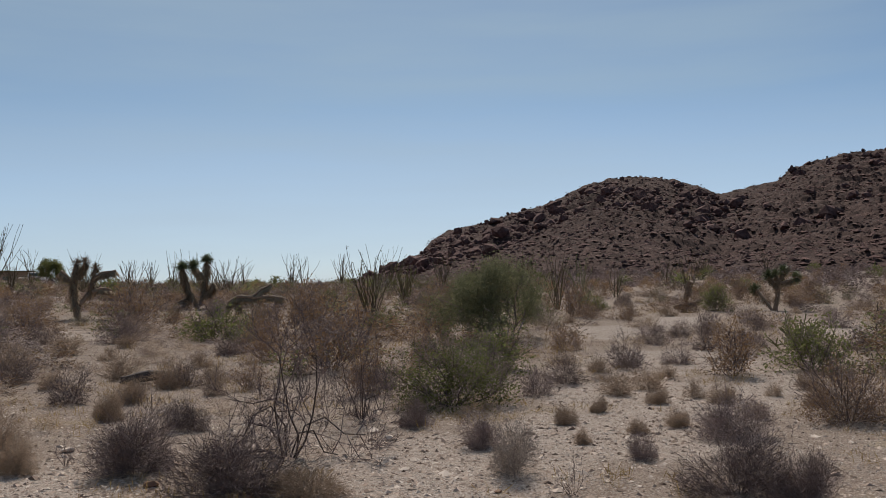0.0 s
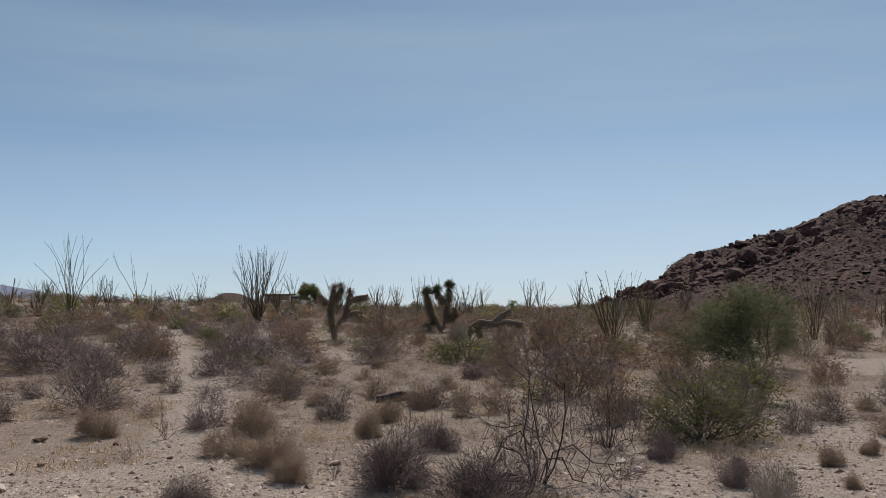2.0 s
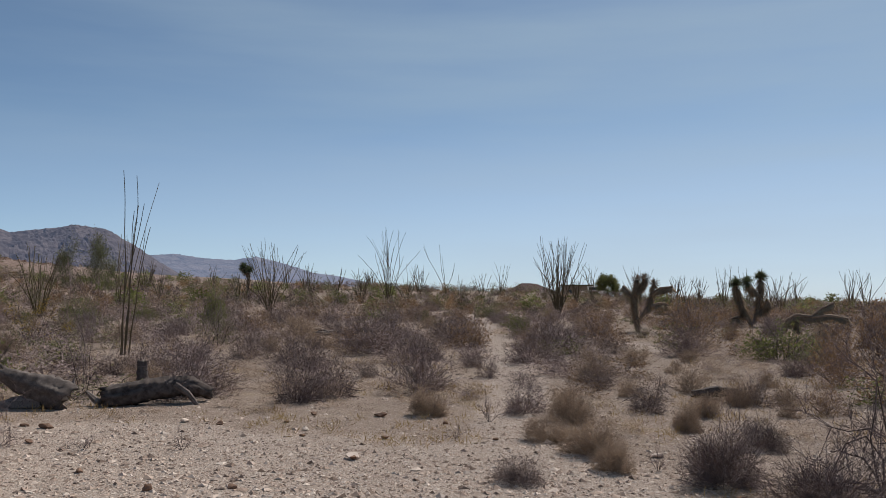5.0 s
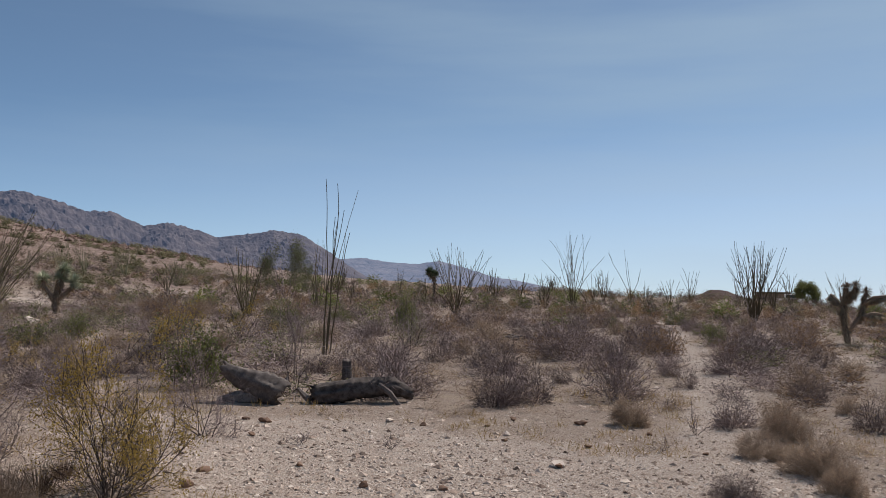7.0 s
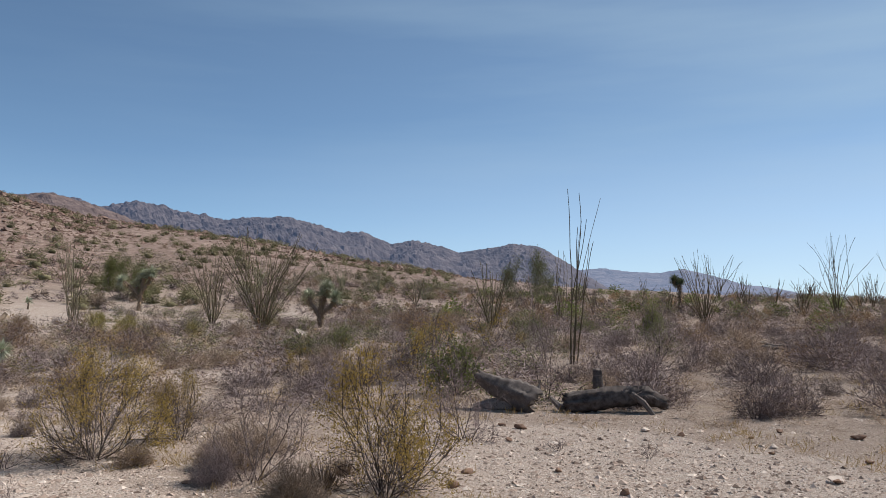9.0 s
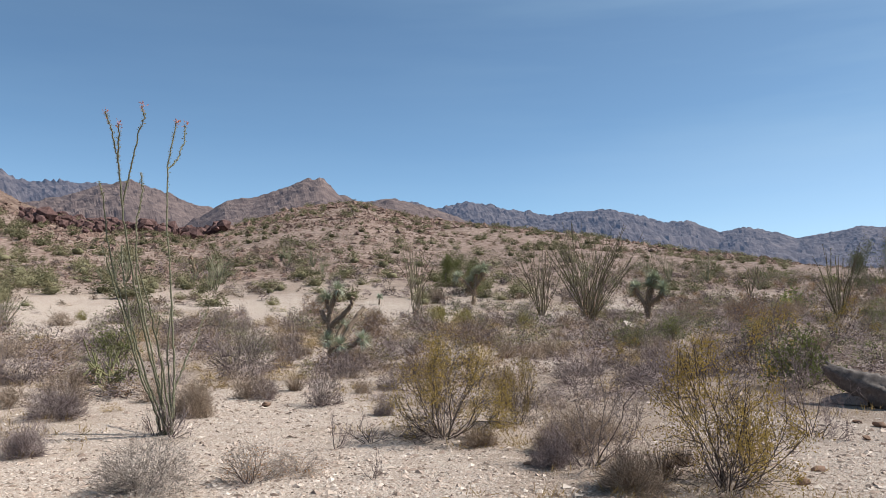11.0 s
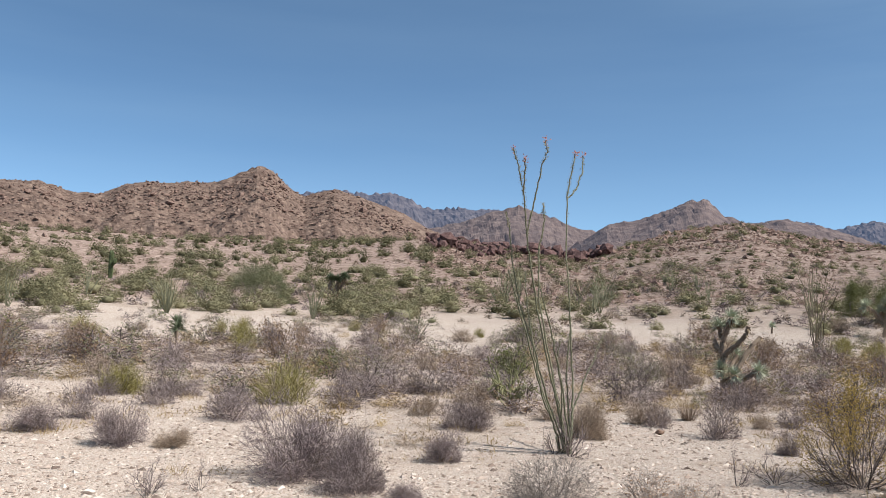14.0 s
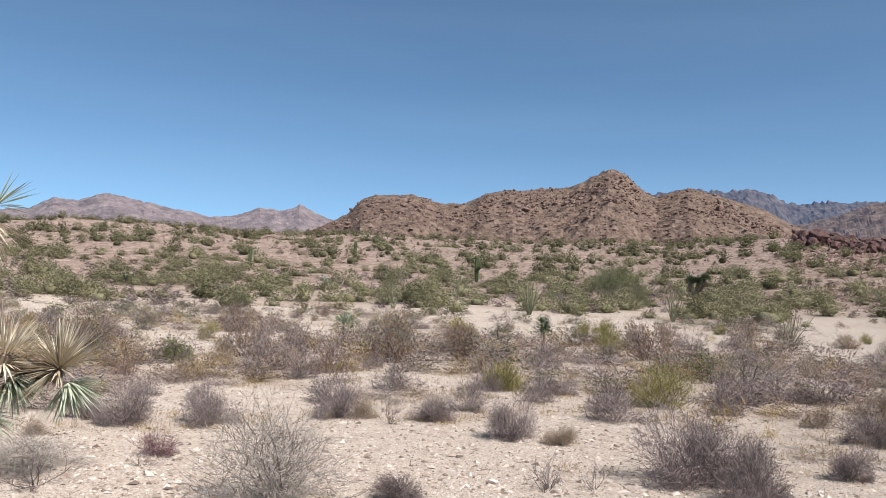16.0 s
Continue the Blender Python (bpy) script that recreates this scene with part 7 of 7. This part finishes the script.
brush("foot_brush", "dull olive bushes crowding the foot of the slope", M_TWIG, p, rng.uniform(0.9, 2.0, len(p)), 734, 90, 0.6, M_SLOPE, 200, 0.010, 0.22)
p = spots(6500, (46, 157), (54, 240), 722)
scrub("slope_brush", "brown low brush on the rocky slope", M_DRYLEAF, p, rng.uniform(0.4, 1.0, len(p)), 723, 40, 0.28)
p = spots(500, (-46, -3), (60, 96), 724)
scrub("foot_scrub", "dull brown brush at the dark hill's foot", M_TWIG, p, rng.uniform(0.8, 1.8, len(p)), 725, 220, 0.11)
p = spots(620, (-8, 66), (48, 95), 728)
brush("skyline_scrub", "olive bushes standing along the skyline", M_TWIG, p, rng.uniform(0.8, 1.7, len(p)), 729, 110, 0.65, M_GREEN, 260, 0.010, 0.22)
p = spots(620, (-10, 66), (46, 92), 731)
brush("skyline_brush", "rust-brown bushes standing along the skyline", M_TWIG, p, rng.uniform(0.8, 1.6, len(p)), 732, 130, 0.6, M_RUSSET, 200, 0.010, 0.22)
p = gaps(620, (-14, 68), (34, 62), 781)
brush("plain_brush", "dark mauve-brown bushes thick over the far plain", M_TWIG, p, rng.uniform(0.7, 1.5, len(p)), 782, 170, 0.5, M_RUSSET, 90, 0.008, 0.2)
# bare wands along the skyline
rng = np.random.default_rng(730)
for i in range(34):
    x, y = (float(c) for c in polar(rng.uniform(-6, 46), rng.uniform(58, 92)))
    ocotillo(x, y, rng.uniform(2.0, 3.6), rng.uniform(0.6, 1.2), int(rng.integers(6, 12)), 740 + i, 0.15, True)
for i in range(16):
    x, y = (float(c) for c in polar(rng.uniform(52, 104), rng.uniform(60, 85)))
    ocotillo(x, y, rng.uniform(2.2, 3.6), rng.uniform(0.8, 1.5), int(rng.integers(8, 14)), 780 + i, 0.2, False)
for i in range(9):
    x, y = (float(c) for c in polar(rng.uniform(-40, -4), rng.uniform(50, 85)))
    ocotillo(x, y, rng.uniform(2.0, 3.4), rng.uniform(0.6, 1.2), int(rng.integers(6, 12)), 800 + i, 0.2, True)
